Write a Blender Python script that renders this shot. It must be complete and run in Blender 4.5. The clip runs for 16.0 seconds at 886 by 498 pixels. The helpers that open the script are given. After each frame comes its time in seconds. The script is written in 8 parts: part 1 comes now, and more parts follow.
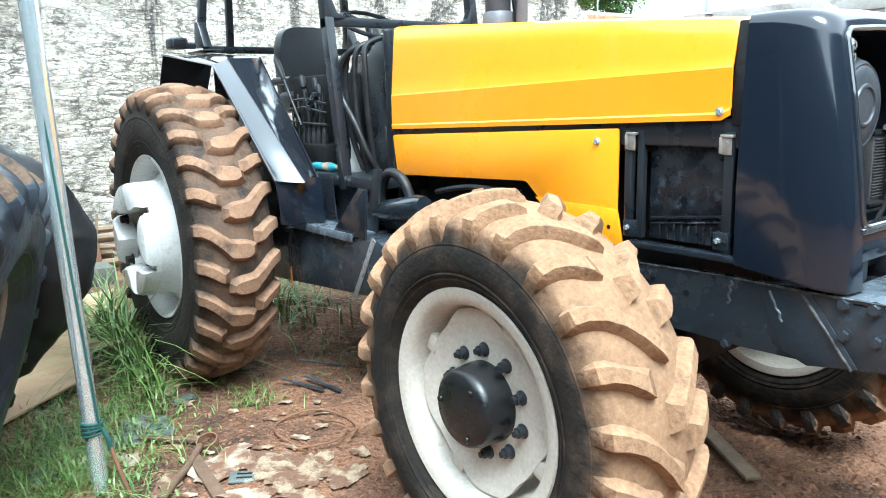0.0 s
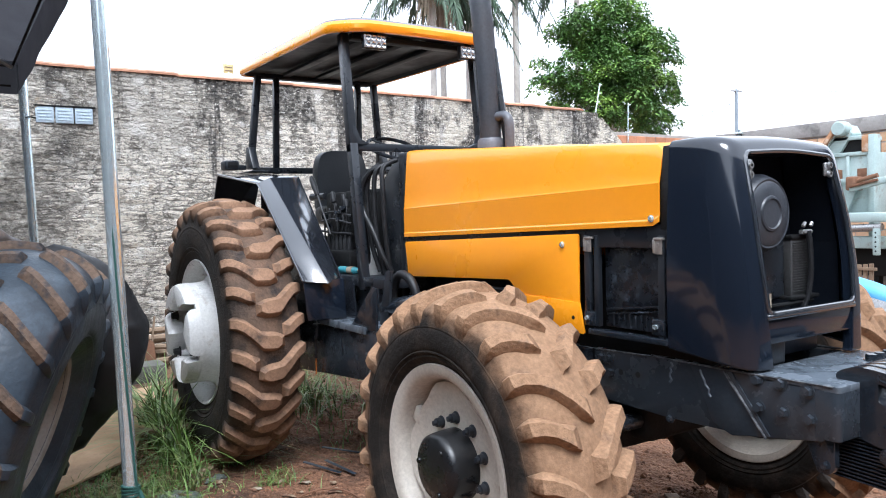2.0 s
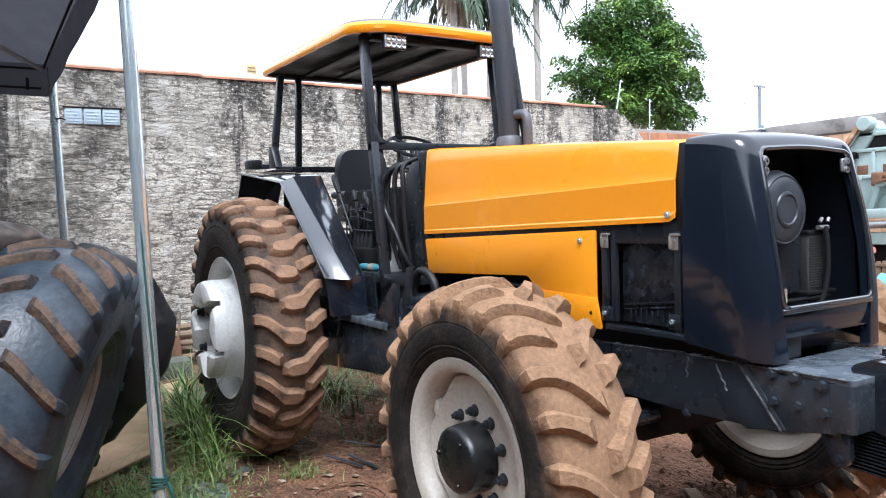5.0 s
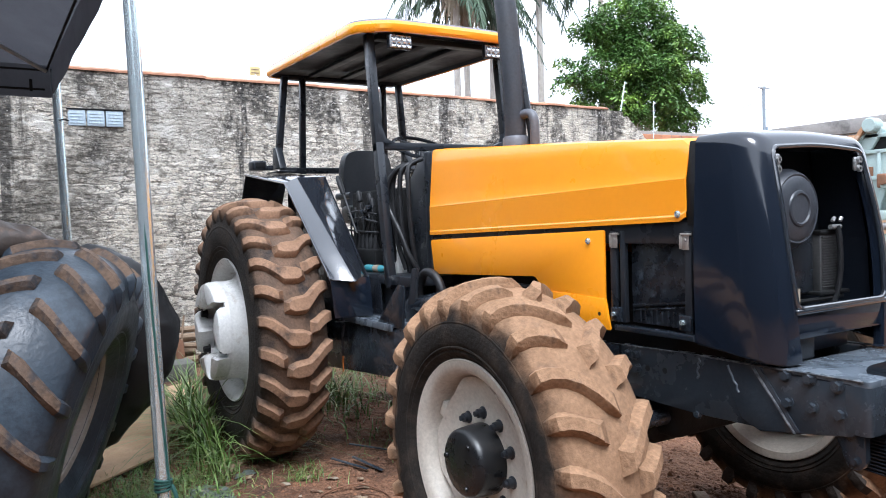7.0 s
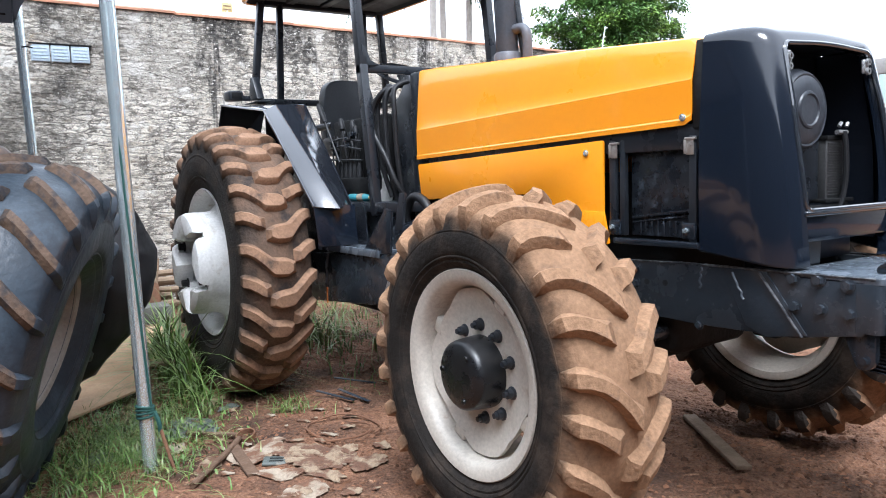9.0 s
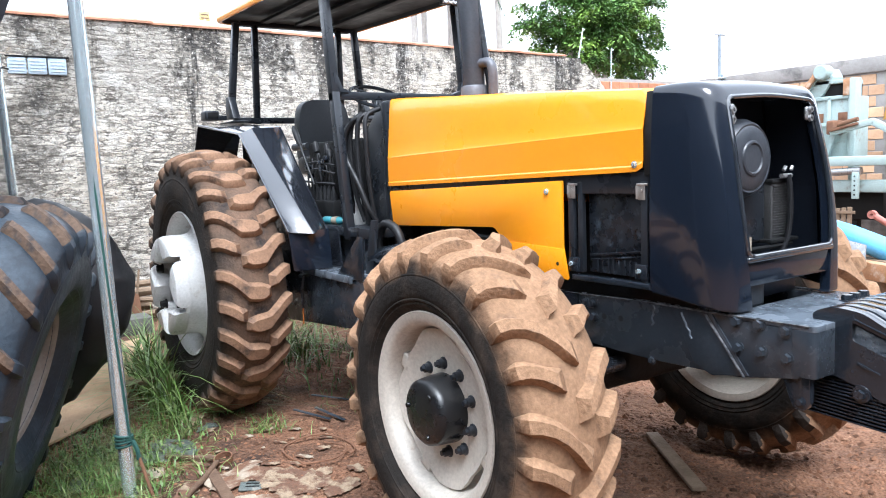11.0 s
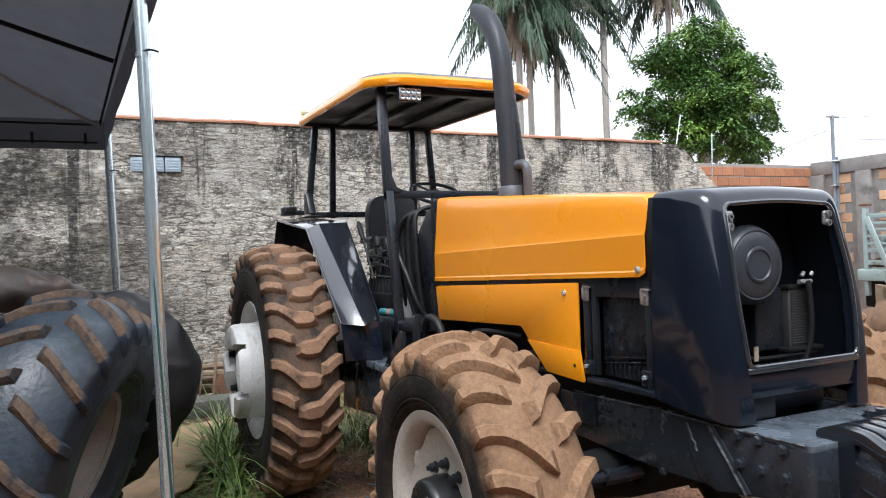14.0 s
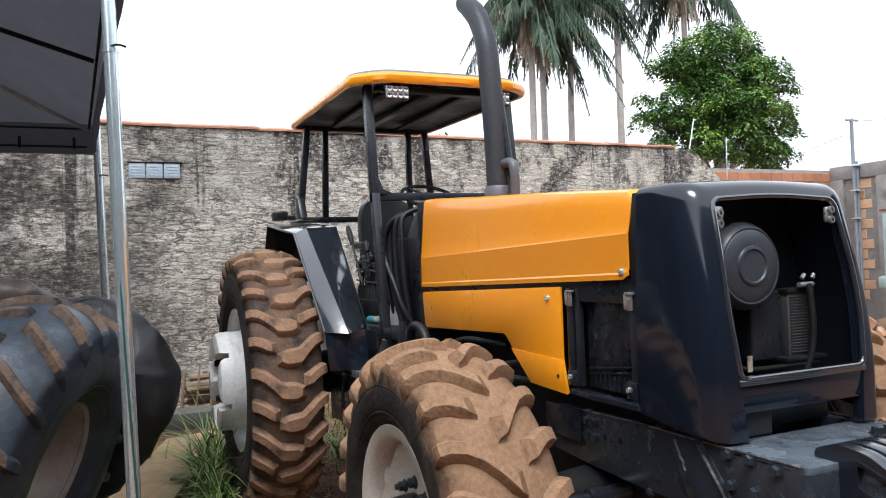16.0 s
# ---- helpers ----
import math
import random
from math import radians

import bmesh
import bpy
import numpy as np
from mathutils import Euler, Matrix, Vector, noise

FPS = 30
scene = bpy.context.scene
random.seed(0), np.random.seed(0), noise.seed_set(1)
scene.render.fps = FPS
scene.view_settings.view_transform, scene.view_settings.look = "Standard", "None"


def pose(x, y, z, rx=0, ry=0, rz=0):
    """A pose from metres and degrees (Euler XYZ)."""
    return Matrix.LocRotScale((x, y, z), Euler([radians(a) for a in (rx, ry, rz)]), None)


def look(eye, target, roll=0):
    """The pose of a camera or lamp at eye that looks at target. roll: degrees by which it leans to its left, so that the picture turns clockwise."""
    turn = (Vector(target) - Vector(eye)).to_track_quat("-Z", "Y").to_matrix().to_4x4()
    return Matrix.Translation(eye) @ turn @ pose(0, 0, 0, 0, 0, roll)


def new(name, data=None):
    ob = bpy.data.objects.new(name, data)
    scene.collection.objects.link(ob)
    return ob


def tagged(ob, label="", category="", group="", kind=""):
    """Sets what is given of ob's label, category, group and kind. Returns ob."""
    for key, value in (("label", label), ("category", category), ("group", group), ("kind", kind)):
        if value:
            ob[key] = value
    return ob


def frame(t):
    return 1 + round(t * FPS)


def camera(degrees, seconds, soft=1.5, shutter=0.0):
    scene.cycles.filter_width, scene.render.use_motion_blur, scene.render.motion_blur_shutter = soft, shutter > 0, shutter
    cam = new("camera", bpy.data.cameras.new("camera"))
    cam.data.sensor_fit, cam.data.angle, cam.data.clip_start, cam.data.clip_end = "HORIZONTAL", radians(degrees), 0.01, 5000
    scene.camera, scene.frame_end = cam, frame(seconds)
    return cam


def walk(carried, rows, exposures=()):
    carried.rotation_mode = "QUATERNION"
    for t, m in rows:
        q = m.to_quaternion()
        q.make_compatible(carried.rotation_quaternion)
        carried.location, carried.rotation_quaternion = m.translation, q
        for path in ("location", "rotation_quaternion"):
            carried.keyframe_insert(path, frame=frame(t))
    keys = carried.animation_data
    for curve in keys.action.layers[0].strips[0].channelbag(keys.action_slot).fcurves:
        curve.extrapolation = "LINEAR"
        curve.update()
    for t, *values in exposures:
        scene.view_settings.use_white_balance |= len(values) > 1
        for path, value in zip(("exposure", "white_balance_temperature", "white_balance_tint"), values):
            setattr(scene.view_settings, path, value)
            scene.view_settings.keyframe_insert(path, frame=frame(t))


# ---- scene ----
cam = camera(61.5, 16.0, soft=1.0)
METRES, EYE, TILT, LEAN, TURN = 2.3, 1.69, -11.4, 1.5, 52.5
ROWS = [
    (0.0, 0.0, 0.0, 0.0, 0.0, 0.0, 0.0),
    (0.5, -0.0177, -0.0649, -0.0129, -0.32, 5.77, 0.01),
    (1.0, 0.0303, -0.1325, -0.0377, 0.23, 8.86, 0.44),
    (1.5, 0.1142, -0.1992, -0.0497, 3.84, 8.77, -0.46),
    (2.0, 0.1336, -0.2244, -0.057, 4.14, 8.78, -0.76),
    (2.5, 0.1342, -0.2277, -0.0573, 5.05, 8.4, -0.91),
    (3.0, 0.137, -0.2346, -0.0599, 5.07, 8.53, -0.86),
    (3.5, 0.1394, -0.2442, -0.0639, 5.07, 8.39, -0.81),
    (4.0, 0.1418, -0.2492, -0.0645, 5.23, 8.29, -0.79),
    (4.5, 0.142, -0.2513, -0.0639, 5.61, 8.44, -0.88),
    (7.0, 0.1304, -0.2347, -0.0667, 6.0, 8.82, -0.85),
    (7.5, 0.111, -0.2386, -0.0795, 5.62, 8.93, -0.69),
    (8.0, 0.0949, -0.219, -0.1054, 5.17, 9.24, -0.61),
    (8.5, 0.0889, -0.1804, -0.1405, 4.56, 8.06, -0.42),
    (8.7, 0.0859, -0.1679, -0.1527, 4.32, 6.28, -0.45),
    (10.8, 0.1153, -0.2355, -0.0633, 3.28, 4.78, -0.08),
    (11.0, 0.1302, -0.2335, -0.06, 2.97, 4.89, 0.18),
    (11.5, 0.2243, -0.242, -0.0615, 3.29, 5.63, 0.53),
    (12.0, 0.3095, -0.26, -0.0576, 6.63, 5.41, -0.45),
    (12.5, 0.3311, -0.2638, -0.0603, 7.19, 5.22, -0.7),
    (13.0, 0.3325, -0.265, -0.0466, 8.32, 6.26, -1.15),
    (13.5, 0.3363, -0.2569, -0.0309, 10.22, 9.18, -1.51),
    (14.0, 0.3419, -0.2593, -0.0247, 12.01, 10.96, -1.76),
    (14.5, 0.3508, -0.2613, -0.0259, 13.39, 12.46, -1.97),
    (15.0, 0.3565, -0.2322, -0.0292, 13.94, 12.41, -2.09),
    (15.5, 0.3689, -0.1718, -0.028, 13.95, 12.07, -2.07),
    (16.0, 0.4048, -0.1424, -0.0173, 13.47, 11.65, -1.91),
]
walk(cam, [(t, pose(1.87, -2.70, EYE, TILT, LEAN, TURN) @ pose(METRES * x, METRES * y, METRES * z, 90 + pitch, roll, yaw)) for t, x, y, z, yaw, pitch, roll in ROWS],
     [(t, e, k, g) for t, e, k, g in ((0.0, 2.15, 5450, -4), (0.6, 1.75, 5600, 4), (1.2, 1.35, 5700, 9), (3.5, 1.25, 5700, 10), (8.0, 1.3, 5700, 10), (8.7, 1.4, 5700, 10), (11.0, 1.72, 5700, 9), (12.5, 1.68, 5700, 10), (13.2, 1.42, 5850, 10), (14.0, 0.8, 6000, 10), (14.5, 0.66, 6050, 11), (16.0, 0.75, 6050, 11))])

# ---- world, sun and exposure ----
world = bpy.data.worlds.new("overcast_sky")
scene.world = world
world.use_nodes = True
wn = world.node_tree.nodes
wl = world.node_tree.links
wn.clear()
sky = wn.new("ShaderNodeTexSky")
sky.sky_type = "NISHITA"
sky.sun_disc = False
sky.sun_elevation = radians(61)
sky.sun_rotation = radians(116)
sky.air_density, sky.dust_density, sky.ozone_density = 1.0, 4.0, 1.0
pale = wn.new("ShaderNodeHueSaturation")
pale.inputs["Saturation"].default_value = 0.18
pale.inputs["Value"].default_value = 1.0
cloud = wn.new("ShaderNodeMix")
cloud.data_type = "RGBA"
cloud.inputs[0].default_value = 0.6
cloud.inputs[7].default_value = (11.0, 11.2, 11.5, 1)
bg = wn.new("ShaderNodeBackground")
bg.inputs["Strength"].default_value = 0.12
wo = wn.new("ShaderNodeOutputWorld")
wl.new(sky.outputs[0], pale.inputs["Color"])
wl.new(pale.outputs[0], cloud.inputs[6])
wl.new(cloud.outputs[2], bg.inputs["Color"])
wl.new(bg.outputs[0], wo.inputs[0])
sun = new("sun", bpy.data.lights.new("sun", "SUN"))
sun.data.energy, sun.data.angle, sun.data.color = 1.5, radians(24), (1.0, 0.97, 0.94)
sun.matrix_world = look((9, -4.5, 18), (0, 0, 0))


# ---- materials ----
def mat(name, base, rough=0.6, metal=0.0, other=None, scale=6.0, mix=0.5, bump=0.0, fine=60.0, coat=0.0, spread=(0.4, 0.62),
        third=None, third_scale=2.0, third_spread=(0.5, 0.6), rough_var=0.1, bump_scale=None, random_tint=0.0, spec=0.5, grainy=0.13, depth=0.02):
    """Two-scale procedural surface: base and other mixed by coarse noise, third by a patchy second noise, fine bump."""
    m = bpy.data.materials.new(name)
    m.use_nodes = True
    n, l = m.node_tree.nodes, m.node_tree.links
    b = n["Principled BSDF"]
    b.inputs["Metallic"].default_value = metal
    b.inputs["Coat Weight"].default_value = coat
    b.inputs["Coat Roughness"].default_value = 0.08
    b.inputs["Specular IOR Level"].default_value = spec
    tc = n.new("ShaderNodeTexCoord")

    def noise_ramp(sc, lo, hi, detail=6.0):
        t = n.new("ShaderNodeTexNoise")
        t.inputs["Scale"].default_value = sc
        t.inputs["Detail"].default_value = detail
        t.inputs["Roughness"].default_value = 0.62
        l.new(tc.outputs["Object"], t.inputs["Vector"])
        r = n.new("ShaderNodeMapRange")
        r.inputs[1].default_value, r.inputs[2].default_value = lo, hi
        l.new(t.outputs[0], r.inputs[0])
        return r.outputs[0]

    def blend(fac, a, bb, amount=1.0, mode="MIX"):
        x = n.new("ShaderNodeMix")
        x.data_type, x.blend_type = "RGBA", mode
        if isinstance(fac, float):
            x.inputs[0].default_value = fac
        else:
            k = n.new("ShaderNodeMath")
            k.operation = "MULTIPLY"
            k.inputs[1].default_value = amount
            l.new(fac, k.inputs[0])
            l.new(k.outputs[0], x.inputs[0])
        for sock, v in ((x.inputs[6], a), (x.inputs[7], bb)):
            if isinstance(v, tuple):
                sock.default_value = (*v, 1)
            else:
                l.new(v, sock)
        return x.outputs[2]

    colour = base
    coarse = noise_ramp(scale, *spread)
    colour = blend(coarse, colour, other if other else tuple(c * 0.75 for c in base), mix)
    if third:
        colour = blend(noise_ramp(third_scale, *third_spread), colour, third)
    grain = noise_ramp(fine, 0.25, 0.75, 4.0)
    dark = n.new("ShaderNodeMapRange")
    dark.inputs[3].default_value, dark.inputs[4].default_value = 1 - grainy, 1 + grainy * 0.75
    l.new(grain, dark.inputs[0])
    colour = blend(1.0, colour, dark.outputs[0], 1.0, "MULTIPLY")
    if random_tint:
        oi = n.new("ShaderNodeObjectInfo")
        tint = n.new("ShaderNodeMapRange")
        tint.inputs[3].default_value, tint.inputs[4].default_value = 1 - random_tint, 1 + random_tint * 0.6
        l.new(oi.outputs["Random"], tint.inputs[0])
        colour = blend(1.0, colour, tint.outputs[0], 1.0, "MULTIPLY")
    l.new(colour, b.inputs["Base Color"])
    rr = n.new("ShaderNodeMapRange")
    rr.inputs[3].default_value, rr.inputs[4].default_value = max(0.02, rough - rough_var), min(1, rough + rough_var)
    l.new(coarse, rr.inputs[0])
    l.new(rr.outputs[0], b.inputs["Roughness"])
    if bump:
        t2 = n.new("ShaderNodeTexNoise")
        t2.inputs["Scale"].default_value = bump_scale or fine
        t2.inputs["Detail"].default_value = 5.0
        l.new(tc.outputs["Object"], t2.inputs["Vector"])
        bp = n.new("ShaderNodeBump")
        bp.inputs["Strength"].default_value = bump
        bp.inputs["Distance"].default_value = depth
        l.new(t2.outputs[0], bp.inputs["Height"])
        l.new(bp.outputs[0], b.inputs["Normal"])
    return m


YELLOW = mat("yellow_orange_paint", (0.96, 0.345, 0.006), 0.30, other=(0.92, 0.315, 0.005), scale=1.3, coat=0.5, rough_var=0.04, fine=40, bump=0.006, bump_scale=5, grainy=0.02)
BLACK = mat("gloss_black_paint", (0.008, 0.0118, 0.020), 0.12, other=(0.010, 0.0145, 0.024), scale=2.5, coat=0.3, rough_var=0.04, bump=0.006, bump_scale=5, third=(0.013, 0.0155, 0.021), third_scale=3.1, third_spread=(0.60, 0.85), spec=0.5)
PANEL = mat("gloss_black_fender_paint", (0.018, 0.021, 0.028), 0.17, other=(0.028, 0.033, 0.042), scale=3.5, coat=1.0, rough_var=0.05, bump=0.05, bump_scale=5, third=(0.05, 0.046, 0.044), third_scale=4.1, third_spread=(0.60, 0.85), spec=0.7)
LIP = mat("polished_black_lip", (0.02, 0.024, 0.03), 0.10, other=(0.03, 0.034, 0.04), scale=8, coat=1.0, rough_var=0.05, spec=1.0)
ROOF_BLACK = mat("dusty_black_roof_lining", (0.010, 0.013, 0.019), 0.5, other=(0.014, 0.0175, 0.025), scale=3, spec=0.25)
LINING = mat("black_moulded_plastic", (0.011, 0.0145, 0.022), 0.40, other=(0.015, 0.019, 0.028), scale=5, spec=0.35)
SATIN = mat("satin_black_paint", (0.015, 0.018, 0.023), 0.32, other=(0.022, 0.026, 0.032), scale=5, rough_var=0.08, bump=0.03, third=(0.045, 0.045, 0.047), third_scale=4, third_spread=(0.68, 0.95), spec=0.5)
BEAM = mat("dulled_black_beam_paint", (0.026, 0.0325, 0.041), 0.24, other=(0.039, 0.047, 0.057), scale=7, rough_var=0.1, bump=0.12, bump_scale=22, third=(0.10, 0.108, 0.118), third_scale=9, third_spread=(0.66, 0.84), spec=0.6)
IRON = mat("black_painted_iron", (0.012, 0.016, 0.022), 0.20, other=(0.019, 0.024, 0.032), scale=9, rough_var=0.08, bump=0.10, bump_scale=26, third=(0.045, 0.05, 0.058), third_scale=7, third_spread=(0.64, 0.86), coat=0.2, spec=0.6)
# Pale grey holds the sky's sheen on upward faces as well as scuffs.
SCUFF_SHEEN = mat("scuffed_grey_black_top", (0.095, 0.115, 0.137), 0.27, other=(0.15, 0.172, 0.20), scale=7, rough_var=0.1, bump=0.10, third=(0.018, 0.022, 0.028), third_scale=9, third_spread=(0.5, 0.75))
SCRAPE = mat("scraped_black_edge", (0.16, 0.165, 0.17), 0.45, 0.3, other=(0.03, 0.034, 0.04), scale=26, spread=(0.42, 0.55), mix=0.9, bump=0.2)
DARK = mat("dirty_black_metal", (0.008, 0.0085, 0.009), 0.65, other=(0.016, 0.0155, 0.015), scale=8, bump=0.2, spec=0.2)
WORN = mat("worn_bare_metal", (0.42, 0.42, 0.42), 0.35, 0.6, other=(0.16, 0.16, 0.16), scale=30, bump=0.1)
HUB = mat("satin_black_hub_paint", (0.009, 0.0095, 0.0105), 0.34, other=(0.014, 0.0145, 0.0155), scale=7, bump=0.06, bump_scale=30, third=(0.03, 0.026, 0.023), third_scale=9, third_spread=(0.60, 0.78), spec=0.45)
SCRAP = mat("sun_bleached_rusty_scrap", (0.36, 0.235, 0.155), 0.85, other=(0.22, 0.135, 0.085), scale=7, bump=0.35, third=(0.46, 0.36, 0.26), third_scale=5, third_spread=(0.56, 0.7))
STEEL = mat("galvanised_steel", (0.74, 0.85, 0.88), 0.22, 0.75, other=(0.60, 0.70, 0.73), scale=5, mix=0.25, bump=0.004, rough_var=0.04, grainy=0.03, fine=25)
TUBE = mat("pale_painted_tube", (0.42, 0.44, 0.46), 0.4, other=(0.33, 0.35, 0.37), scale=6)
BRASS = mat("dull_zinc_latch", (0.50, 0.46, 0.42), 0.4, 0.6, other=(0.20, 0.17, 0.15), scale=30)
WHITE_RIM = mat("off_white_wheel_paint", (0.53, 0.49, 0.425), 0.42, other=(0.46, 0.41, 0.345), scale=5, third=(0.30, 0.215, 0.15), third_scale=9, third_spread=(0.60, 0.80), bump=0.08, grainy=0.18)
SILVER_RIM = mat("silver_white_wheel_paint", (0.63, 0.63, 0.615), 0.34, 0.0, other=(0.54, 0.53, 0.50), scale=5, third=(0.33, 0.27, 0.21), third_scale=8, third_spread=(0.58, 0.78), bump=0.08, grainy=0.16)
SHOULDER = mat("dark_tyre_shoulder", (0.042, 0.034, 0.029), 0.8, other=(0.075, 0.056, 0.043), scale=6, bump=0.3, bump_scale=60, spec=0.25, grainy=0.25)
RUBBER = mat("black_tyre_sidewall", (0.028, 0.023, 0.020), 0.6, other=(0.055, 0.042, 0.034), scale=5, bump=0.12, third=(0.10, 0.075, 0.055), third_scale=6, third_spread=(0.62, 0.85))
MUD_TREAD = mat("dried_tan_mud_on_rubber", (0.285, 0.170, 0.098), 0.9, other=(0.195, 0.116, 0.068), scale=6, bump=0.3, bump_scale=45, third=(0.12, 0.082, 0.058), third_scale=7, third_spread=(0.58, 0.80), spec=0.2, grainy=0.28)
MUD_LUG = mat("dusty_lug_rubber", (0.315, 0.188, 0.108), 0.88, other=(0.225, 0.133, 0.077), scale=8, bump=0.35, bump_scale=60, third=(0.125, 0.084, 0.059), third_scale=11, third_spread=(0.58, 0.74), spec=0.2, grainy=0.32)
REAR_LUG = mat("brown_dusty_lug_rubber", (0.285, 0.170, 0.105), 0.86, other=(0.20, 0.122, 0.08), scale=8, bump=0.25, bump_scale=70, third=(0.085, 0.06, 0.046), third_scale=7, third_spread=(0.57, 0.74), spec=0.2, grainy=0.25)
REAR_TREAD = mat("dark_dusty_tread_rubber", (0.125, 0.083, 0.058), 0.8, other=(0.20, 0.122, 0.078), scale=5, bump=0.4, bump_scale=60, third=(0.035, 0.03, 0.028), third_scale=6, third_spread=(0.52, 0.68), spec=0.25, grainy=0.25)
OLD_RUBBER = mat("old_blue_black_rubber", (0.017, 0.024, 0.033), 0.42, other=(0.031, 0.047, 0.065), scale=3, bump=0.2, bump_scale=35, third=(0.052, 0.070, 0.090), third_scale=4, third_spread=(0.50, 0.72), spec=0.4, grainy=0.25)
DUSTY_RUBBER = mat("dusty_brown_rubber", (0.036, 0.028, 0.024), 0.5, other=(0.068, 0.048, 0.036), scale=6, bump=0.5, bump_scale=11, third=(0.13, 0.078, 0.05), third_scale=7, third_spread=(0.56, 0.72))
OLD_LUG = mat("old_lug_with_brown_dirt", (0.115, 0.076, 0.052), 0.8, other=(0.06, 0.047, 0.04), scale=12, bump=0.4, bump_scale=40, third=(0.035, 0.037, 0.042), third_scale=8, third_spread=(0.50, 0.64), spec=0.2, grainy=0.35)
HOSE = mat("black_rubber_hose", (0.012, 0.0125, 0.014), 0.48, other=(0.02, 0.0205, 0.022), scale=20, bump=0.05, spec=0.38)
VINYL = mat("dark_grey_seat_vinyl", (0.026, 0.029, 0.034), 0.42, other=(0.036, 0.039, 0.044), scale=9, bump=0.1, bump_scale=120)
EXHAUST = mat("heat_worn_exhaust_grey", (0.10, 0.108, 0.125), 0.45, 0.2, other=(0.125, 0.118, 0.122), scale=5, bump=0.10, third=(0.12, 0.085, 0.07), third_scale=4, third_spread=(0.62, 0.85))
RUST = mat("rusty_iron", (0.20, 0.095, 0.05), 0.85, other=(0.11, 0.06, 0.04), scale=7, bump=0.35)
DARK_RUST = mat("dusty_rusty_rim", (0.25, 0.222, 0.195), 0.7, other=(0.16, 0.138, 0.12), scale=6, bump=0.3, third=(0.24, 0.15, 0.095), third_scale=4, third_spread=(0.55, 0.8))
RUST_PAINT = mat("worn_orange_paint_beam", (0.45, 0.24, 0.12), 0.7, other=(0.28, 0.15, 0.08), scale=5, bump=0.2, third=(0.6, 0.5, 0.4), third_scale=6, third_spread=(0.55, 0.7))
GREEN_PAINT = mat("faded_pale_green_paint", (0.40, 0.50, 0.485), 0.6, other=(0.31, 0.40, 0.385), scale=3, bump=0.12, third=(0.22, 0.16, 0.11), third_scale=3.5, third_spread=(0.60, 0.74), grainy=0.2)
RED_PAINT = mat("faded_red_paint", (0.58, 0.24, 0.19), 0.6, other=(0.46, 0.17, 0.13), scale=4)
BLUE_PLASTIC = mat("sky_blue_plastic", (0.12, 0.42, 0.75), 0.4, other=(0.16, 0.46, 0.76), scale=3)
WOOD = mat("weathered_timber", (0.24, 0.17, 0.11), 0.85, other=(0.15, 0.105, 0.07), scale=12, bump=0.3)
PLY = mat("tan_plywood_sheet", (0.47, 0.315, 0.185), 0.8, other=(0.38, 0.25, 0.145), scale=5, bump=0.1, third=(0.33, 0.21, 0.12), third_scale=4, third_spread=(0.55, 0.75))
CANVAS = mat("grey_tent_fabric", (0.066, 0.067, 0.076), 0.85, other=(0.054, 0.055, 0.063), scale=3, bump=0.05, bump_scale=200)
_n, _l = CANVAS.node_tree.nodes, CANVAS.node_tree.links
_tr = _n.new("ShaderNodeBsdfTranslucent")
_tr.inputs["Color"].default_value = (0.19, 0.19, 0.21, 1)
_mx = _n.new("ShaderNodeMixShader")
_mx.inputs[0].default_value = 0.28
_l.new(_n["Principled BSDF"].outputs[0], _mx.inputs[1])
_l.new(_tr.outputs[0], _mx.inputs[2])
_l.new(_mx.outputs[0], _n["Material Output"].inputs["Surface"])
PAPER = mat("dirty_white_litter", (0.36, 0.30, 0.225), 0.85, other=(0.24, 0.175, 0.115), scale=12, bump=0.35, third=(0.15, 0.075, 0.042), third_scale=8, third_spread=(0.46, 0.57), grainy=0.3)
SLATE = mat("grey_green_plastic_film", (0.105, 0.122, 0.112), 0.5, other=(0.06, 0.07, 0.068), scale=9, bump=0.4, third=(0.26, 0.25, 0.21), third_scale=10, third_spread=(0.56, 0.66))
SOILED = mat("soil_stained_wood", (0.135, 0.082, 0.05), 0.9, other=(0.09, 0.055, 0.035), scale=10, bump=0.35)
TILE = mat("terracotta_coping", (0.50, 0.24, 0.14), 0.85, other=(0.34, 0.18, 0.12), scale=5, bump=0.2, random_tint=0.25)
BRICK = mat("orange_hollow_brick", (0.50, 0.22, 0.115), 0.9, other=(0.40, 0.18, 0.10), scale=8, bump=0.25, random_tint=0.25)
MORTAR = mat("grey_mortar", (0.30, 0.27, 0.24), 0.95, other=(0.22, 0.2, 0.18), scale=6, bump=0.3)
CONCRETE = mat("stained_concrete", (0.33, 0.31, 0.29), 0.9, other=(0.20, 0.19, 0.18), scale=3, bump=0.3, third=(0.10, 0.095, 0.09), third_scale=2.0, third_spread=(0.55, 0.72))
UNSEEN_WALL = mat("dark_painted_shed_wall", (0.055, 0.060, 0.068), 0.85, other=(0.042, 0.046, 0.052), scale=2, bump=0.2)
BARK = mat("grey_palm_bark", (0.50, 0.47, 0.43), 0.9, other=(0.34, 0.31, 0.28), scale=6, bump=0.3)
LEAF = mat("green_leaf", (0.055, 0.125, 0.025), 0.5, other=(0.090, 0.185, 0.034), scale=1.6, third=(0.19, 0.31, 0.055), third_scale=1.1, third_spread=(0.50, 0.64))
FROND = mat("palm_frond_green", (0.050, 0.088, 0.052), 0.55, other=(0.080, 0.125, 0.070), scale=1.2, third=(0.17, 0.17, 0.11), third_scale=0.9, third_spread=(0.56, 0.70))
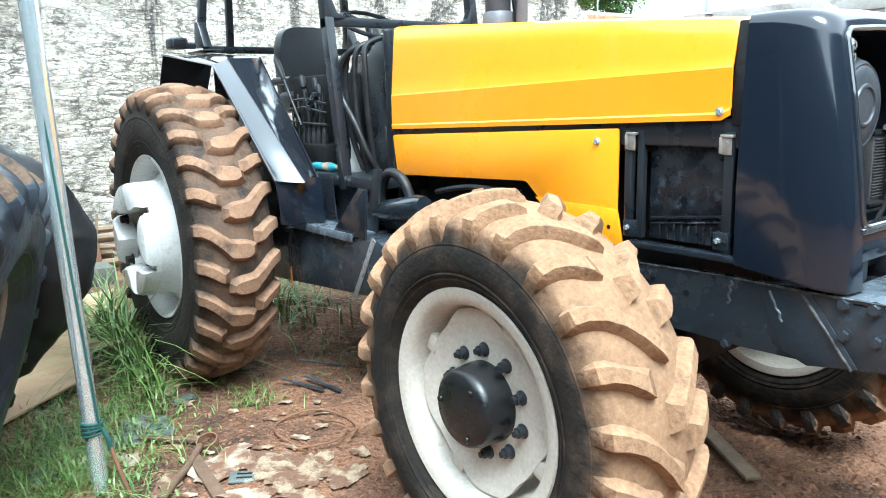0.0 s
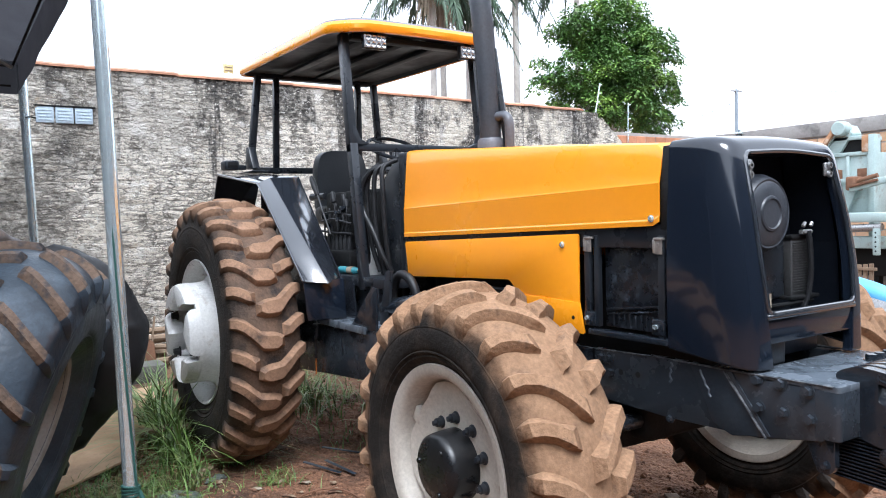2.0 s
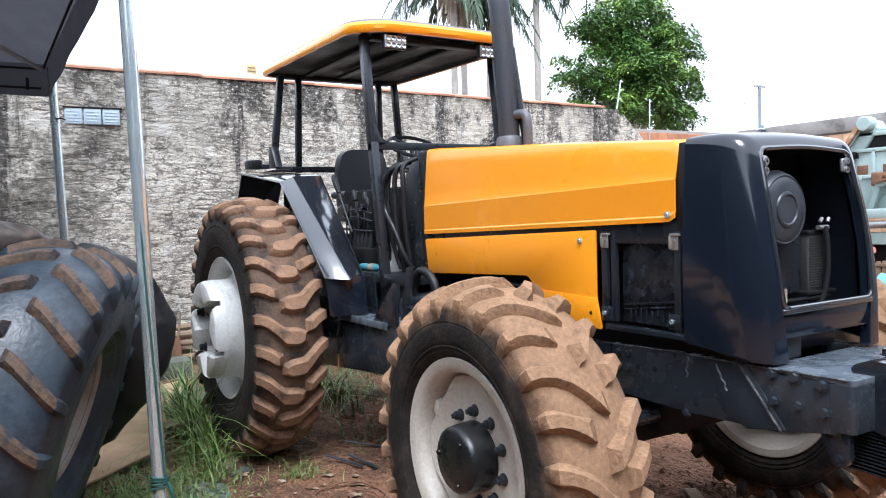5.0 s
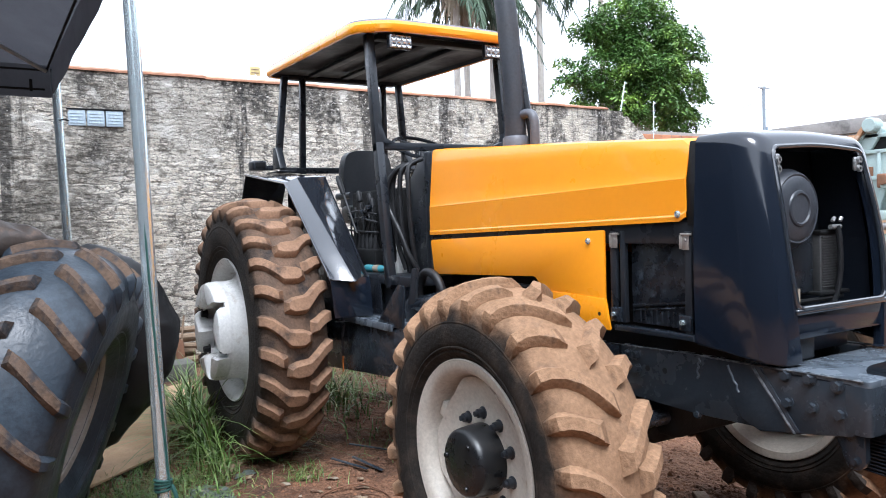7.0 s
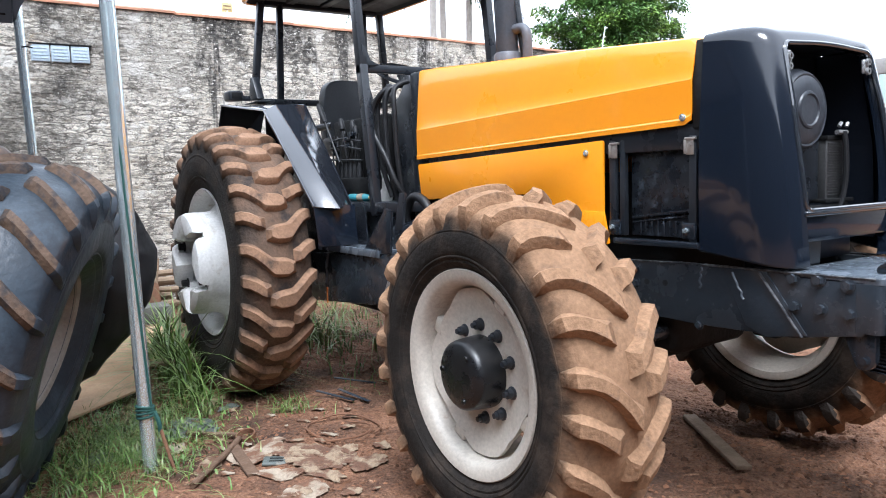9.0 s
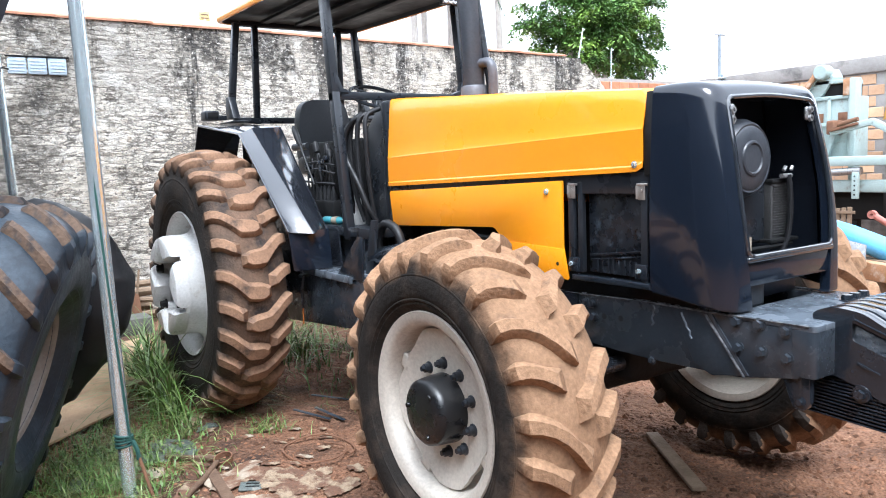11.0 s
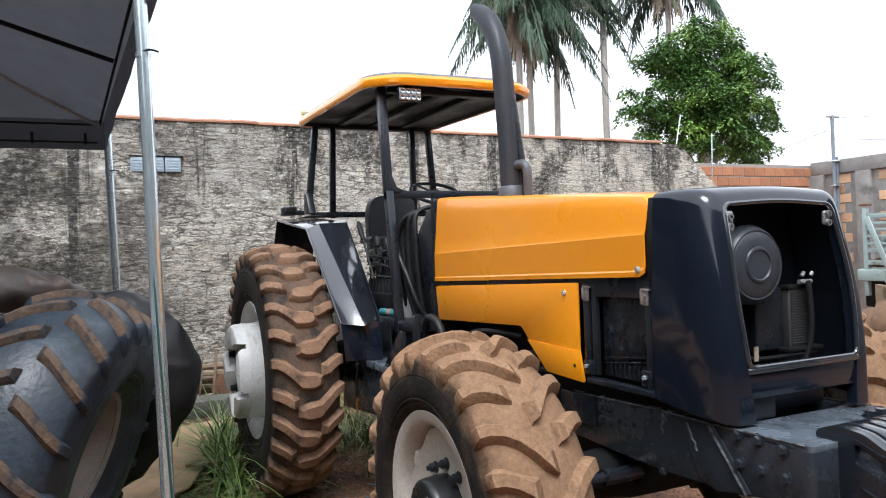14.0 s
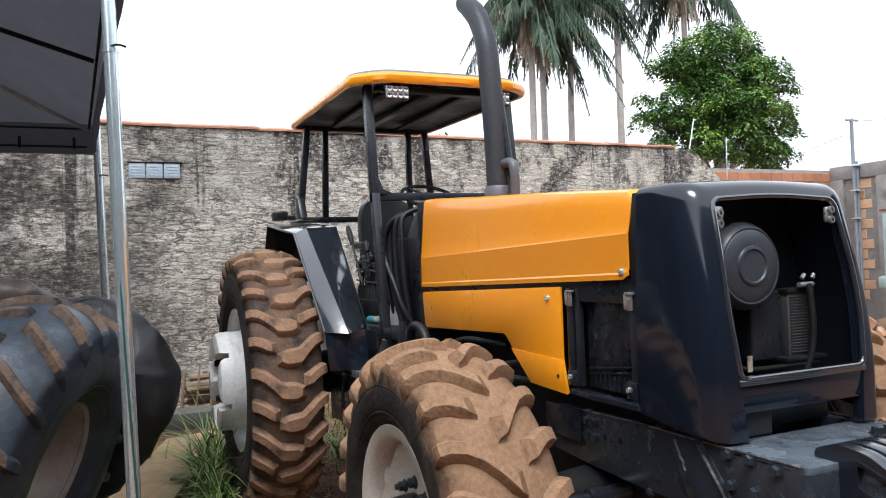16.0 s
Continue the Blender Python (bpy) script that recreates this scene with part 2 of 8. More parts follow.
DRY_FROND = mat("dry_palm_frond", (0.42, 0.36, 0.27), 0.9, other=(0.25, 0.20, 0.14), scale=3)
GRASS = mat("rank_green_grass", (0.10, 0.175, 0.038), 0.45, other=(0.16, 0.245, 0.065), scale=5, third=(0.27, 0.25, 0.11), third_scale=8, third_spread=(0.52, 0.68))
LENS = mat("clear_led_lens", (0.55, 0.56, 0.58), 0.2, 0.5, other=(0.35, 0.36, 0.38), scale=40)
AMBER = mat("orange_marker_plastic", (0.5, 0.16, 0.03), 0.4)
GREEN_ROPE = mat("dark_green_rope", (0.022, 0.085, 0.072), 0.8, other=(0.015, 0.06, 0.05), scale=60)
WHITE_PVC = mat("white_plastic", (0.7, 0.7, 0.68), 0.4)
TEAL = mat("teal_bottle_plastic", (0.06, 0.30, 0.36), 0.25)
SIGN = mat("faded_yellow_sign", (0.55, 0.47, 0.22), 0.6)
GLASS_BLOCK = mat("grey_blue_glass_block", (0.42, 0.50, 0.56), 0.12, other=(0.30, 0.37, 0.43), scale=14, bump=0.4, bump_scale=25)
CORE = mat("radiator_core_metal", (0.10, 0.10, 0.10), 0.5, 0.5, other=(0.06, 0.06, 0.06), scale=60)
SCUFF = mat("scuffed_black_plastic", (0.009, 0.011, 0.015), 0.3, other=(0.022, 0.027, 0.034), scale=14, third=(0.075, 0.092, 0.115), third_scale=16, third_spread=(0.56, 0.72), bump=0.15, bump_scale=18)


def fade_to_rubber(m, dark, r0, r1):
    """Dust on a tyre: full on the tread, thinning raggedly down the sidewall to bare rubber."""
    n, l = m.node_tree.nodes, m.node_tree.links
    b = n["Principled BSDF"]
    src = b.inputs["Base Color"].links[0].from_socket
    tc = n.new("ShaderNodeTexCoord")
    sep = n.new("ShaderNodeSeparateXYZ")
    l.new(tc.outputs["Object"], sep.inputs[0])
    flat = n.new("ShaderNodeCombineXYZ")
    l.new(sep.outputs["X"], flat.inputs["X"])
    l.new(sep.outputs["Z"], flat.inputs["Z"])
    dist = n.new("ShaderNodeVectorMath")
    dist.operation = "LENGTH"
    l.new(flat.outputs[0], dist.inputs[0])
    t = n.new("ShaderNodeTexNoise")
    t.inputs["Scale"].default_value, t.inputs["Detail"].default_value = 7.0, 8.0
    l.new(tc.outputs["Object"], t.inputs["Vector"])
    k = n.new("ShaderNodeMath")
    k.operation = "MULTIPLY_ADD"
    k.inputs[1].default_value = 0.22
    l.new(t.outputs[0], k.inputs[0])
    l.new(dist.outputs["Value"], k.inputs[2])
    r = n.new("ShaderNodeMapRange")
    r.interpolation_type = "SMOOTHSTEP"
    r.inputs[1].default_value, r.inputs[2].default_value = r0 + 0.11, r1 + 0.11
    l.new(k.outputs[0], r.inputs[0])
    x = n.new("ShaderNodeMix")
    x.data_type = "RGBA"
    smear = n.new("ShaderNodeTexNoise")
    smear.inputs["Scale"].default_value, smear.inputs["Detail"].default_value, smear.inputs["Roughness"].default_value = 5.0, 12.0, 0.7
    l.new(tc.outputs["Object"], smear.inputs["Vector"])
    amount = n.new("ShaderNodeMapRange")
    amount.inputs[1].default_value, amount.inputs[2].default_value = 0.48, 0.78
    l.new(smear.outputs[0], amount.inputs[0])
    dusty = n.new("ShaderNodeMix")
    dusty.data_type = "RGBA"
    dusty.inputs[6].default_value = (*dark, 1)
    dusty.inputs[7].default_value = (0.078, 0.058, 0.043, 1)
    l.new(amount.outputs[0], dusty.inputs[0])
    l.new(dusty.outputs[2], x.inputs[6])
    l.new(r.outputs[0], x.inputs[0])
    l.new(src, x.inputs[7])
    l.new(x.outputs[2], b.inputs["Base Color"])
    return m


for _m, _r0, _r1 in ((MUD_TREAD, 0.545, 0.665), (MUD_LUG, 0.545, 0.650), (REAR_TREAD, 0.78, 0.93), (REAR_LUG, 0.80, 0.915)):
    fade_to_rubber(_m, (0.017, 0.0145, 0.0125), _r0, _r1)


def wall_material():
    """Rough rendered brick wall: pale grey lime with cream patches, dark mould runs and weathered courses."""
    m = bpy.data.materials.new("mouldy_rendered_wall")
    m.use_nodes = True
    n, l = m.node_tree.nodes, m.node_tree.links
    b = n["Principled BSDF"]
    b.inputs["Roughness"].default_value = 0.95
    b.inputs["Specular IOR Level"].default_value = 0.2
    tc = n.new("ShaderNodeTexCoord")

    def tex(sc, stretch, detail, lo, hi):
        mp = n.new("ShaderNodeMapping")
        mp.inputs["Scale"].default_value = stretch
        l.new(tc.outputs["Object"], mp.inputs["Vector"])
        t = n.new("ShaderNodeTexNoise")
        t.inputs["Scale"].default_value, t.inputs["Detail"].default_value, t.inputs["Roughness"].default_value = sc, detail, 0.65
        l.new(mp.outputs[0], t.inputs["Vector"])
        r = n.new("ShaderNodeMapRange")
        r.inputs[1].default_value, r.inputs[2].default_value = lo, hi
        l.new(t.outputs[0], r.inputs[0])
        return r.outputs[0]

    def blend(fac, a, c):
        x = n.new("ShaderNodeMix")
        x.data_type = "RGBA"
        l.new(fac, x.inputs[0])
        for s, v in ((x.inputs[6], a), (x.inputs[7], c)):
            if isinstance(v, tuple):
                s.default_value = (*v, 1)
            else:
                l.new(v, s)
        return x.outputs[2]

    def calc(op, a, v):
        k = n.new("ShaderNodeMath")
        k.operation = op
        k.inputs[2].default_value = 1 - v if op == "MULTIPLY_ADD" else 0.0
        for sock, q in ((k.inputs[0], a), (k.inputs[1], v)):
            if isinstance(q, float):
                sock.default_value = q
            else:
                l.new(q, sock)
        return k.outputs[0]

    def span(src, lo, hi, to_lo=0.0, to_hi=1.0):
        r = n.new("ShaderNodeMapRange")
        for sock, q in zip(r.inputs[1:5], (lo, hi, to_lo, to_hi)):
            sock.default_value = q
        l.new(src, r.inputs[0])
        return r.outputs[0]

    place = n.new("ShaderNodeSeparateXYZ")
    l.new(tc.outputs["Object"], place.inputs[0])
    Y, Z = place.outputs["Y"], place.outputs["Z"]
    # lime wash, sandy and grey patches
    c = blend(tex(1.3, (1, 1, 1), 10, 0.36, 0.58), (0.70, 0.635, 0.53), (0.84, 0.775, 0.67))
    c = blend(tex(0.55, (1, 1, 1.3), 8, 0.48, 0.64), c, (0.55, 0.51, 0.445))
    c = blend(tex(2.4, (1, 1, 1.3), 10, 0.60, 0.68), c, (0.52, 0.42, 0.31))
    # broken courses: warped blocks with open joints, pits and pale flaked spots
    warp = n.new("ShaderNodeTexNoise")
    warp.inputs["Scale"].default_value, warp.inputs["Detail"].default_value, warp.inputs["Roughness"].default_value = 5.0, 10.0, 0.7
    l.new(tc.outputs["Object"], warp.inputs["Vector"])
    push = n.new("ShaderNodeVectorMath")
    push.operation = "MULTIPLY_ADD"
    push.inputs[1].default_value = (0.34, 0.34, 0.06)
    l.new(warp.outputs["Color"], push.inputs[0])
    l.new(tc.outputs["Object"], push.inputs[2])
    blocks = []
    for sc in ((1.0, 3.2, 13.0), (1.0, 9.0, 27.0)):
        mp = n.new("ShaderNodeMapping")
        mp.inputs["Scale"].default_value = sc
        l.new(push.outputs[0], mp.inputs["Vector"])
        v = n.new("ShaderNodeTexVoronoi")
        v.feature = "DISTANCE_TO_EDGE"
        v.inputs["Scale"].default_value = 1.0
        l.new(mp.outputs[0], v.inputs["Vector"])
        blocks.append(v.outputs["Distance"])
    crack = calc("MULTIPLY", span(blocks[0], 0.012, 0.085, 1.0, 0.0), tex(1.6, (1, 1, 1), 8, 0.40, 0.56))
    chip = calc("MULTIPLY", span(blocks[1], 0.02, 0.12, 1.0, 0.0), tex(3.0, (1, 1, 1), 8, 0.48, 0.60))
    c = blend(tex(9.0, (1, 1, 1.8), 14, 0.52, 0.58), c, (0.36, 0.33, 0.28))
    c = blend(crack, c, (0.15, 0.135, 0.115))
    c = blend(chip, c, (0.21, 0.19, 0.165))
    c = blend(tex(26.0, (1, 1, 1.9), 8, 0.55, 0.63), c, (0.20, 0.18, 0.155))
    c = blend(tex(2.9, (1, 1, 1.3), 14, 0.56, 0.61), c, (0.76, 0.72, 0.65))
    # black mould: patches that hang from the coping, runs below them, and behind the tent mould with its shade painted
    # in
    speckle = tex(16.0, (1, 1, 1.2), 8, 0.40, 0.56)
    hang = span(Z, 1.9, 3.45, -0.055, 0.075)
    patch = span(calc("ADD", tex(0.95, (1, 1.15, 0.75), 14, 0.0, 1.0), hang), 0.556, 0.612)
    c = blend(calc("MULTIPLY", patch, calc("MULTIPLY_ADD", speckle, 0.55)), c, (0.085, 0.08, 0.073))
    run = span(calc("ADD", tex(1.0, (1, 3.2, 0.22), 10, 0.0, 1.0), span(Z, 0.6, 3.4, -0.06, 0.05)), 0.590, 0.65)
    c = blend(calc("MULTIPLY", run, calc("MULTIPLY_ADD", speckle, 0.4)), c, (0.075, 0.071, 0.066))
    lime = calc("MULTIPLY", span(Y, 1.5, 4.5), tex(1.7, (1, 1.6, 0.8), 14, 0.47, 0.57))
    c = blend(calc("MULTIPLY", lime, span(patch, 0.3, 0.9, 1.0, 0.15)), c, (0.74, 0.68, 0.57))
    c = blend(tex(21.0, (1, 1, 1.5), 8, 0.585, 0.65), c, (0.82, 0.785, 0.72))
    # darkens towards the tent: mottled mould plus the tent's shade, put into the colour
    mould_tent_shade = calc("MULTIPLY", span(Y, -0.5, -2.6), tex(0.9, (1, 1, 1.2), 14, 0.435, 0.545))
    c = blend(calc("MULTIPLY", mould_tent_shade, calc("MULTIPLY_ADD", speckle, 0.4)), c, (0.095, 0.088, 0.077))
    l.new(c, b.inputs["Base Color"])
    heights = []
    for sc, st in ((11.0, (1, 1, 2.6)), (36.0, (1, 1, 1.7))):
        mp = n.new("ShaderNodeMapping")
        mp.inputs["Scale"].default_value = st
        l.new(tc.outputs["Object"], mp.inputs["Vector"])
        h = n.new("ShaderNodeTexNoise")
        h.inputs["Scale"].default_value, h.inputs["Detail"].default_value, h.inputs["Roughness"].default_value = sc, 12.0, 0.7
        l.new(mp.outputs[0], h.inputs["Vector"])
        heights.append(h.outputs[0])
    face = calc("ADD", calc("MULTIPLY", heights[0], 0.75), calc("MULTIPLY", span(blocks[0], 0.0, 0.16), 0.22))
    face = calc("ADD", face, calc("MULTIPLY", span(blocks[1], 0.0, 0.2), 0.12))
    bp = n.new("ShaderNodeBump")
    bp.inputs["Strength"].default_value, bp.inputs["Distance"].default_value = 1.0, 0.05
    l.new(face, bp.inputs["Height"])
    b2 = n.new("ShaderNodeBump")
    b2.inputs["Strength"].default_value, b2.inputs["Distance"].default_value = 0.9, 0.03
    l.new(heights[1], b2.inputs["Height"])
    l.new(bp.outputs[0], b2.inputs["Normal"])
    l.new(b2.outputs[0], b.inputs["Normal"])
    return m


def soil_material():
    """Red lateritic soil: orange where dry, dark brown in broad random patches, grey churned specks."""
    m = mat("red_lateritic_soil", (0.245, 0.128, 0.075), 0.95, other=(0.13, 0.063, 0.037), scale=4.5, bump=1.0, bump_scale=22, fine=70, depth=0.06,
            third=(0.060, 0.037, 0.027), third_scale=1.7, third_spread=(0.46, 0.68), spec=0.25, grainy=0.6)
    n, l = m.node_tree.nodes, m.node_tree.links
    b = n["Principled BSDF"]
    src = b.inputs["Base Color"].links[0].from_socket
    tc = n.new("ShaderNodeTexCoord")
    t = n.new("ShaderNodeTexNoise")
    t.inputs["Scale"].default_value, t.inputs["Detail"].default_value, t.inputs["Roughness"].default_value = 9.0, 12.0, 0.75
    l.new(tc.outputs["Object"], t.inputs["Vector"])
    r = n.new("ShaderNodeMapRange")
    r.inputs[1].default_value, r.inputs[2].default_value = 0.57, 0.67
    l.new(t.outputs[0], r.inputs[0])
    x = n.new("ShaderNodeMix")
    x.data_type = "RGBA"
    x.inputs[7].default_value = (0.40, 0.235, 0.145, 1)
    l.new(r.outputs[0], x.inputs[0])
    l.new(src, x.inputs[6])
    l.new(x.outputs[2], b.inputs["Base Color"])
    return m


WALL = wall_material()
SOIL = soil_material()


# ---- building helpers ----
def part(name, bm, material, parent=None, label="", smooth=True, angle=35):
    """Links a bmesh as one mesh object under a thing or a part."""
    me = bpy.data.meshes.new(name)
    bmesh.ops.recalc_face_normals(bm, faces=bm.faces)
    bm.to_mesh(me)
    bm.free()
    for mm in (material if isinstance(material, (list, tuple)) else [material]):
        me.materials.append(mm)
    if smooth:
        me.shade_smooth()
        me.set_sharp_from_angle(angle=radians(angle))
    ob = new(name, me)
    if parent:
        ob.parent = parent
    if label:
        ob["label"] = label
    return ob


def thing(name, label, category, at=None, group="", kind=""):
    ob = new(name)
    ob.empty_display_size = 0.1
    if at is not None:
        ob.matrix_world = at
    return tagged(ob, label, category, group, kind)


def add_box(bm, x0, x1, y0, y1, z0, z1, bevel=0.0, seg=2, m=None, index=0):
    """A box with rounded edges, added to bm."""
    t = bmesh.new()
    bmesh.ops.create_cube(t, size=1)
    bmesh.ops.scale(t, vec=(x1 - x0, y1 - y0, z1 - z0), verts=t.verts)
    if bevel:
        bmesh.ops.bevel(t, geom=t.edges[:], offset=bevel, segments=seg, profile=0.5, affect="EDGES", clamp_overlap=True)
    bmesh.ops.translate(t, vec=((x0 + x1) / 2, (y0 + y1) / 2, (z0 + z1) / 2), verts=t.verts)
    join(bm, t, m, index)


def join(bm, t, m=None, index=0):
    if m is not None:
        bmesh.ops.transform(t, matrix=m, verts=t.verts)
    for f in t.faces:
        f.material_index = index
    me = bpy.data.meshes.new("t")
    t.to_mesh(me)
    t.free()
    bm.from_mesh(me)
    bpy.data.meshes.remove(me)


def box(x0, x1, y0, y1, z0, z1, bevel=0.004, seg=2, m=None):
    bm = bmesh.new()
    add_box(bm, x0, x1, y0, y1, z0, z1, bevel, seg, m)
    return bm


def add_tube(bm, points, r, n=10, caps=True, index=0, smooth_steps=0, radii=None):
    """A round bar or pipe along points (optionally splined)."""
    pts = [Vector(p) for p in points]
    if smooth_steps:
        fine = []
        for i in range(len(pts) - 1):
            p0, p1, p2, p3 = pts[max(i - 1, 0)], pts[i], pts[i + 1], pts[min(i + 2, len(pts) - 1)]
            for k in range(smooth_steps):
                t = k / smooth_steps
                fine.append(0.5 * ((2 * p1) + (p2 - p0) * t + (2 * p0 - 5 * p1 + 4 * p2 - p3) * t * t + (3 * p1 - p0 - 3 * p2 + p3) * t ** 3))
        fine.append(pts[-1])
        if radii:
            xs = np.linspace(0, len(pts) - 1, len(fine))
            radii = list(np.interp(xs, range(len(pts)), radii))
        pts = fine
    rings = []
    up = None
    for i, p in enumerate(pts):
        d = (pts[min(i + 1, len(pts) - 1)] - pts[max(i - 1, 0)]).normalized()
        if up is None:
            up = d.orthogonal().normalized()
        up = (up - d * up.dot(d)).normalized()
        side = d.cross(up)
        rr = radii[i] if radii else r
        rings.append([bm.verts.new(p + (up * math.cos(2 * math.pi * k / n) + side * math.sin(2 * math.pi * k / n)) * rr) for k in range(n)])
    for a, b in zip(rings, rings[1:]):
        for k in range(n):
            f = bm.faces.new((a[k], a[(k + 1) % n], b[(k + 1) % n], b[k]))
            f.material_index = index
    if caps:
        for ring in (rings[0], rings[-1]):
            f = bm.faces.new(ring)
            f.material_index = index


def tube(points, r, n=10, smooth_steps=0, radii=None):
    bm = bmesh.new()
    add_tube(bm, points, r, n, True, 0, smooth_steps, radii)
    return bm


def add_beam(bm, a, b, w, h, bevel=0.004, index=0, up=(0, 0, 1)):
    """A rectangular bar from a to b: w across, h along up."""
    a, b = Vector(a), Vector(b)
    d = (b - a)
    x = d.normalized()
    y = Vector(up).cross(x)
    if y.length < 1e-3:
        y = Vector((0, 1, 0)).cross(x)
    y.normalize()
    z = x.cross(y)
    m = Matrix((x, y, z)).transposed().to_4x4()
    m.translation = (a + b) / 2
    add_box(bm, -d.length / 2, d.length / 2, -w / 2, w / 2, -h / 2, h / 2, bevel, 2, m, index)


def beam(a, b, w, h, bevel=0.004, up=(0, 0, 1)):
    bm = bmesh.new()
    add_beam(bm, a, b, w, h, bevel, 0, up)
    return bm


def add_lathe(bm, profile, n=48, index=0, close=False, m=None):
    """Turns (r, y) pairs about the Y axis."""
    t = bmesh.new()
    rings = []
    for r, y in profile:
        if r < 1e-5:
            v = t.verts.new((0, y, 0))
            rings.append([v] * n)
        else:
            rings.append([t.verts.new((r * math.cos(2 * math.pi * k / n), y, r * math.sin(2 * math.pi * k / n))) for k in range(n)])
    pairs = list(zip(rings, rings[1:])) + ([(rings[-1], rings[0])] if close else [])
    for a, b in pairs:
        for k in range(n):
            q = []
            for v in (a[k], a[(k + 1) % n], b[(k + 1) % n], b[k]):
                if v not in q:
                    q.append(v)
            if len(q) > 2:
                t.faces.new(q)
    join(bm, t, m, index)


def lathe(profile, n=48, close=False, m=None):
    bm = bmesh.new()
    add_lathe(bm, profile, n, 0, close, m)
    return bm


def add_prism(bm, outline, axis, a, b, bevel=0.0, index=0):
    """Extrudes a flat outline (2D pairs) between a and b along an axis ('x', 'y' or 'z')."""
    t = bmesh.new()

    def at(p, v):
        return {"x": (v, p[0], p[1]), "y": (p[0], v, p[1]), "z": (p[0], p[1], v)}[axis]

    lo = [t.verts.new(at(p, a)) for p in outline]
    hi = [t.verts.new(at(p, b)) for p in outline]
    t.faces.new(lo)
    t.faces.new(hi)
    k = len(outline)
    for i in range(k):
        t.faces.new((lo[i], lo[(i + 1) % k], hi[(i + 1) % k], hi[i]))
    if bevel:
        bmesh.ops.recalc_face_normals(t, faces=t.faces)
        bmesh.ops.bevel(t, geom=t.edges[:], offset=bevel, segments=2, profile=0.5, affect="EDGES", clamp_overlap=True)
    join(bm, t, None, index)


def prism(outline, axis, a, b, bevel=0.0):
    bm = bmesh.new()
    add_prism(bm, outline, axis, a, b, bevel)
    return bm


def add_plate(bm, quad, thick, index=0, bevel=0.0):
    """A sheet through the corner points of quad, thick metres deep behind its face."""
    q = [Vector(p) for p in quad]
    nrm = (q[1] - q[0]).cross(q[-1] - q[0]).normalized() * thick
    t = bmesh.new()
    a = [t.verts.new(p) for p in q]
    b = [t.verts.new(p - nrm) for p in q]
    t.faces.new(a)
    t.faces.new(b)
    for i in range(len(q)):
        t.faces.new((a[i], a[(i + 1) % len(q)], b[(i + 1) % len(q)], b[i]))
    if bevel:
        bmesh.ops.recalc_face_normals(t, faces=t.faces)
        bmesh.ops.bevel(t, geom=t.edges[:], offset=bevel, segments=2, profile=0.5, affect="EDGES", clamp_overlap=True)
    join(bm, t, None, index)


def plate(quad, thick, bevel=0.0):
    bm = bmesh.new()
    add_plate(bm, quad, thick, 0, bevel)
    return bm


def rounded(points, radius, seg=4):
    """A 2D outline with its corners rounded."""
    out = []
    k = len(points)
    for i in range(k):
        p0, p1, p2 = (Vector(points[j % k]) for j in (i - 1, i, i + 1))
        r = radius[i] if isinstance(radius, (list, tuple)) else radius
        a = p1 + (p0 - p1).normalized() * min(r, (p0 - p1).length * 0.45)
        b = p1 + (p2 - p1).normalized() * min(r, (p2 - p1).length * 0.45)
        for s in range(seg + 1):
            t = s / seg
            out.append(tuple(a * (1 - t) ** 2 + p1 * 2 * t * (1 - t) + b * t * t))
    return out


def hex_bolt(bm, at, axis, r=0.014, h=0.012, washer=True, index=0):
    """A hexagon head with its washer, standing along axis."""
    m = Vector(axis).to_track_quat("Z", "Y").to_matrix().to_4x4()
    m.translation = at
    t = bmesh.new()
    if washer:
        bmesh.ops.create_cone(t, cap_ends=True, segments=14, radius1=r * 1.5, radius2=r * 1.5, depth=0.004, matrix=Matrix.Translation((0, 0, 0.002)))
    bmesh.ops.create_cone(t, cap_ends=True, segments=6, radius1=r * 1.12, radius2=r * 1.0, depth=h, matrix=Matrix.Translation((0, 0, 0.004 + h / 2)))
    join(bm, t, m, index)


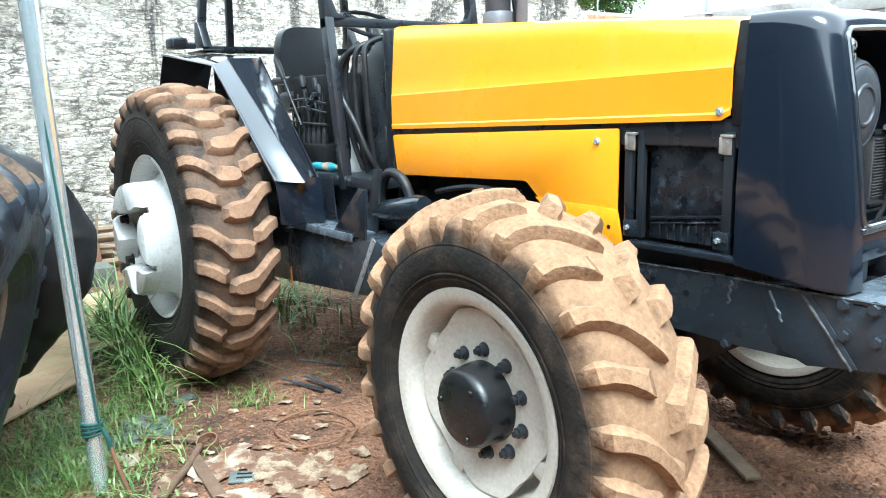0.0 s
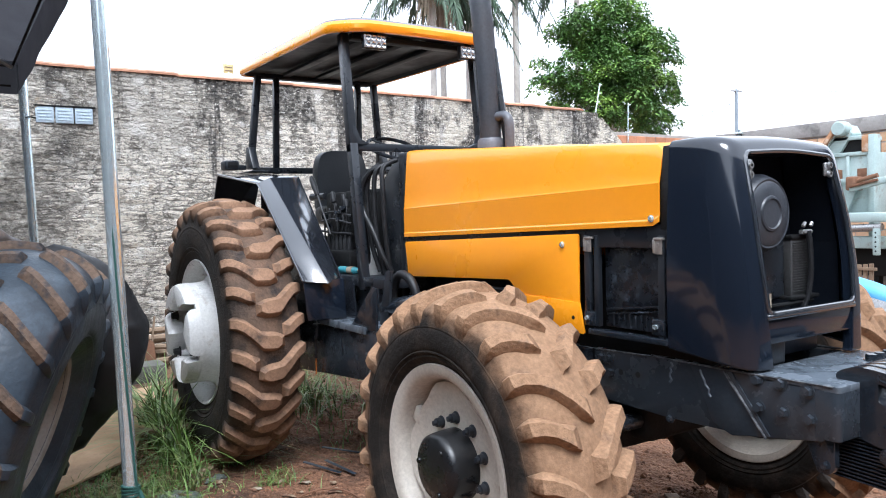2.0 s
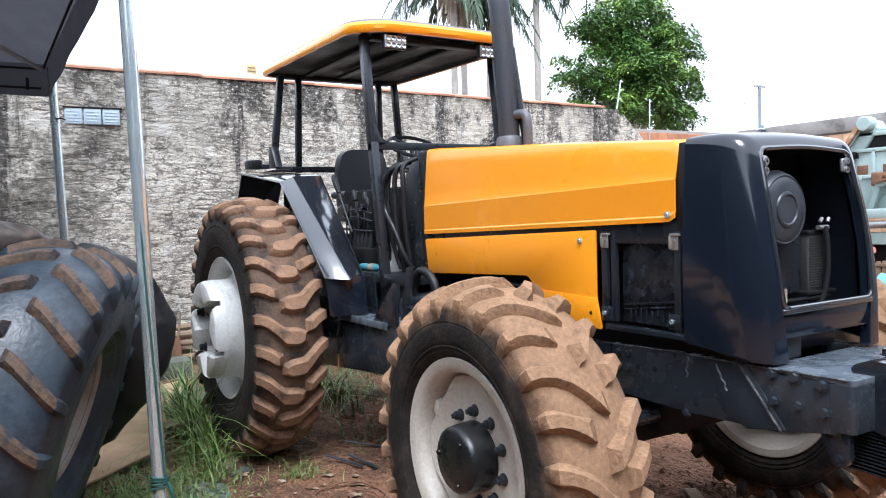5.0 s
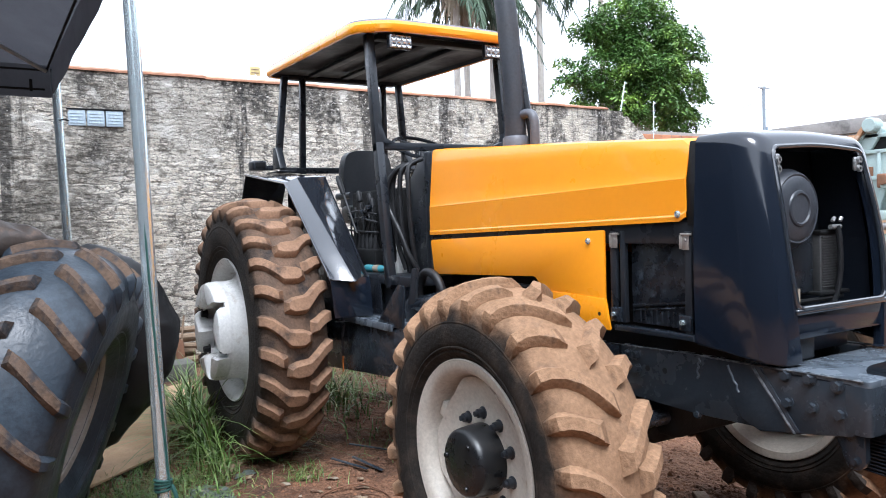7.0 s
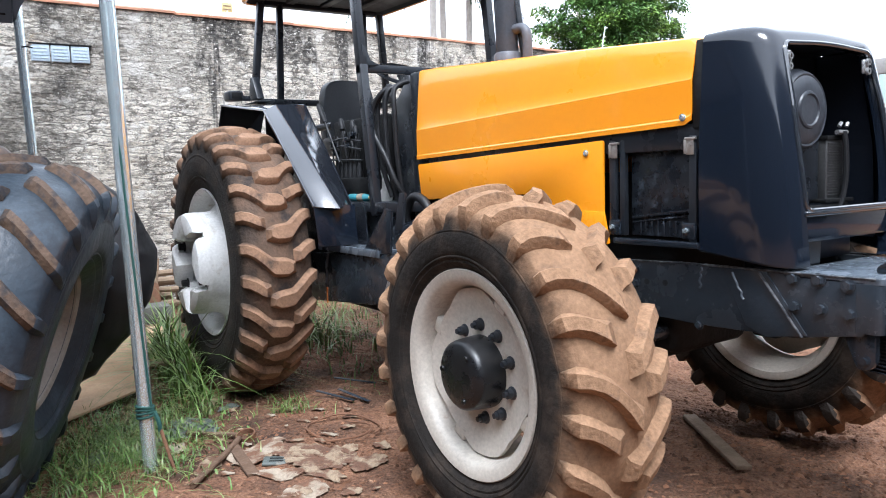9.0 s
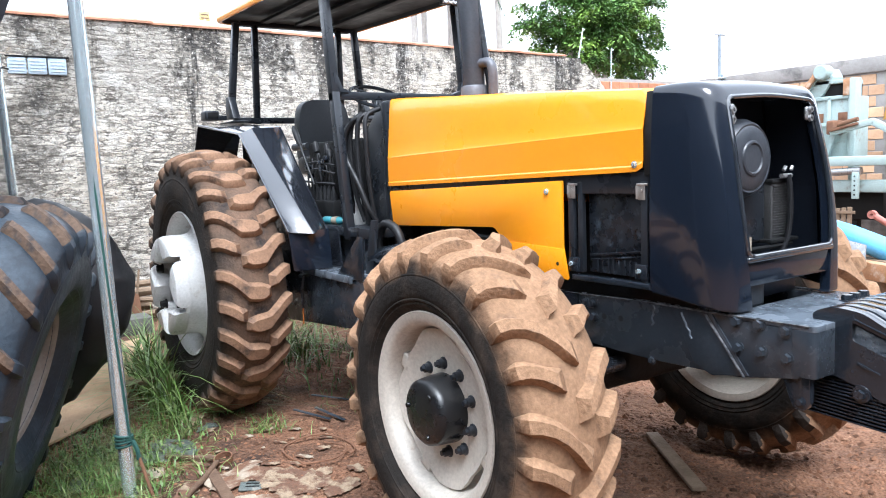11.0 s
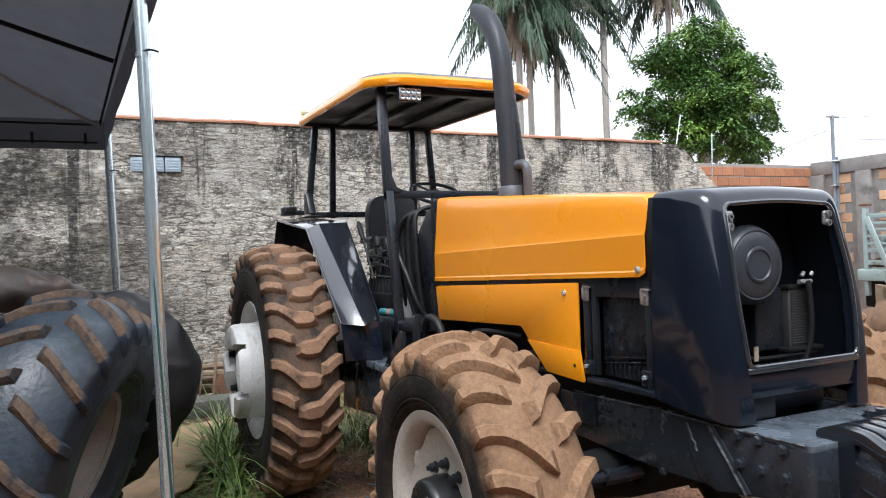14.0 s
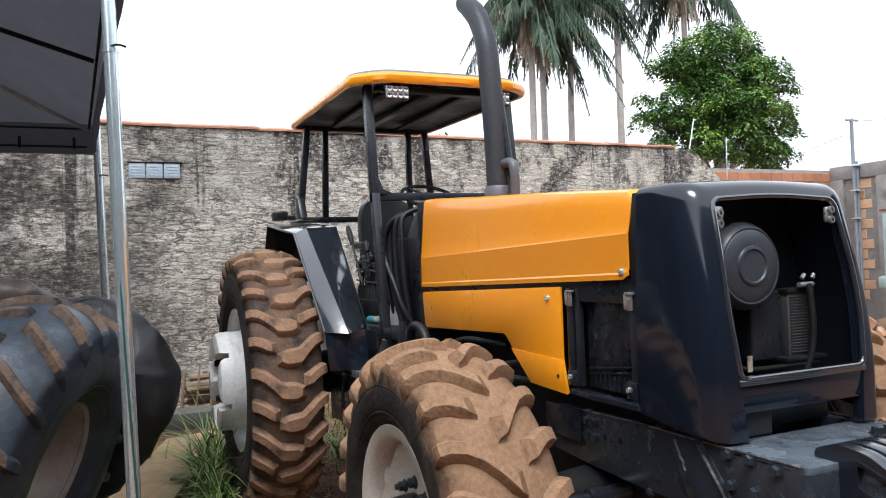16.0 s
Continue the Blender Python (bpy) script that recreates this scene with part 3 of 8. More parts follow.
# ---- tyres ----
# lug stations: distance across the tread (1 at its edge, more down the shoulder), lead, width share, height share
LUGS = {
    "front": ([(1.36, 0.0, 0.80, -0.05), (1.28, 0.0, 0.95, 0.10), (1.19, 0.0, 1.05, 0.28), (1.09, 0.0, 1.05, 0.58), (0.99, 0.01, 1.0, 0.92), (0.85, 0.05, 0.92, 1), (0.66, 0.17, 0.90, 1), (0.46, 0.37, 0.94, 1), (0.28, 0.63, 1.0, 1), (0.13, 0.88, 1.08, 1), (0.03, 1.05, 1.05, 0.97)],
              [(1.36, 0.0, 0.80, -0.05), (1.28, 0.0, 0.95, 0.10), (1.19, 0.0, 1.05, 0.28), (1.09, 0.0, 1.05, 0.58), (0.99, 0.01, 1.0, 0.92), (0.85, 0.05, 0.92, 1), (0.68, 0.16, 0.90, 1), (0.52, 0.31, 0.96, 1), (0.42, 0.42, 0.98, 0.97)]),
    "rear": ([(1.34, 0.0, 0.80, -0.05), (1.24, 0.0, 0.95, 0.12), (1.13, 0.0, 1.0, 0.42), (1.0, 0.02, 1.0, 0.88), (0.88, 0.06, 0.98, 1), (0.70, 0.24, 1.02, 1), (0.50, 0.56, 1.10, 1), (0.36, 0.80, 1.22, 1), (0.29, 0.92, 1.34, 1), (0.24, 0.96, 1.38, 1), (0.02, 1.0, 1.36, 1), (-0.12, 1.01, 1.30, 1), (-0.24, 1.02, 0.62, 0.97)],
             [(1.34, 0.0, 0.80, -0.05), (1.24, 0.0, 0.95, 0.12), (1.13, 0.0, 1.0, 0.42), (1.0, 0.02, 1.0, 0.88), (0.88, 0.06, 0.98, 1), (0.70, 0.22, 1.0, 1), (0.54, 0.42, 1.04, 1), (0.47, 0.50, 0.75, 0.97)]),
    "old": ([(1.46, -0.12, 0.8, -0.05), (1.34, -0.09, 1.0, 0.35), (1.20, -0.05, 1.15, 0.75), (1.06, -0.01, 1.1, 0.95), (0.97, 0.02, 1.05, 1), (0.78, 0.22, 1, 1), (0.55, 0.48, 0.96, 1), (0.32, 0.75, 1, 1), (0.14, 0.95, 1.05, 0.97)],) * 2,
}


def add_tyre(name, label, parent, R, width, rim_r, lugs, lug_h, lug_w, drop, mats, rim_w, place=None, seg=96, seed=3, lug_label="", style="front", edge=0.90, crown=0.045):
    """A lugged farm tyre about the Y axis: carcass, and each lug a piece of its own on shared meshes."""
    rng = random.Random(seed)
    hw, rw, rc = width / 2, rim_w / 2, R - lug_h
    wall = rc - crown - rim_r
    control = [(rc, 0.0), (rc - crown * 0.10, 0.35 * edge), (rc - crown * 0.42, 0.70 * edge), (rc - crown, edge), (rim_r + wall * 0.86, 0.55 * edge + 0.45), (rim_r + wall * 0.68, 0.985), (rim_r + wall * 0.52, 1.0), (rim_r + wall * 0.34, 0.975),
               (rim_r + wall * 0.18, 0.45 + 0.55 * rw / hw * 0.97), (rim_r + 0.030, rw / hw), (rim_r + 0.006, rw / hw * 0.975), (rim_r - 0.012, rw / hw * 0.93)]
    pts = [Vector((r, y * hw)) for r, y in control]
    line, edge_at = [], 0
    for i in range(len(pts) - 1):
        p0, p1, p2, p3 = pts[max(i - 1, 0)], pts[i], pts[i + 1], pts[min(i + 2, len(pts) - 1)]
        if i == 0:
            p0 = Vector((p2.x, -p2.y))
        if i == 3:
            edge_at = len(line)
        for k in range(3):
            t = k / 3
            line.append(0.5 * ((2 * p1) + (p2 - p0) * t + (2 * p0 - 5 * p1 + 4 * p2 - p3) * t * t + (3 * p1 - p0 - 3 * p2 + p3) * t ** 3))
    line.append(pts[-1])
    arc = [0.0]
    for a, b in zip(line, line[1:]):
        arc.append(arc[-1] + (b - a).length)
    arc = np.array(arc) / arc[edge_at]
    rs, ys = np.array([p.x for p in line]), np.array([p.y for p in line])
    cut = edge_at + 5
    # moulded lines stand out of the sidewall
    low = [(p.x, p.y) for p in line[cut:]]
    for f, dw in ((0.72, 0.0015), (0.30, 0.003), (0.22, 0.002)):
        rr = rim_r + wall * f
        yy = float(np.interp(-rr, -rs[edge_at:], ys[edge_at:]))
        low += [(rr + 0.005, yy), (rr + 0.002, yy + dw), (rr - 0.002, yy + dw), (rr - 0.005, yy)]
    low.sort(key=lambda q: -q[0])
    bm = bmesh.new()
    add_lathe(bm, low, seg, 0)
    add_lathe(bm, [tuple(p) for p in reversed(line[:cut + 1])] + [(p.x, -p.y) for p in line[1:cut + 1]], seg, 1)
    add_lathe(bm, [(r, -y) for r, y in low], seg, 0)
    add_lathe(bm, [(rim_r - 0.012, -rw * 0.93), (rim_r - 0.012, rw * 0.93)], seg, 0)
    bmesh.ops.remove_doubles(bm, verts=bm.verts, dist=0.0005)
    tyre = part(name, bm, mats[:2], parent, label, angle=50)
    if place is not None:
        tyre.matrix_basis = place

    def surf(phi, u, lift):
        a = abs(u)
        r, y = float(np.interp(a, arc, rs)), float(np.interp(a, arc, ys))
        r2, y2 = float(np.interp(a + 0.06, arc, rs)), float(np.interp(a + 0.06, arc, ys))
        r1, y1 = float(np.interp(max(a - 0.06, 0), arc, rs)), float(np.interp(max(a - 0.06, 0), arc, ys))
        n = Vector((y2 - y1, r1 - r2)).normalized()
        r, y = r + n.x * lift, math.copysign(y + n.y * lift, u) if a > 0.02 else u * hw * edge
        return Vector((r * math.cos(phi), y, r * math.sin(phi)))

    def lug_mesh(sgn, long, variant):
        vr = random.Random(seed * 31 + variant + (7 if long else 0) + sgn)
        stations = LUGS[style][0 if long else 1]
        b = bmesh.new()
        rows = []
        for k, (ws, lead, wf, lf) in enumerate(stations):
            phi = -lead * drop / R
            end = k == len(stations) - 1
            w = lug_w * wf * (1 + vr.uniform(-0.05, 0.05))
            ht, hb = w / 2 / R, (w / 2 + lug_h * 0.42 * lf + 0.004) / R
            hc, hm = ht * 0.88, (ht * 0.45 + hb * 0.55)
            up = lug_h * lf + vr.uniform(-0.0025, 0.001)
            u, ui = sgn * ws, sgn * (ws - (lug_h * 0.6 / (hw * edge) if end else 0))
            rows.append([b.verts.new(surf(phi + da, q, h)) for da, q, h in ((-hb, ui, -0.004), (-hm, ui, up * 0.42), (-ht, u, up - 0.004 * lf), (-hc, u, up), (hc, u, up), (ht, u, up - 0.004 * lf), (hm, ui, up * 0.42), (hb, ui, -0.004))])
        for p, q in zip(rows, rows[1:]):
            for j in range(7):
                b.faces.new((p[j], p[j + 1], q[j + 1], q[j]))
        for cap in (rows[0], rows[-1]):
            b.faces.new(cap)
        if len(mats) > 3:
            for f in b.faces:
                f.material_index = 1 if abs(f.calc_center_median().y) > hw * (0.855 if style == "old" else 0.93) else 0
        return b

    pool = {}
    for sgn in (1, -1):
        for i in range(lugs):
            long = i % 2 == 0 or style == "old"
            key = (sgn, long, rng.randrange(4))
            if key not in pool:
                ob = part("lug", lug_mesh(*key), mats[2:], tyre, lug_label, angle=28)
                pool[key] = ob.data
            else:
                ob = new("lug", pool[key])
                ob.parent = tyre
            shift = (0.5 if sgn < 0 else 0) if style == "old" else (1.0 if sgn < 0 else 0)
            ob.rotation_euler = (0, -2 * math.pi * (i + shift) / lugs - rng.uniform(-0.01, 0.01) / R, 0)
    return tyre


# ---- setting ----
def ground_height(x, y):
    h = 0.028 * noise.noise(Vector((x * 0.9, y * 0.9, 0.3))) + 0.022 * noise.noise(Vector((x * 2.7, y * 2.7, 1.7))) + 0.016 * noise.noise(Vector((x * 7, y * 7, 4.1))) + 0.010 * abs(noise.noise(Vector((x * 15, y * 15, 8.1)))) + 0.006 * noise.noise(Vector((x * 27, y * 27, 2.1)))
    for wx, wy, rx, ry, depth in ((-2.9, -1.15, 0.75, 0.42, 0.03), (0.02, -1.03, 0.6, 0.4, 0.045), (0.02, 1.03, 0.6, 0.4, 0.03), (-2.9, 1.15, 0.75, 0.42, 0.03)):
        h -= depth * math.exp(-((x - wx) / rx) ** 2 - ((y - wy) / ry) ** 2)
    churn = math.exp(-((x - 0.6) / 1.5) ** 2 - ((y - 0.9) / 1.6) ** 2)
    h += churn * (0.05 * abs(noise.noise(Vector((x * 3.1, y * 3.1, 6.6)))) + 0.035 * abs(noise.noise(Vector((x * 8.5, y * 8.5, 3.3)))) - 0.03)
    far = max(abs(x + 1), abs(y - 1))
    return h * (1.0 if far < 9 else max(0.0, 1 - (far - 9) / 4)) - 0.005


def ground():
    """One sheet of soil, fine by the machine and coarse to the horizon."""
    xs = sorted(set(list(np.arange(-5.2, 2.6, 0.034)) + list(np.arange(-8, -5.2, 0.12)) + list(np.arange(2.6, 5.01, 0.12)) + [-400, -150, -60, -30, -18, -13, -10, -9, 6, 7, 9, 13, 20, 40, 100, 300]))
    ys = sorted(set(list(np.arange(-2.9, 2.6, 0.034)) + list(np.arange(-4.5, -2.9, 0.12)) + list(np.arange(2.6, 6.01, 0.12)) + [-300, -100, -40, -20, -12, -9, -7, -5.5, 7, 8, 9, 11, 14, 20, 40, 100, 300]))
    verts = [(x, y, ground_height(x, y)) for x in xs for y in ys]
    k = len(ys)
    faces = [(i * k + j, i * k + j + 1, (i + 1) * k + j + 1, (i + 1) * k + j) for i in range(len(xs) - 1) for j in range(k - 1)]
    me = bpy.data.meshes.new("ground")
    me.from_pydata(verts, [], faces)
    me.flip_normals()
    me.shade_smooth()
    me.materials.append(SOIL)
    return tagged(new("ground", me), "moist churned red soil of the yard", "ground", kind="structure")


ground()
SKEW = -0.046  # the back wall's lean in plan against the machine's axle


def wall_x(y):
    return -7.2 + SKEW * y


def back_wall():
    """Rough rendered wall with a broken stepped end and uneven courses."""
    ys = np.concatenate([np.arange(-12, -5.5, 0.1), np.arange(-5.5, 8.3, 0.032)])
    zs = np.arange(-0.1, 3.53, 0.026)

    def top(y):
        ragged = 0.025 * noise.noise(Vector((y * 6, 0, 0)))
        if y < 7.25:
            return 3.50
        fall = 0.10 * min(1, (y - 7.25) / 0.05) + 0.70 * min(1.0, max(0, y - 7.4) / 0.85)
        return 3.5 - (0.6 * fall + 0.4 * 0.088 * math.floor(fall / 0.088)) + ragged + 0.03 * noise.noise(Vector((y * 17, 3, 0)))

    verts = []
    for y in ys:
        for z in zs:
            zz = min(z, top(y))
            bend = 0.02 * noise.noise(Vector((y * 1.1, zz * 0.7, 9)))
            c = ((zz + bend) / 0.088) % 1.0
            ledge = (0.010 if 0.1 < c < 0.6 else 0.002) * max(0.0, 0.35 + 1.6 * noise.noise(Vector((y * 8.5, math.floor((zz + bend) / 0.088) * 3.7, 2))))
            dx = 0.008 * noise.noise(Vector((y * 4, zz * 7, 0))) + 0.008 * noise.noise(Vector((y * 13, zz * 15, 5))) + 0.008 * noise.noise(Vector((y * 20, zz * 30, 7))) + ledge
            verts.append((wall_x(y) + dx, y, zz))
    k = len(zs)
    faces = [(i * k + j, (i + 1) * k + j, (i + 1) * k + j + 1, i * k + j + 1) for i in range(len(ys) - 1) for j in range(k - 1)]
    me = bpy.data.meshes.new("t")
    me.from_pydata(verts, [], faces)
    bm = bmesh.new()
    bm.from_mesh(me)
    bpy.data.meshes.remove(me)
    back = bmesh.new()
    add_prism(back, [(y, -0.1) for y in (-12, 8.24)] + [(8.24, 2.7), (7.4, 3.36), (7.25, 3.46), (-12, 3.46)], "x", -7.9, -7.62)
    join(bm, back)
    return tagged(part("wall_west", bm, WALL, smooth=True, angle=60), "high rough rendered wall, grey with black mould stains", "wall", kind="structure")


WEST = back_wall()


def beyond_wall():
    """Orange hollow-brick walls that close the yard beyond the rendered one."""
    core = bmesh.new()
    add_box(core, -8.3, -8.1, 7.9, 11.6, -0.1, 3.25, 0.01)
    w = tagged(part("wall_west_brick", core, MORTAR), "unrendered orange hollow-brick wall", "wall", kind="structure")
    core = bmesh.new()
    add_box(core, -8.1, 12, 11.5, 11.7, -0.1, 3.25, 0.01)
    add_box(core, -8.1, 12, 11.44, 11.72, 3.02, 3.3, 0.015)
    for x in (-7.95, -6.92, -3.9, -0.9, 2.1, 5.1):
        add_box(core, x - 0.16, x + 0.16, 11.42, 11.6, -0.1, 3.02, 0.012)
    n = tagged(part("wall_north", core, CONCRETE), "concrete-framed wall with orange brick infill", "wall", kind="structure")
    return w, n


BRICK_WEST, BRICK_NORTH = beyond_wall()
# Walls out of view, added dark and tall so gloss black mirrors no sky.
for nm, q in (("wall_south", (-7.9, 12, -7.5, -7.3)), ("wall_east", (12.0, 12.2, -7.5, 11.7))):
    tagged(part(nm, box(q[0], q[1], q[2], q[3], -0.1, 5.2 if nm == "wall_south" else 8.0, 0.01), UNSEEN_WALL), "plain dark wall out of view, added to be mirrored in black paint", "wall", kind="structure")

# Another added wall, hidden from view, that blocks sky from the nose's reflection.
tagged(part("wall_north_shed", box(2.5, 12.0, 11.75, 11.95, -0.1, 7.5, 0.01), UNSEEN_WALL), "plain dark wall out of view, added to be mirrored in black paint", "wall", kind="structure")


# ---- the tractor ----
tractor = thing("tractor", "yellow and black farm tractor with canopy roof, standing on red soil", "tractor")


def front_wheel(side):
    """side -1: the machine's right. Rim at the axle, tyre, hub and nuts under it."""
    bm = bmesh.new()
    prof = [(0.410, 0.186), (0.414, 0.180), (0.412, 0.168), (0.392, 0.160), (0.384, 0.13), (0.366, 0.085), (0.346, 0.06), (0.335, 0.0), (0.335, -0.06), (0.362, -0.11), (0.386, -0.14), (0.392, -0.16), (0.412, -0.168), (0.414, -0.18), (0.410, -0.186),
            (0.394, -0.184), (0.374, -0.177), (0.364, -0.15), (0.342, -0.10), (0.325, -0.06), (0.325, 0.0), (0.325, 0.055), (0.338, 0.10), (0.346, 0.140), (0.356, 0.166), (0.372, 0.178), (0.396, 0.184)]
    add_lathe(bm, prof, 72, 0, True)
    # scalloped dished disc
    t = bmesh.new()
    n = 96
    rings = []
    for r, y in ((0.0, 0.098), (0.15, 0.098), (0.225, 0.099), (0.262, 0.106), (None, 0.124)):
        ring = []
        for k in range(n):
            a = 2 * math.pi * k / n
            rr = r if r is not None else 0.314 + 0.018 * max(-1, min(1, 1.6 * math.cos(4 * a + 0.4)))
            ring.append(t.verts.new((rr * math.cos(a), y, rr * math.sin(a))) if rr or k == 0 else ring[0])
        rings.append(ring)
    for a, b in zip(rings, rings[1:]):
        for k in range(n):
            q = []
            for v in (a[k], a[(k + 1) % n], b[(k + 1) % n], b[k]):
                if v not in q:
                    q.append(v)
            t.faces.new(q)
    ret = bmesh.ops.extrude_face_region(t, geom=t.faces[:])
    bmesh.ops.translate(t, vec=(0, -0.022, 0), verts=[v for v in ret["geom"] if isinstance(v, bmesh.types.BMVert)])
    join(bm, t)
    for v in bm.verts:
        v.co.y *= side
    wheel = part("front_wheel", bm, WHITE_RIM, tractor, "front wheel with off-white dished rim and dried mud")
    wheel.location = (0.02, -1.025, 0.660) if side < 0 else (0.05, 0.86, 0.725)
    wheel.rotation_euler = (0, radians(12 * side), radians(0.5 if side < 0 else 0.5))
    for k in range(4):
        a = (2 * k + 1) * math.pi / 4 - 0.1
        pad = part("rim_pad", box(0.285, 0.338, *sorted((side * 0.08, side * 0.122)), -0.035, 0.035, 0.008), WHITE_RIM, wheel)
        pad.rotation_euler = (0, a, 0)
    add_tyre("front_tyre", "lugged front tyre caked with dry tan mud", tractor, 0.735, 0.43, 0.392, 24, 0.042, 0.058, 0.165, [MUD_TREAD, MUD_TREAD, MUD_LUG] + ([SHOULDER] if side > 0 else []), 0.36,
             pose(0.02, -1.025, 0.660, 0, 4, 0.5) if side < 0 else pose(0.05, 0.86, 0.725, 0, 9, 0.5), seed=5 + side, style="front", edge=0.88, crown=0.062)
    hub = lathe([(0.0, 0.226 * side), (0.080, 0.226 * side), (0.120, 0.220 * side), (0.134, 0.208 * side), (0.139, 0.185 * side), (0.145, 0.11 * side), (0.145, 0.06 * side)], 48)
    for k in (0.7, 2.8, 4.9):
        add_lathe(hub, [(0.0, 0.231 * side), (0.010, 0.231 * side), (0.012, 0.224 * side)], 14, 0, False, Matrix.Translation((0.10 * math.cos(k), 0, 0.10 * math.sin(k))))
    part("hub", hub, HUB, wheel, "black planetary hub cap", angle=40)
    for k in range(10):
        a = 2 * math.pi * k / 10 + 0.15
        nb = lathe([(0.0, 0.142 * side), (0.011, 0.141 * side), (0.012, 0.128 * side), (0.0185, 0.126 * side), (0.0195, 0.106 * side), (0.026, 0.102 * side), (0.028, 0.088 * side)], 12)
        nut = part("wheel_nut", nb, SATIN, wheel)
        nut.location = (0.186 * math.cos(a), 0, 0.186 * math.sin(a))
    v = tube([(0.25, 0.1 * side, -0.22), (0.262, 0.14 * side, -0.235)], 0.006, 8)
    part("valve", v, DARK, wheel)
    return wheel


def rear_wheel(side):
    bm = bmesh.new()
    prof = [(0.512, 0.212), (0.517, 0.205), (0.514, 0.192), (0.495, 0.184), (0.487, 0.15), (0.455, 0.10), (0.440, 0.03), (0.440, -0.05), (0.487, -0.15), (0.495, -0.184), (0.514, -0.192), (0.512, -0.212),
            (0.500, -0.205), (0.478, -0.16), (0.428, -0.06), (0.428, 0.03), (0.445, 0.10), (0.476, 0.155), (0.484, 0.19), (0.50, 0.205)]
    add_lathe(bm, prof, 84, 0, True)
    # centre dish that stands out of the tyre
    add_lathe(bm, [(0.430, 0.06), (0.405, 0.10), (0.372, 0.13), (0.358, 0.16), (0.352, 0.20), (0.352, 0.26), (0.354, 0.268), (0.354, 0.276), (0.350, 0.283), (0.346, 0.296), (0.318, 0.298), (0.312, 0.285), (0.308, 0.20), (0.26, 0.10)], 84)
    for k in range(8):
        add_box(bm, 0.34, 0.445, 0.045, 0.085, -0.05, 0.05, 0.012, 2, Matrix.Rotation(k * math.pi / 4, 4, "Y"))
    for v in bm.verts:
        v.co.y *= side
    wheel = part("rear_wheel", bm, SILVER_RIM, tractor, "rear wheel with silver rim turned outwards")
    wheel.location = (-2.9, side * 1.15, 0.885)
    wheel.rotation_euler = (0, radians(7), 0)
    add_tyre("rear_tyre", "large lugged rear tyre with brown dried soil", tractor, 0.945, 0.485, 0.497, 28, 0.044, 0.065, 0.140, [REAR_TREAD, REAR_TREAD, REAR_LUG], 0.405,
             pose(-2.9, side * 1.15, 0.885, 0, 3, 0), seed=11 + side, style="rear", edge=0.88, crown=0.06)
    # cast lobes crown the end of the dish, with dark gaps between them
    for k in range(6):
        a0 = k * math.pi / 3 + 0.25
        lob = bmesh.new()
        rows = []
        for y, r_out, r_in, half in ((0.25, 0.351, 0.225, 0.475), (0.328, 0.350, 0.225, 0.465), (0.356, 0.338, 0.232, 0.42), (0.368, 0.315, 0.245, 0.36)):
            ring = []
            for q in range(9):
                a = a0 + (q / 4 - 1) * half
                ring.append(lob.verts.new((r_out * math.cos(a), side * y, r_out * math.sin(a))))
            for q in range(7):
                f = 1 - q / 3
                a = a0 + f * half * 0.52
                r = r_in - 0.030 * (1 - abs(f))
                ring.append(lob.verts.new((r * math.cos(a), side * y, r * math.sin(a))))
            rows.append(ring)
        for p, q in zip(rows, rows[1:]):
            for c in range(len(p)):
                lob.faces.new((p[c], p[(c + 1) % len(p)], q[(c + 1) % len(p)], q[c]))
        lob.faces.new(rows[0])
        lob.faces.new(rows[-1])
        part("rim_lobe", lob, SILVER_RIM, wheel, "cast rim lobe")
        b = bmesh.new()
        hex_bolt(b, (0.262 * math.cos(a0 + 0.52), side * 0.29, 0.262 * math.sin(a0 + 0.52)), (0, side, 0), 0.024, 0.04)
        part("wheel_bolt", b, DARK, wheel)
    hub = lathe([(0.0, 0.20 * side), (0.10, 0.20 * side), (0.13, 0.18 * side), (0.30, 0.17 * side), (0.306, 0.14 * side), (0.306, 0.0)], 36)
    part("axle_hub", hub, DARK, wheel)
    return wheel


for s in (-1, 1):
    front_wheel(s)
    rear_wheel(s)


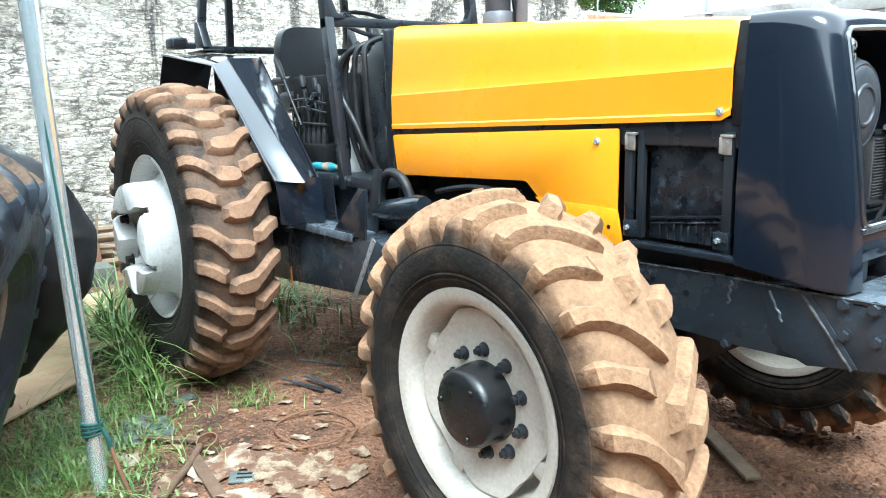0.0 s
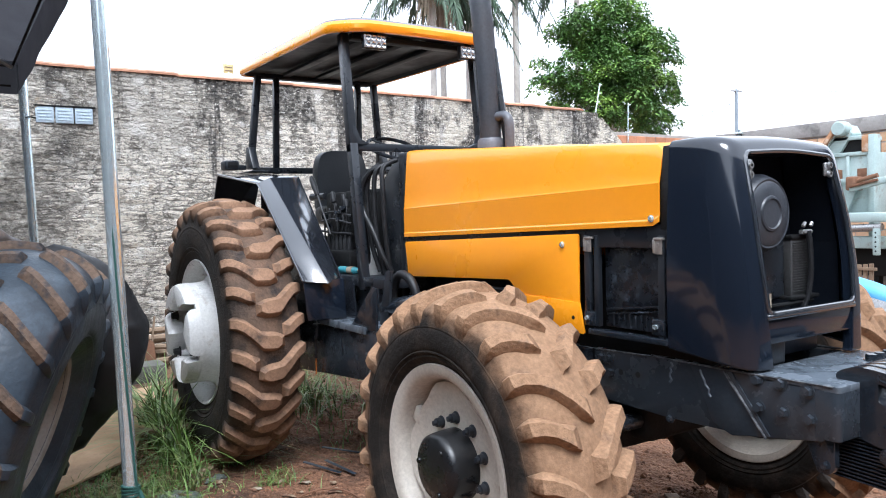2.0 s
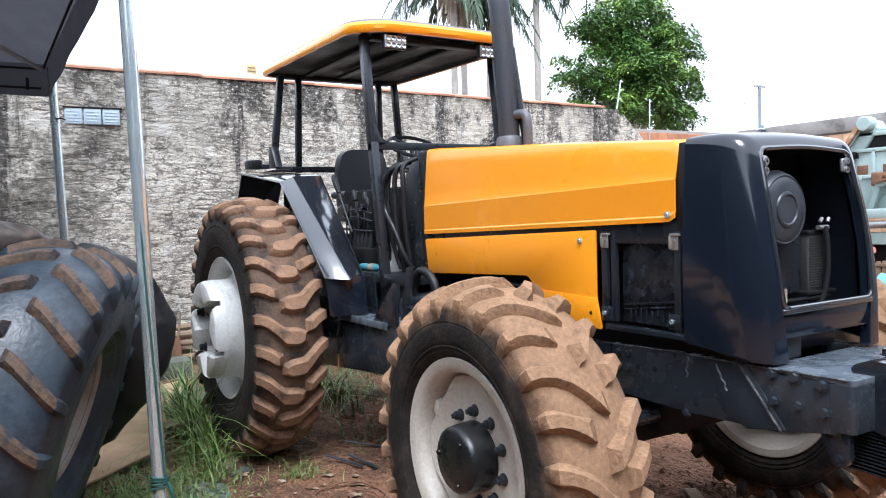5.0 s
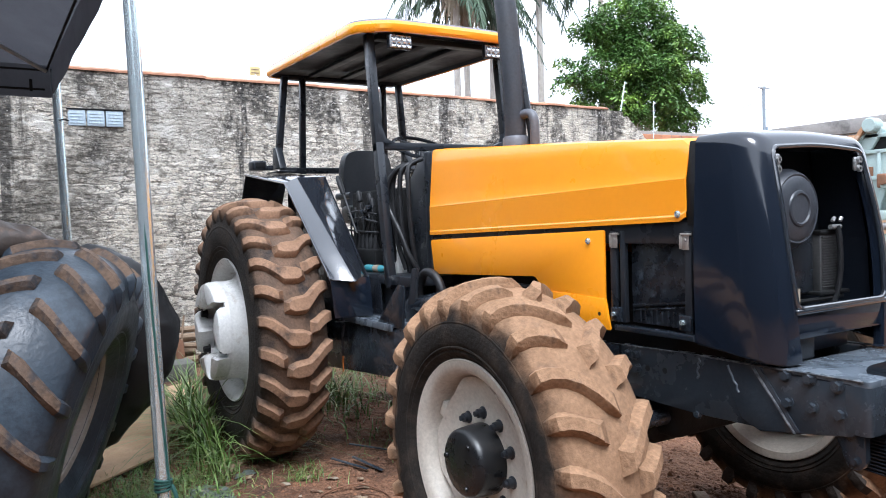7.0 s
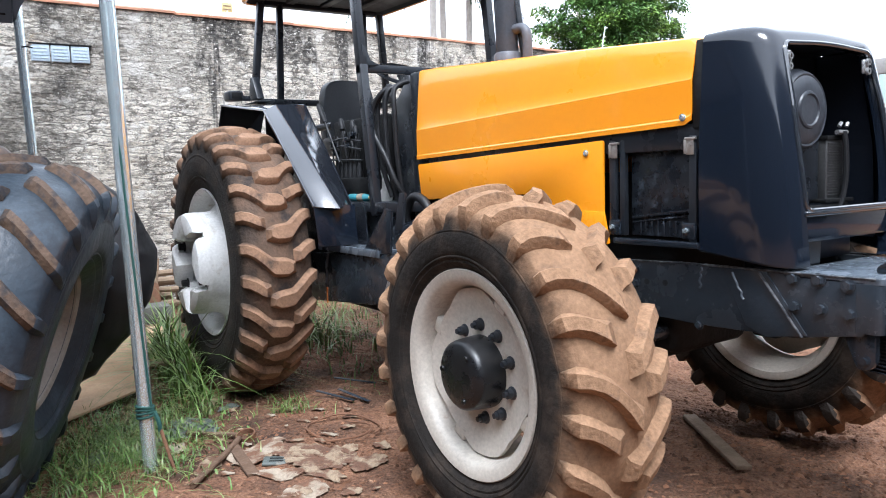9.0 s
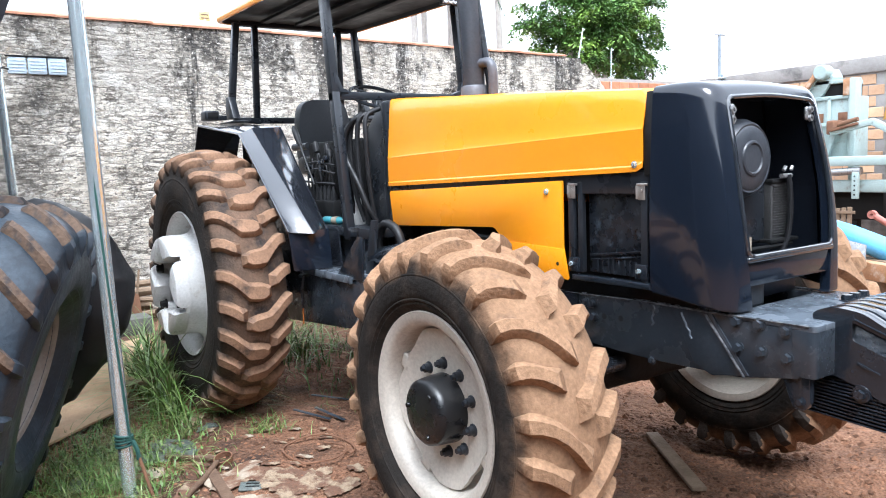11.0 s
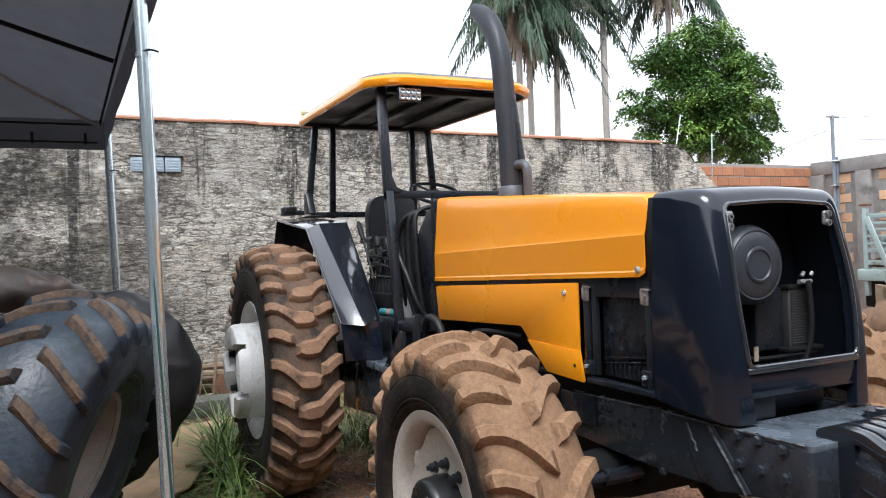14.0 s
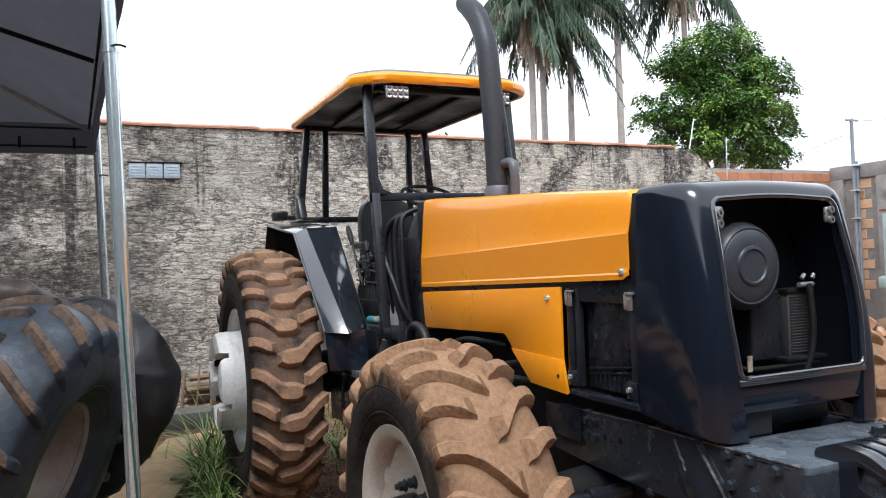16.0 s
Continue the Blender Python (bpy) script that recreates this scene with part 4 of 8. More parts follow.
def hood():
    """Upper and lower side panels, top sheet, strips and fasteners. Rear top 2.10 m, front 1.93 m."""
    # section stations: x, lower edge, crease, top side edge, crown
    st = [(-1.555, 1.536, 1.715, 2.075), (-1.40, 1.540, 1.719, 2.068), (-0.9, 1.555, 1.733, 2.030), (-0.2, 1.576, 1.752, 1.984), (0.43, 1.595, 1.769, 1.932), (0.462, 1.612, 1.770, 1.905)]
    bm = bmesh.new()
    rows = []
    for x, lo, cr, tp in st:
        lean = 0.030 if x < 0.4 else 0.022
        half = [(-0.427, lo), (-0.428, lo + 0.020), (-0.4245, lo + 0.027), (-0.4235, cr - 0.012), (-0.4238, cr - 0.003), (-0.4205, cr + 0.006)]
        for u in (0.25, 0.5, 0.75):
            half.append((-0.4205 + lean * u, cr + 0.006 + (tp - 0.022 - cr - 0.006) * u))
        half += [(-0.4195 + lean, tp - 0.022), (-0.413 + lean, tp - 0.009), (-0.398 + lean, tp - 0.001), (-0.22, tp + 0.006), (0.0, tp + 0.010)]
        full = half + [(-y, z) for y, z in reversed(half[:-1])]
        rows.append([bm.verts.new((x, y, z)) for y, z in full])
    for a, b in zip(rows, rows[1:]):
        for j in range(len(a) - 1):
            bm.faces.new((a[j], a[j + 1], b[j + 1], b[j]))
    bmesh.ops.recalc_face_normals(bm, faces=bm.faces)
    bmesh.ops.solidify(bm, geom=bm.faces[:], thickness=0.006)
    part("hood_upper_panel", bm, YELLOW, tractor, "yellow-orange bonnet with a long crease", angle=22)
    lower = [(-1.553, 1.505), (-0.003, 1.562), (-0.006, 1.252), (0.026, 1.108), (-0.275, 1.120), (-0.512, 1.327), (-1.52, 1.292)]
    for s in (-1, 1):
        b = bmesh.new()
        add_prism(b, rounded(lower, [0.02, 0.012, 0.002, 0.012, 0.02, 0.02, 0.02], 3), "y", s * 0.414, s * 0.424, 0.002)
        add_prism(b, [(-0.45, 1.262), (-0.003, 1.249), (0.026, 1.108), (-0.275, 1.120)], "y", s * 0.424, s * 0.4275, 0.0012)
        part("hood_lower_panel", b, YELLOW, tractor, "yellow-orange lower side panel")
        for q in ((0.425, s * 0.4275, 1.625), (-0.108, s * 0.424, 1.511)):
            f = bmesh.new()
            hex_bolt(f, q, (0, s, 0), 0.010, 0.007)
            part("fastener", f, STEEL, tractor, "zinc panel fastener")
        h = lathe([(0.0, s * 0.4285), (0.009, s * 0.4285), (0.0095, s * 0.424)], 12, m=Matrix.Translation((-0.04, 0, 1.178)))
        part("panel_hole", h, DARK, tractor)
    part("hood_frame", box(-1.55, 0.50, -0.405, 0.405, 1.50, 1.60, 0.008), SATIN, tractor)
    part("firewall", box(-1.66, -1.555, -0.40, 0.40, 1.10, 2.07, 0.02), SATIN, tractor, "black firewall behind the bonnet")
    # rubber strip between bonnet and nose
    seal = prism([(-0.418, 1.58), (-0.415, 1.75), (-0.395, 1.915), (0.0, 1.928), (0.395, 1.915), (0.415, 1.75), (0.418, 1.58)], "x", 0.462, 0.502, 0.004)
    part("hood_seal", seal, DARK, tractor)


hood()


def nose():
    """Black moulded shell with the open, slightly raked front, rounded corners and lip."""
    def xf(z):
        # front edge of the shell bows forwards at half height
        return 0.85 - 0.1138 * (z - 1.27) - 0.16 * (z - 1.27) * (z - 1.56)

    def section(w_top, w_mid, w_bot, z_top, z_bot, crown, r):
        zm = (z_top + z_bot) / 2 - 0.05
        pts = [(-w_bot, z_bot), (-w_mid, zm), (-w_top, z_top), (0, z_top + crown), (w_top, z_top), (w_mid, zm), (w_bot, z_bot)]
        return rounded(pts, [0.012, 0.45, r, 0.3, r, 0.45, 0.012], 8)

    bm = bmesh.new()
    # share of the way to the front, half widths, heights
    stations = [(f, section(a, b, c, z, zb, cr, r)) for f, a, b, c, z, zb, cr, r in (
        (0.0, 0.402, 0.432, 0.425, 1.932, 1.105, 0.012, 0.035), (0.35, 0.398, 0.430, 0.421, 1.935, 1.09, 0.014, 0.045), (0.60, 0.391, 0.424, 0.413, 1.934, 1.075, 0.016, 0.055), (0.74, 0.383, 0.415, 0.404, 1.930, 1.068, 0.017, 0.06),
        (0.84, 0.373, 0.404, 0.393, 1.924, 1.064, 0.018, 0.06), (0.91, 0.362, 0.391, 0.380, 1.916, 1.061, 0.019, 0.06), (0.96, 0.349, 0.377, 0.366, 1.907, 1.06, 0.020, 0.06), (0.987, 0.336, 0.363, 0.352, 1.898, 1.061, 0.020, 0.055), (1.0, 0.322, 0.347, 0.337, 1.888, 1.062, 0.020, 0.05))]
    rows = [[bm.verts.new((0.5 + f * (xf(z) - 0.5), y, z)) for y, z in sec] for f, sec in stations]
    arch = rounded([(-0.272, 1.062), (-0.315, 1.51), (-0.293, 1.866), (0, 1.882), (0.293, 1.866), (0.315, 1.51), (0.272, 1.062)], [0.012, 0.45, 0.04, 0.3, 0.04, 0.45, 0.012], 8)
    for dx, sc in ((0.002, 1.012), (-0.008, 1.0), (-0.04, 0.996)):
        rows.append([bm.verts.new((xf(z) + dx, y * sc, 1.4 + (z - 1.4) * sc if z > 1.4 else z)) for y, z in arch])
    for a, b in zip(rows, rows[1:]):
        for j in range(len(a) - 1):
            bm.faces.new((a[j], a[j + 1], b[j + 1], b[j]))
    bmesh.ops.recalc_face_normals(bm, faces=bm.faces)
    shell = part("nose_shell", bm, BLACK, tractor, "gloss black nose shell with open front", angle=60)
    # rolled lip all round the opening
    mouth = rounded([(-0.292, 1.262), (-0.316, 1.51), (-0.294, 1.866), (0, 1.883), (0.294, 1.866), (0.316, 1.51), (0.292, 1.262)], [0.035, 0.45, 0.04, 0.3, 0.04, 0.45, 0.035], 8)
    lip = bmesh.new()
    ring = [(xf(z) + 0.002, y, z) for y, z in mouth]
    add_tube(lip, ring + ring[:2], 0.010, 10, False)
    part("opening_lip", lip, LIP, shell, "rolled gloss lip round the opening")
    part("chin_ledge", box(0.795, 0.862, -0.300, 0.300, 1.240, 1.264, 0.009, 3), LIP, shell)
    chin = prism(rounded([(-0.298, 1.15), (-0.302, 1.262), (0.302, 1.262), (0.298, 1.15)], [0.02, 0.01, 0.01, 0.02], 3), "x", 0.805, 0.848, 0.012)
    part("chin_panel", chin, BLACK, shell)
    chin = prism([(-0.12, 1.05), (-0.12, 1.17), (0.29, 1.17), (0.29, 1.05)], "x", 0.66, 0.70, 0.004)
    part("chin_backing", chin, LINING, shell)
    foot = bmesh.new()
    add_box(foot, 0.66, 0.80, -0.33, -0.10, 1.05, 1.15, 0.012, 3)
    part("nose_mount", foot, SATIN, shell)
    for sgn in (-1, 1):
        inner = bmesh.new()
        add_plate(inner, [(0.51, sgn * 0.395, 1.12), (0.76, sgn * 0.36, 1.12), (0.74, sgn * 0.37, 1.50), (0.51, sgn * 0.395, 1.50)], 0.004 * sgn)
        add_plate(inner, [(0.51, sgn * 0.395, 1.50), (0.74, sgn * 0.37, 1.50), (0.70, sgn * 0.325, 1.875), (0.51, sgn * 0.34, 1.885)], 0.004 * sgn)
        part("side_lining", inner, LINING, shell)
    part("top_lining", box(0.51, 0.70, -0.29, 0.29, 1.88, 1.888, 0.002), LINING, shell)
    part("back_lining", prism([(-0.39, 1.1), (0.39, 1.1), (0.39, 1.55), (0.31, 1.88), (-0.31, 1.88), (-0.39, 1.55)], "x", 0.505, 0.515), LINING, shell)
    for y0, y1, z0, z1 in ((-0.292, -0.246, 1.762, 1.842), (0.250, 0.290, 1.780, 1.838)):
        clip = bmesh.new()
        add_box(clip, 0.745, 0.764, y0, y1, z0, z1, 0.010, 3)
        yc, zc = (y0 + y1) / 2, (z0 + z1) / 2
        for dz in (-0.020, 0.016):
            add_lathe(clip, [(0.006, 0.010), (0.013, 0.010), (0.015, 0.0)], 16, 0, False, Matrix.Translation((0.764, yc, zc + dz)) @ Matrix.Rotation(radians(-90), 4, "Z"))
        part("grille_clip", clip, WORN, shell, "scraped metal grille clip")
    # air cleaner bowl
    ac = bmesh.new()
    mm = Matrix.Translation((0.575, -0.105, 1.632)) @ Matrix.Rotation(radians(-90), 4, "Z")
    add_lathe(ac, [(0.148, 0.0), (0.148, 0.09), (0.156, 0.10), (0.158, 0.125), (0.150, 0.135), (0.146, 0.150), (0.135, 0.162), (0.128, 0.160), (0.120, 0.166), (0.072, 0.170), (0.068, 0.176), (0.060, 0.178), (0.055, 0.172), (0.0, 0.172)], 56, 0, False, mm)
    part("air_cleaner_cover", ac, mat("dull_black_plastic", (0.036, 0.041, 0.050), 0.42, other=(0.046, 0.052, 0.062), scale=20, bump=0.05), tractor, "round dull black air cleaner cover")
    # oil cooler with fins and side hose
    oc = part("oil_cooler", box(0.645, 0.690, 0.115, 0.245, 1.285, 1.530, 0.006), CORE, tractor, "small finned oil cooler")
    for i in range(20):
        z = 1.302 + i * 0.0108
        part("fin", box(0.688, 0.696, 0.125, 0.237, z, z + 0.004, 0.0008), CORE, oc)
    part("shroud", box(0.56, 0.66, -0.035, 0.118, 1.278, 1.535, 0.012, 3), SATIN, oc, "black box beside the cooler core")
    part("cap", box(0.640, 0.698, 0.110, 0.250, 1.522, 1.540, 0.004), DARK, oc)
    part("base", box(0.640, 0.712, 0.080, 0.290, 1.272, 1.288, 0.004), DARK, oc)
    part("cooler_hose", tube([(0.715, 0.195, 1.555), (0.722, 0.200, 1.50), (0.722, 0.205, 1.38), (0.712, 0.195, 1.28), (0.70, 0.17, 1.22)], 0.012, 10, 5), HOSE, tractor)
    cl = bmesh.new()
    add_tube(cl, [(0.71, 0.155, 1.552), (0.71, 0.225, 1.552)], 0.010, 10)
    add_tube(cl, [(0.71, 0.17, 1.575), (0.71, 0.185, 1.59)], 0.008, 8)
    add_tube(cl, [(0.71, 0.225, 1.575), (0.71, 0.235, 1.59)], 0.008, 8)
    part("pipe_union", cl, WORN, tractor)
    part("cooler_pipe", tube([(0.70, -0.30, 1.285), (0.70, -0.18, 1.285), (0.70, -0.10, 1.262), (0.70, 0.05, 1.258), (0.70, 0.25, 1.262)], 0.009, 8, 4), DARK, tractor)
    for y in (-0.25, -0.185):
        part("tag", plate([(0.78, y, 1.27), (0.78, y + 0.022, 1.27), (0.78, y + 0.022, 1.325), (0.78, y, 1.325)], 0.003), PAPER, tractor, "small pale tag")
    part("radiator", box(0.30, 0.50, -0.33, 0.33, 1.12, 1.84, 0.008), DARK, tractor, "dark radiator block")
    part("cross_tube", tube([(0.70, -0.10, 1.165), (0.70, 0.38, 1.155)], 0.012, 8), IRON, tractor)


nose()


def engine_bay():
    """Side opening between the lower panel and the nose: posts, latches, scuffed screen."""
    for s in (-1, 1):
        for x0, x1, yy, z0 in ((0.02, 0.055, 0.40, 1.16), (0.075, 0.105, 0.395, 1.15), (0.44, 0.475, 0.40, 1.12)):
            part("bay_post", box(x0, x1, s * yy - 0.012, s * yy + 0.012, z0, 1.555, 0.003), SATIN, tractor)
        scr = bmesh.new()
        add_box(scr, 0.11, 0.44, s * 0.365 - 0.005, s * 0.365 + 0.005, 1.15, 1.54, 0.003)
        add_beam(scr, (0.12, s * 0.374, 1.225), (0.44, s * 0.374, 1.262), 0.010, 0.012, 0.002)
        add_beam(scr, (0.12, s * 0.374, 1.205), (0.44, s * 0.374, 1.242), 0.010, 0.006, 0.002)
        for i in range(9):
            x = 0.16 + i * 0.031
            add_box(scr, x, x + 0.006, s * 0.374 - 0.004, s * 0.374 + 0.004, 1.155, 1.215, 0.001)
        part("side_screen", scr, SCUFF, tractor, "scuffed black side screen")
        for x, z in ((0.055, 1.513), (0.452, 1.512)):
            l = bmesh.new()
            add_box(l, x - 0.018, x + 0.018, s * 0.418 - 0.003, s * 0.418 + 0.003, z - 0.032, z + 0.032, 0.002)
            add_box(l, x - 0.026, x - 0.014, s * 0.418 - 0.008, s * 0.418 + 0.008, z - 0.028, z + 0.028, 0.002)
            add_box(l, x - 0.022, x + 0.026, s * 0.418 - 0.008, s * 0.418 + 0.008, z + 0.026, z + 0.036, 0.002)
            hex_bolt(l, (x + 0.004, s * 0.421, z + 0.008), (0, s, 0), 0.006, 0.004, False)
            part("latch", l, BRASS, tractor, "dull zinc panel latch")
        for x, z in ((0.035, 1.185), (0.425, 1.185)):
            l = bmesh.new()
            add_box(l, x - 0.012, x + 0.05, s * 0.40 - 0.02, s * 0.40 + 0.012, z - 0.035, z + 0.03, 0.005)
            part("bracket", l, IRON, tractor)
            f = bmesh.new()
            hex_bolt(f, (x + 0.010, s * 0.412, z), (0, s, 0), 0.010, 0.016)
            part("bracket_bolt", f, STEEL, tractor)
        part("bay_sill", box(0.06, 0.50, s * 0.40 - 0.035, s * 0.40 + 0.012, 1.115, 1.14, 0.004), IRON, tractor)
    part("engine_block", box(-1.5, 0.25, -0.26, 0.26, 0.62, 1.42, 0.05, 3), DARK, tractor, "dirty dark engine block")
    part("oil_pan", box(-1.2, -0.15, -0.17, 0.17, 0.56, 0.70, 0.05, 3), DARK, tractor)
    part("gearbox", box(-3.1, -1.5, -0.28, 0.28, 0.45, 1.22, 0.06, 3), DARK, tractor)
    part("rear_axle_housing", tube([(-2.9, -0.95, 0.885), (-2.9, -0.6, 0.885), (-2.9, 0.6, 0.885), (-2.9, 0.95, 0.885)], 0.15, 20, 0, [0.13, 0.17, 0.17, 0.13]), DARK, tractor)
    fa = bmesh.new()
    add_tube(fa, [(0.02, -0.80, 0.68), (0.02, -0.55, 0.69), (0.02, -0.2, 0.68), (0.02, 0.2, 0.68), (0.02, 0.55, 0.69), (0.02, 0.80, 0.68)], 0.1, 18, True, 0, 3, [0.09, 0.085, 0.13, 0.13, 0.085, 0.09])
    for s in (-1, 1):
        add_lathe(fa, [(0.0, s * 0.93), (0.13, s * 0.93), (0.15, s * 0.90), (0.15, s * 0.78), (0.11, s * 0.74)], 28, 0, False, Matrix.Translation((0.02, 0, 0.672)))
        add_box(fa, -0.06, 0.10, s * 0.78 - 0.05, s * 0.78 + 0.05, 0.52, 0.82, 0.02)
    part("front_axle", fa, DARK, tractor, "black front drive axle")
    fa = bmesh.new()
    for s in (-1, 1):
        add_tube(fa, [(0.18, s * 0.12, 0.72), (0.18, s * 0.72, 0.72)], 0.022, 12)
        add_tube(fa, [(0.18, s * 0.15, 0.72), (0.18, s * 0.45, 0.72)], 0.036, 14)
    part("steering_cylinder", fa, SATIN, tractor)
    part("prop_shaft_cover", tube([(-1.2, 0, 0.60), (-0.1, 0, 0.66)], 0.045, 14), DARK, tractor)


engine_bay()


def chassis():
    """Front side beams with bolts, holes and weld straps; hitch block and ballast."""
    for s in (-1, 1):
        b = bmesh.new()
        outline = [(-0.22, 1.028), (0.42, 1.046), (1.09, 1.041), (1.09, 0.856), (1.02, 0.845), (0.845, 0.812), (0.42, 0.80), (0.10, 0.81), (-0.22, 0.83)]
        add_prism(b, outline, "y", s * 0.305, s * 0.352, 0.006)
        add_prism(b, [(0.55, 1.048), (0.74, 1.044), (0.90, 0.83), (0.74, 0.80), (0.66, 0.83)], "y", s * 0.352, s * 0.362, 0.004)
        beam_ob = part("side_beam", b, BEAM, tractor, "heavy black painted side beam")
        w = bmesh.new()
        add_beam(w, (0.715, s * 0.366, 1.04), (0.885, s * 0.366, 0.822), 0.006, 0.013, 0.002, 0, (0, 1, 0))
        part("weld_strap", w, SCRAPE, beam_ob, "scraped bare metal strap")
        # Thin pale tubes draw the edge highlight along with worn paint.
        edge = tube([(-0.20, s * 0.352, 1.0285), (0.10, s * 0.352, 1.037), (0.42, s * 0.352, 1.046), (0.54, s * 0.353, 1.0455)], 0.004, 6)
        part("worn_edge", edge, SCRAPE, beam_ob, "pale line along the edge, worn paint with a painted highlight")
        part("worn_edge", tube([(0.55, s * 0.361, 1.048), (0.80, s * 0.357, 1.047), (1.125, s * 0.352, 1.050)], 0.0045, 6), SCRAPE, beam_ob, "pale line along the edge, worn paint with a painted highlight")
        rw = random.Random(8)
        for q0, q1 in (((0.455, 1.035), (0.447, 0.95)), ((0.60, 1.03), (0.655, 0.93))):
            path = [(q0[0] + (q1[0] - q0[0]) * k / 7 + rw.uniform(-0.006, 0.006), s * 0.3635 if q0[0] > 0.5 else s * 0.3525, q0[1] + (q1[1] - q0[1]) * k / 7) for k in range(8)]
            part("weld_bead", tube(path, 0.005, 6, 2), SCUFF_SHEEN, beam_ob)
        for x, z in ((0.843, 1.028), (0.935, 1.030), (1.036, 1.020), (0.850, 0.929), (0.945, 0.930), (1.045, 0.925), (-0.13, 0.985), (0.06, 1.0), (0.11, 1.0), (0.06, 0.94), (0.115, 0.94)):
            f = bmesh.new()
            hex_bolt(f, (x, s * 0.352, z), (0, s, 0), 0.017, 0.016)
            part("beam_bolt", f, BEAM, beam_ob)
        for x, z in ((0.273, 0.954), (0.175, 0.950)):
            h = lathe([(0.0, s * 0.3535), (0.013, s * 0.3535), (0.014, s * 0.351)], 16, m=Matrix.Translation((x, 0, z)))
            part("beam_hole", h, DARK, beam_ob)
        f = bmesh.new()
        hex_bolt(f, (0.44, s * 0.345, 0.80), (0, s, 0), 0.014, 0.012)
        part("beam_bolt", f, BEAM, beam_ob)
        pl = box(-0.25, 0.02, s * 0.352, s * 0.368, 0.90, 1.035, 0.004)
        part("splice_plate", pl, IRON, beam_ob)
    t = bmesh.new()
    top = rounded([(0.80, -0.352), (1.146, -0.352), (1.146, 0.352), (0.80, 0.352)], [0.01, 0.022, 0.022, 0.01], 5)
    add_prism(t, top, "z", 1.030, 1.052, 0.004)
    part("support_block", prism(rounded([(1.06, -0.353), (1.146, -0.353), (1.146, 0.353), (1.06, 0.353)], [0.005, 0.03, 0.03, 0.005], 6), "z", 0.866, 1.031, 0.005), BEAM, tractor)
    # Top is paled to show mirrored sky over its scuffs.
    part("front_support", t, SCUFF_SHEEN, tractor, "cast front support, scuffed top paled by painted sky sheen")
    part("lower_bracket", prism(rounded([(1.01, 0.86), (1.12, 0.87), (1.12, 0.765), (1.10, 0.74), (1.06, 0.74)], 0.015, 3), "y", -0.335, -0.305, 0.004), IRON, tractor, "black bracket under the front support")
    lb = bmesh.new()
    hex_bolt(lb, (1.088, -0.335, 0.772), (0, -1, 0), 0.012, 0.012)
    part("support_bolt", lb, IRON, tractor)
    part("support_floor", box(0.5, 1.1, -0.30, 0.30, 0.98, 1.0, 0.004), IRON, tractor)
    k = bmesh.new()
    for y in (0.18, 0.24, 0.31):
        hex_bolt(k, (0.98, y, 1.052), (0, 0, 1), 0.02, 0.02)
    part("support_bolt", k, IRON, tractor)
    # bottom block with horizontal ribs
    g = bmesh.new()
    n = 13
    add_prism(g, [(1.06, 0.87), (1.30, 0.87), (1.50, 0.79), (1.515, 0.762), (1.43, 0.70), (1.39, 0.683), (1.00, 0.707)], "y", -0.205, 0.36, 0.008)
    ribs = []
    for i in range(n):
        z0 = 0.704 + i * 0.0125
        ribs.append(beam((1.0 + (z0 - 0.70) * 0.5, -0.212, z0 + 0.008), (1.40 + 0.05 * min(1, i / 5), -0.212, z0 - 0.012), 0.014, 0.0055, 0.0015))
    carrier = part("ballast_carrier", g, IRON, tractor, "ribbed cast ballast block")
    for rib in ribs:
        part("rib", rib, IRON, carrier)
    f = bmesh.new()
    add_lathe(f, [(0.0, -0.232), (0.030, -0.230), (0.034, -0.220), (0.034, -0.205)], 24, 0, False, Matrix.Translation((1.241, 0, 0.813)))
    hex_bolt(f, (1.241, -0.230, 0.813), (0, -1, 0), 0.017, 0.014)
    part("ballast_bolt", f, IRON, tractor)
    f = lathe([(0.0, -0.207), (0.024, -0.207), (0.026, -0.222), (0.034, -0.222), (0.034, -0.2)], 20, m=Matrix.Translation((1.367, 0, 0.732)))
    part("ballast_socket", f, IRON, tractor)
    # suitcase weights
    outline = rounded([(1.10, 0.868), (1.235, 0.838), (1.31, 0.798), (1.36, 0.788), (1.45, 0.792), (1.485, 0.82), (1.488, 0.93), (1.45, 0.985), (1.24, 1.095), (1.16, 1.105), (1.10, 1.095), (1.062, 1.075), (1.066, 1.045), (1.10, 1.045), (1.135, 1.03), (1.14, 0.90)], 0.022, 3)
    y = -0.225
    for i in range(9):
        b = bmesh.new()
        add_prism(b, outline, "y", y + (0.022 if i == 0 else 0), y + 0.052, 0.012 if i else 0.004)
        add_box(b, 1.18, 1.42, y + 0.050, y + 0.066, 0.80, 0.98, 0.004)
        if i:
            add_box(b, 1.46, 1.492, y + 0.008, y + 0.044, 0.83, 0.875, 0.008)
        else:
            # outer face with a carrying pocket let into it
            pocket = rounded([(1.205, 0.995), (1.205, 1.060), (1.393, 0.988), (1.393, 0.930)], 0.012, 3)
            t = bmesh.new()
            for loop in (outline, pocket):
                vs = [t.verts.new((px, y, pz)) for px, pz in loop]
                for q in range(len(vs)):
                    t.edges.new((vs[q], vs[(q + 1) % len(vs)]))
            bmesh.ops.triangle_fill(t, use_beauty=True, use_dissolve=False, edges=t.edges[:], normal=(0, -1, 0))
            bmesh.ops.recalc_face_normals(t, faces=t.faces[:])
            rim_edges = [ed for ed in t.edges if ed.is_boundary]
            ret = bmesh.ops.extrude_edge_only(t, edges=rim_edges)
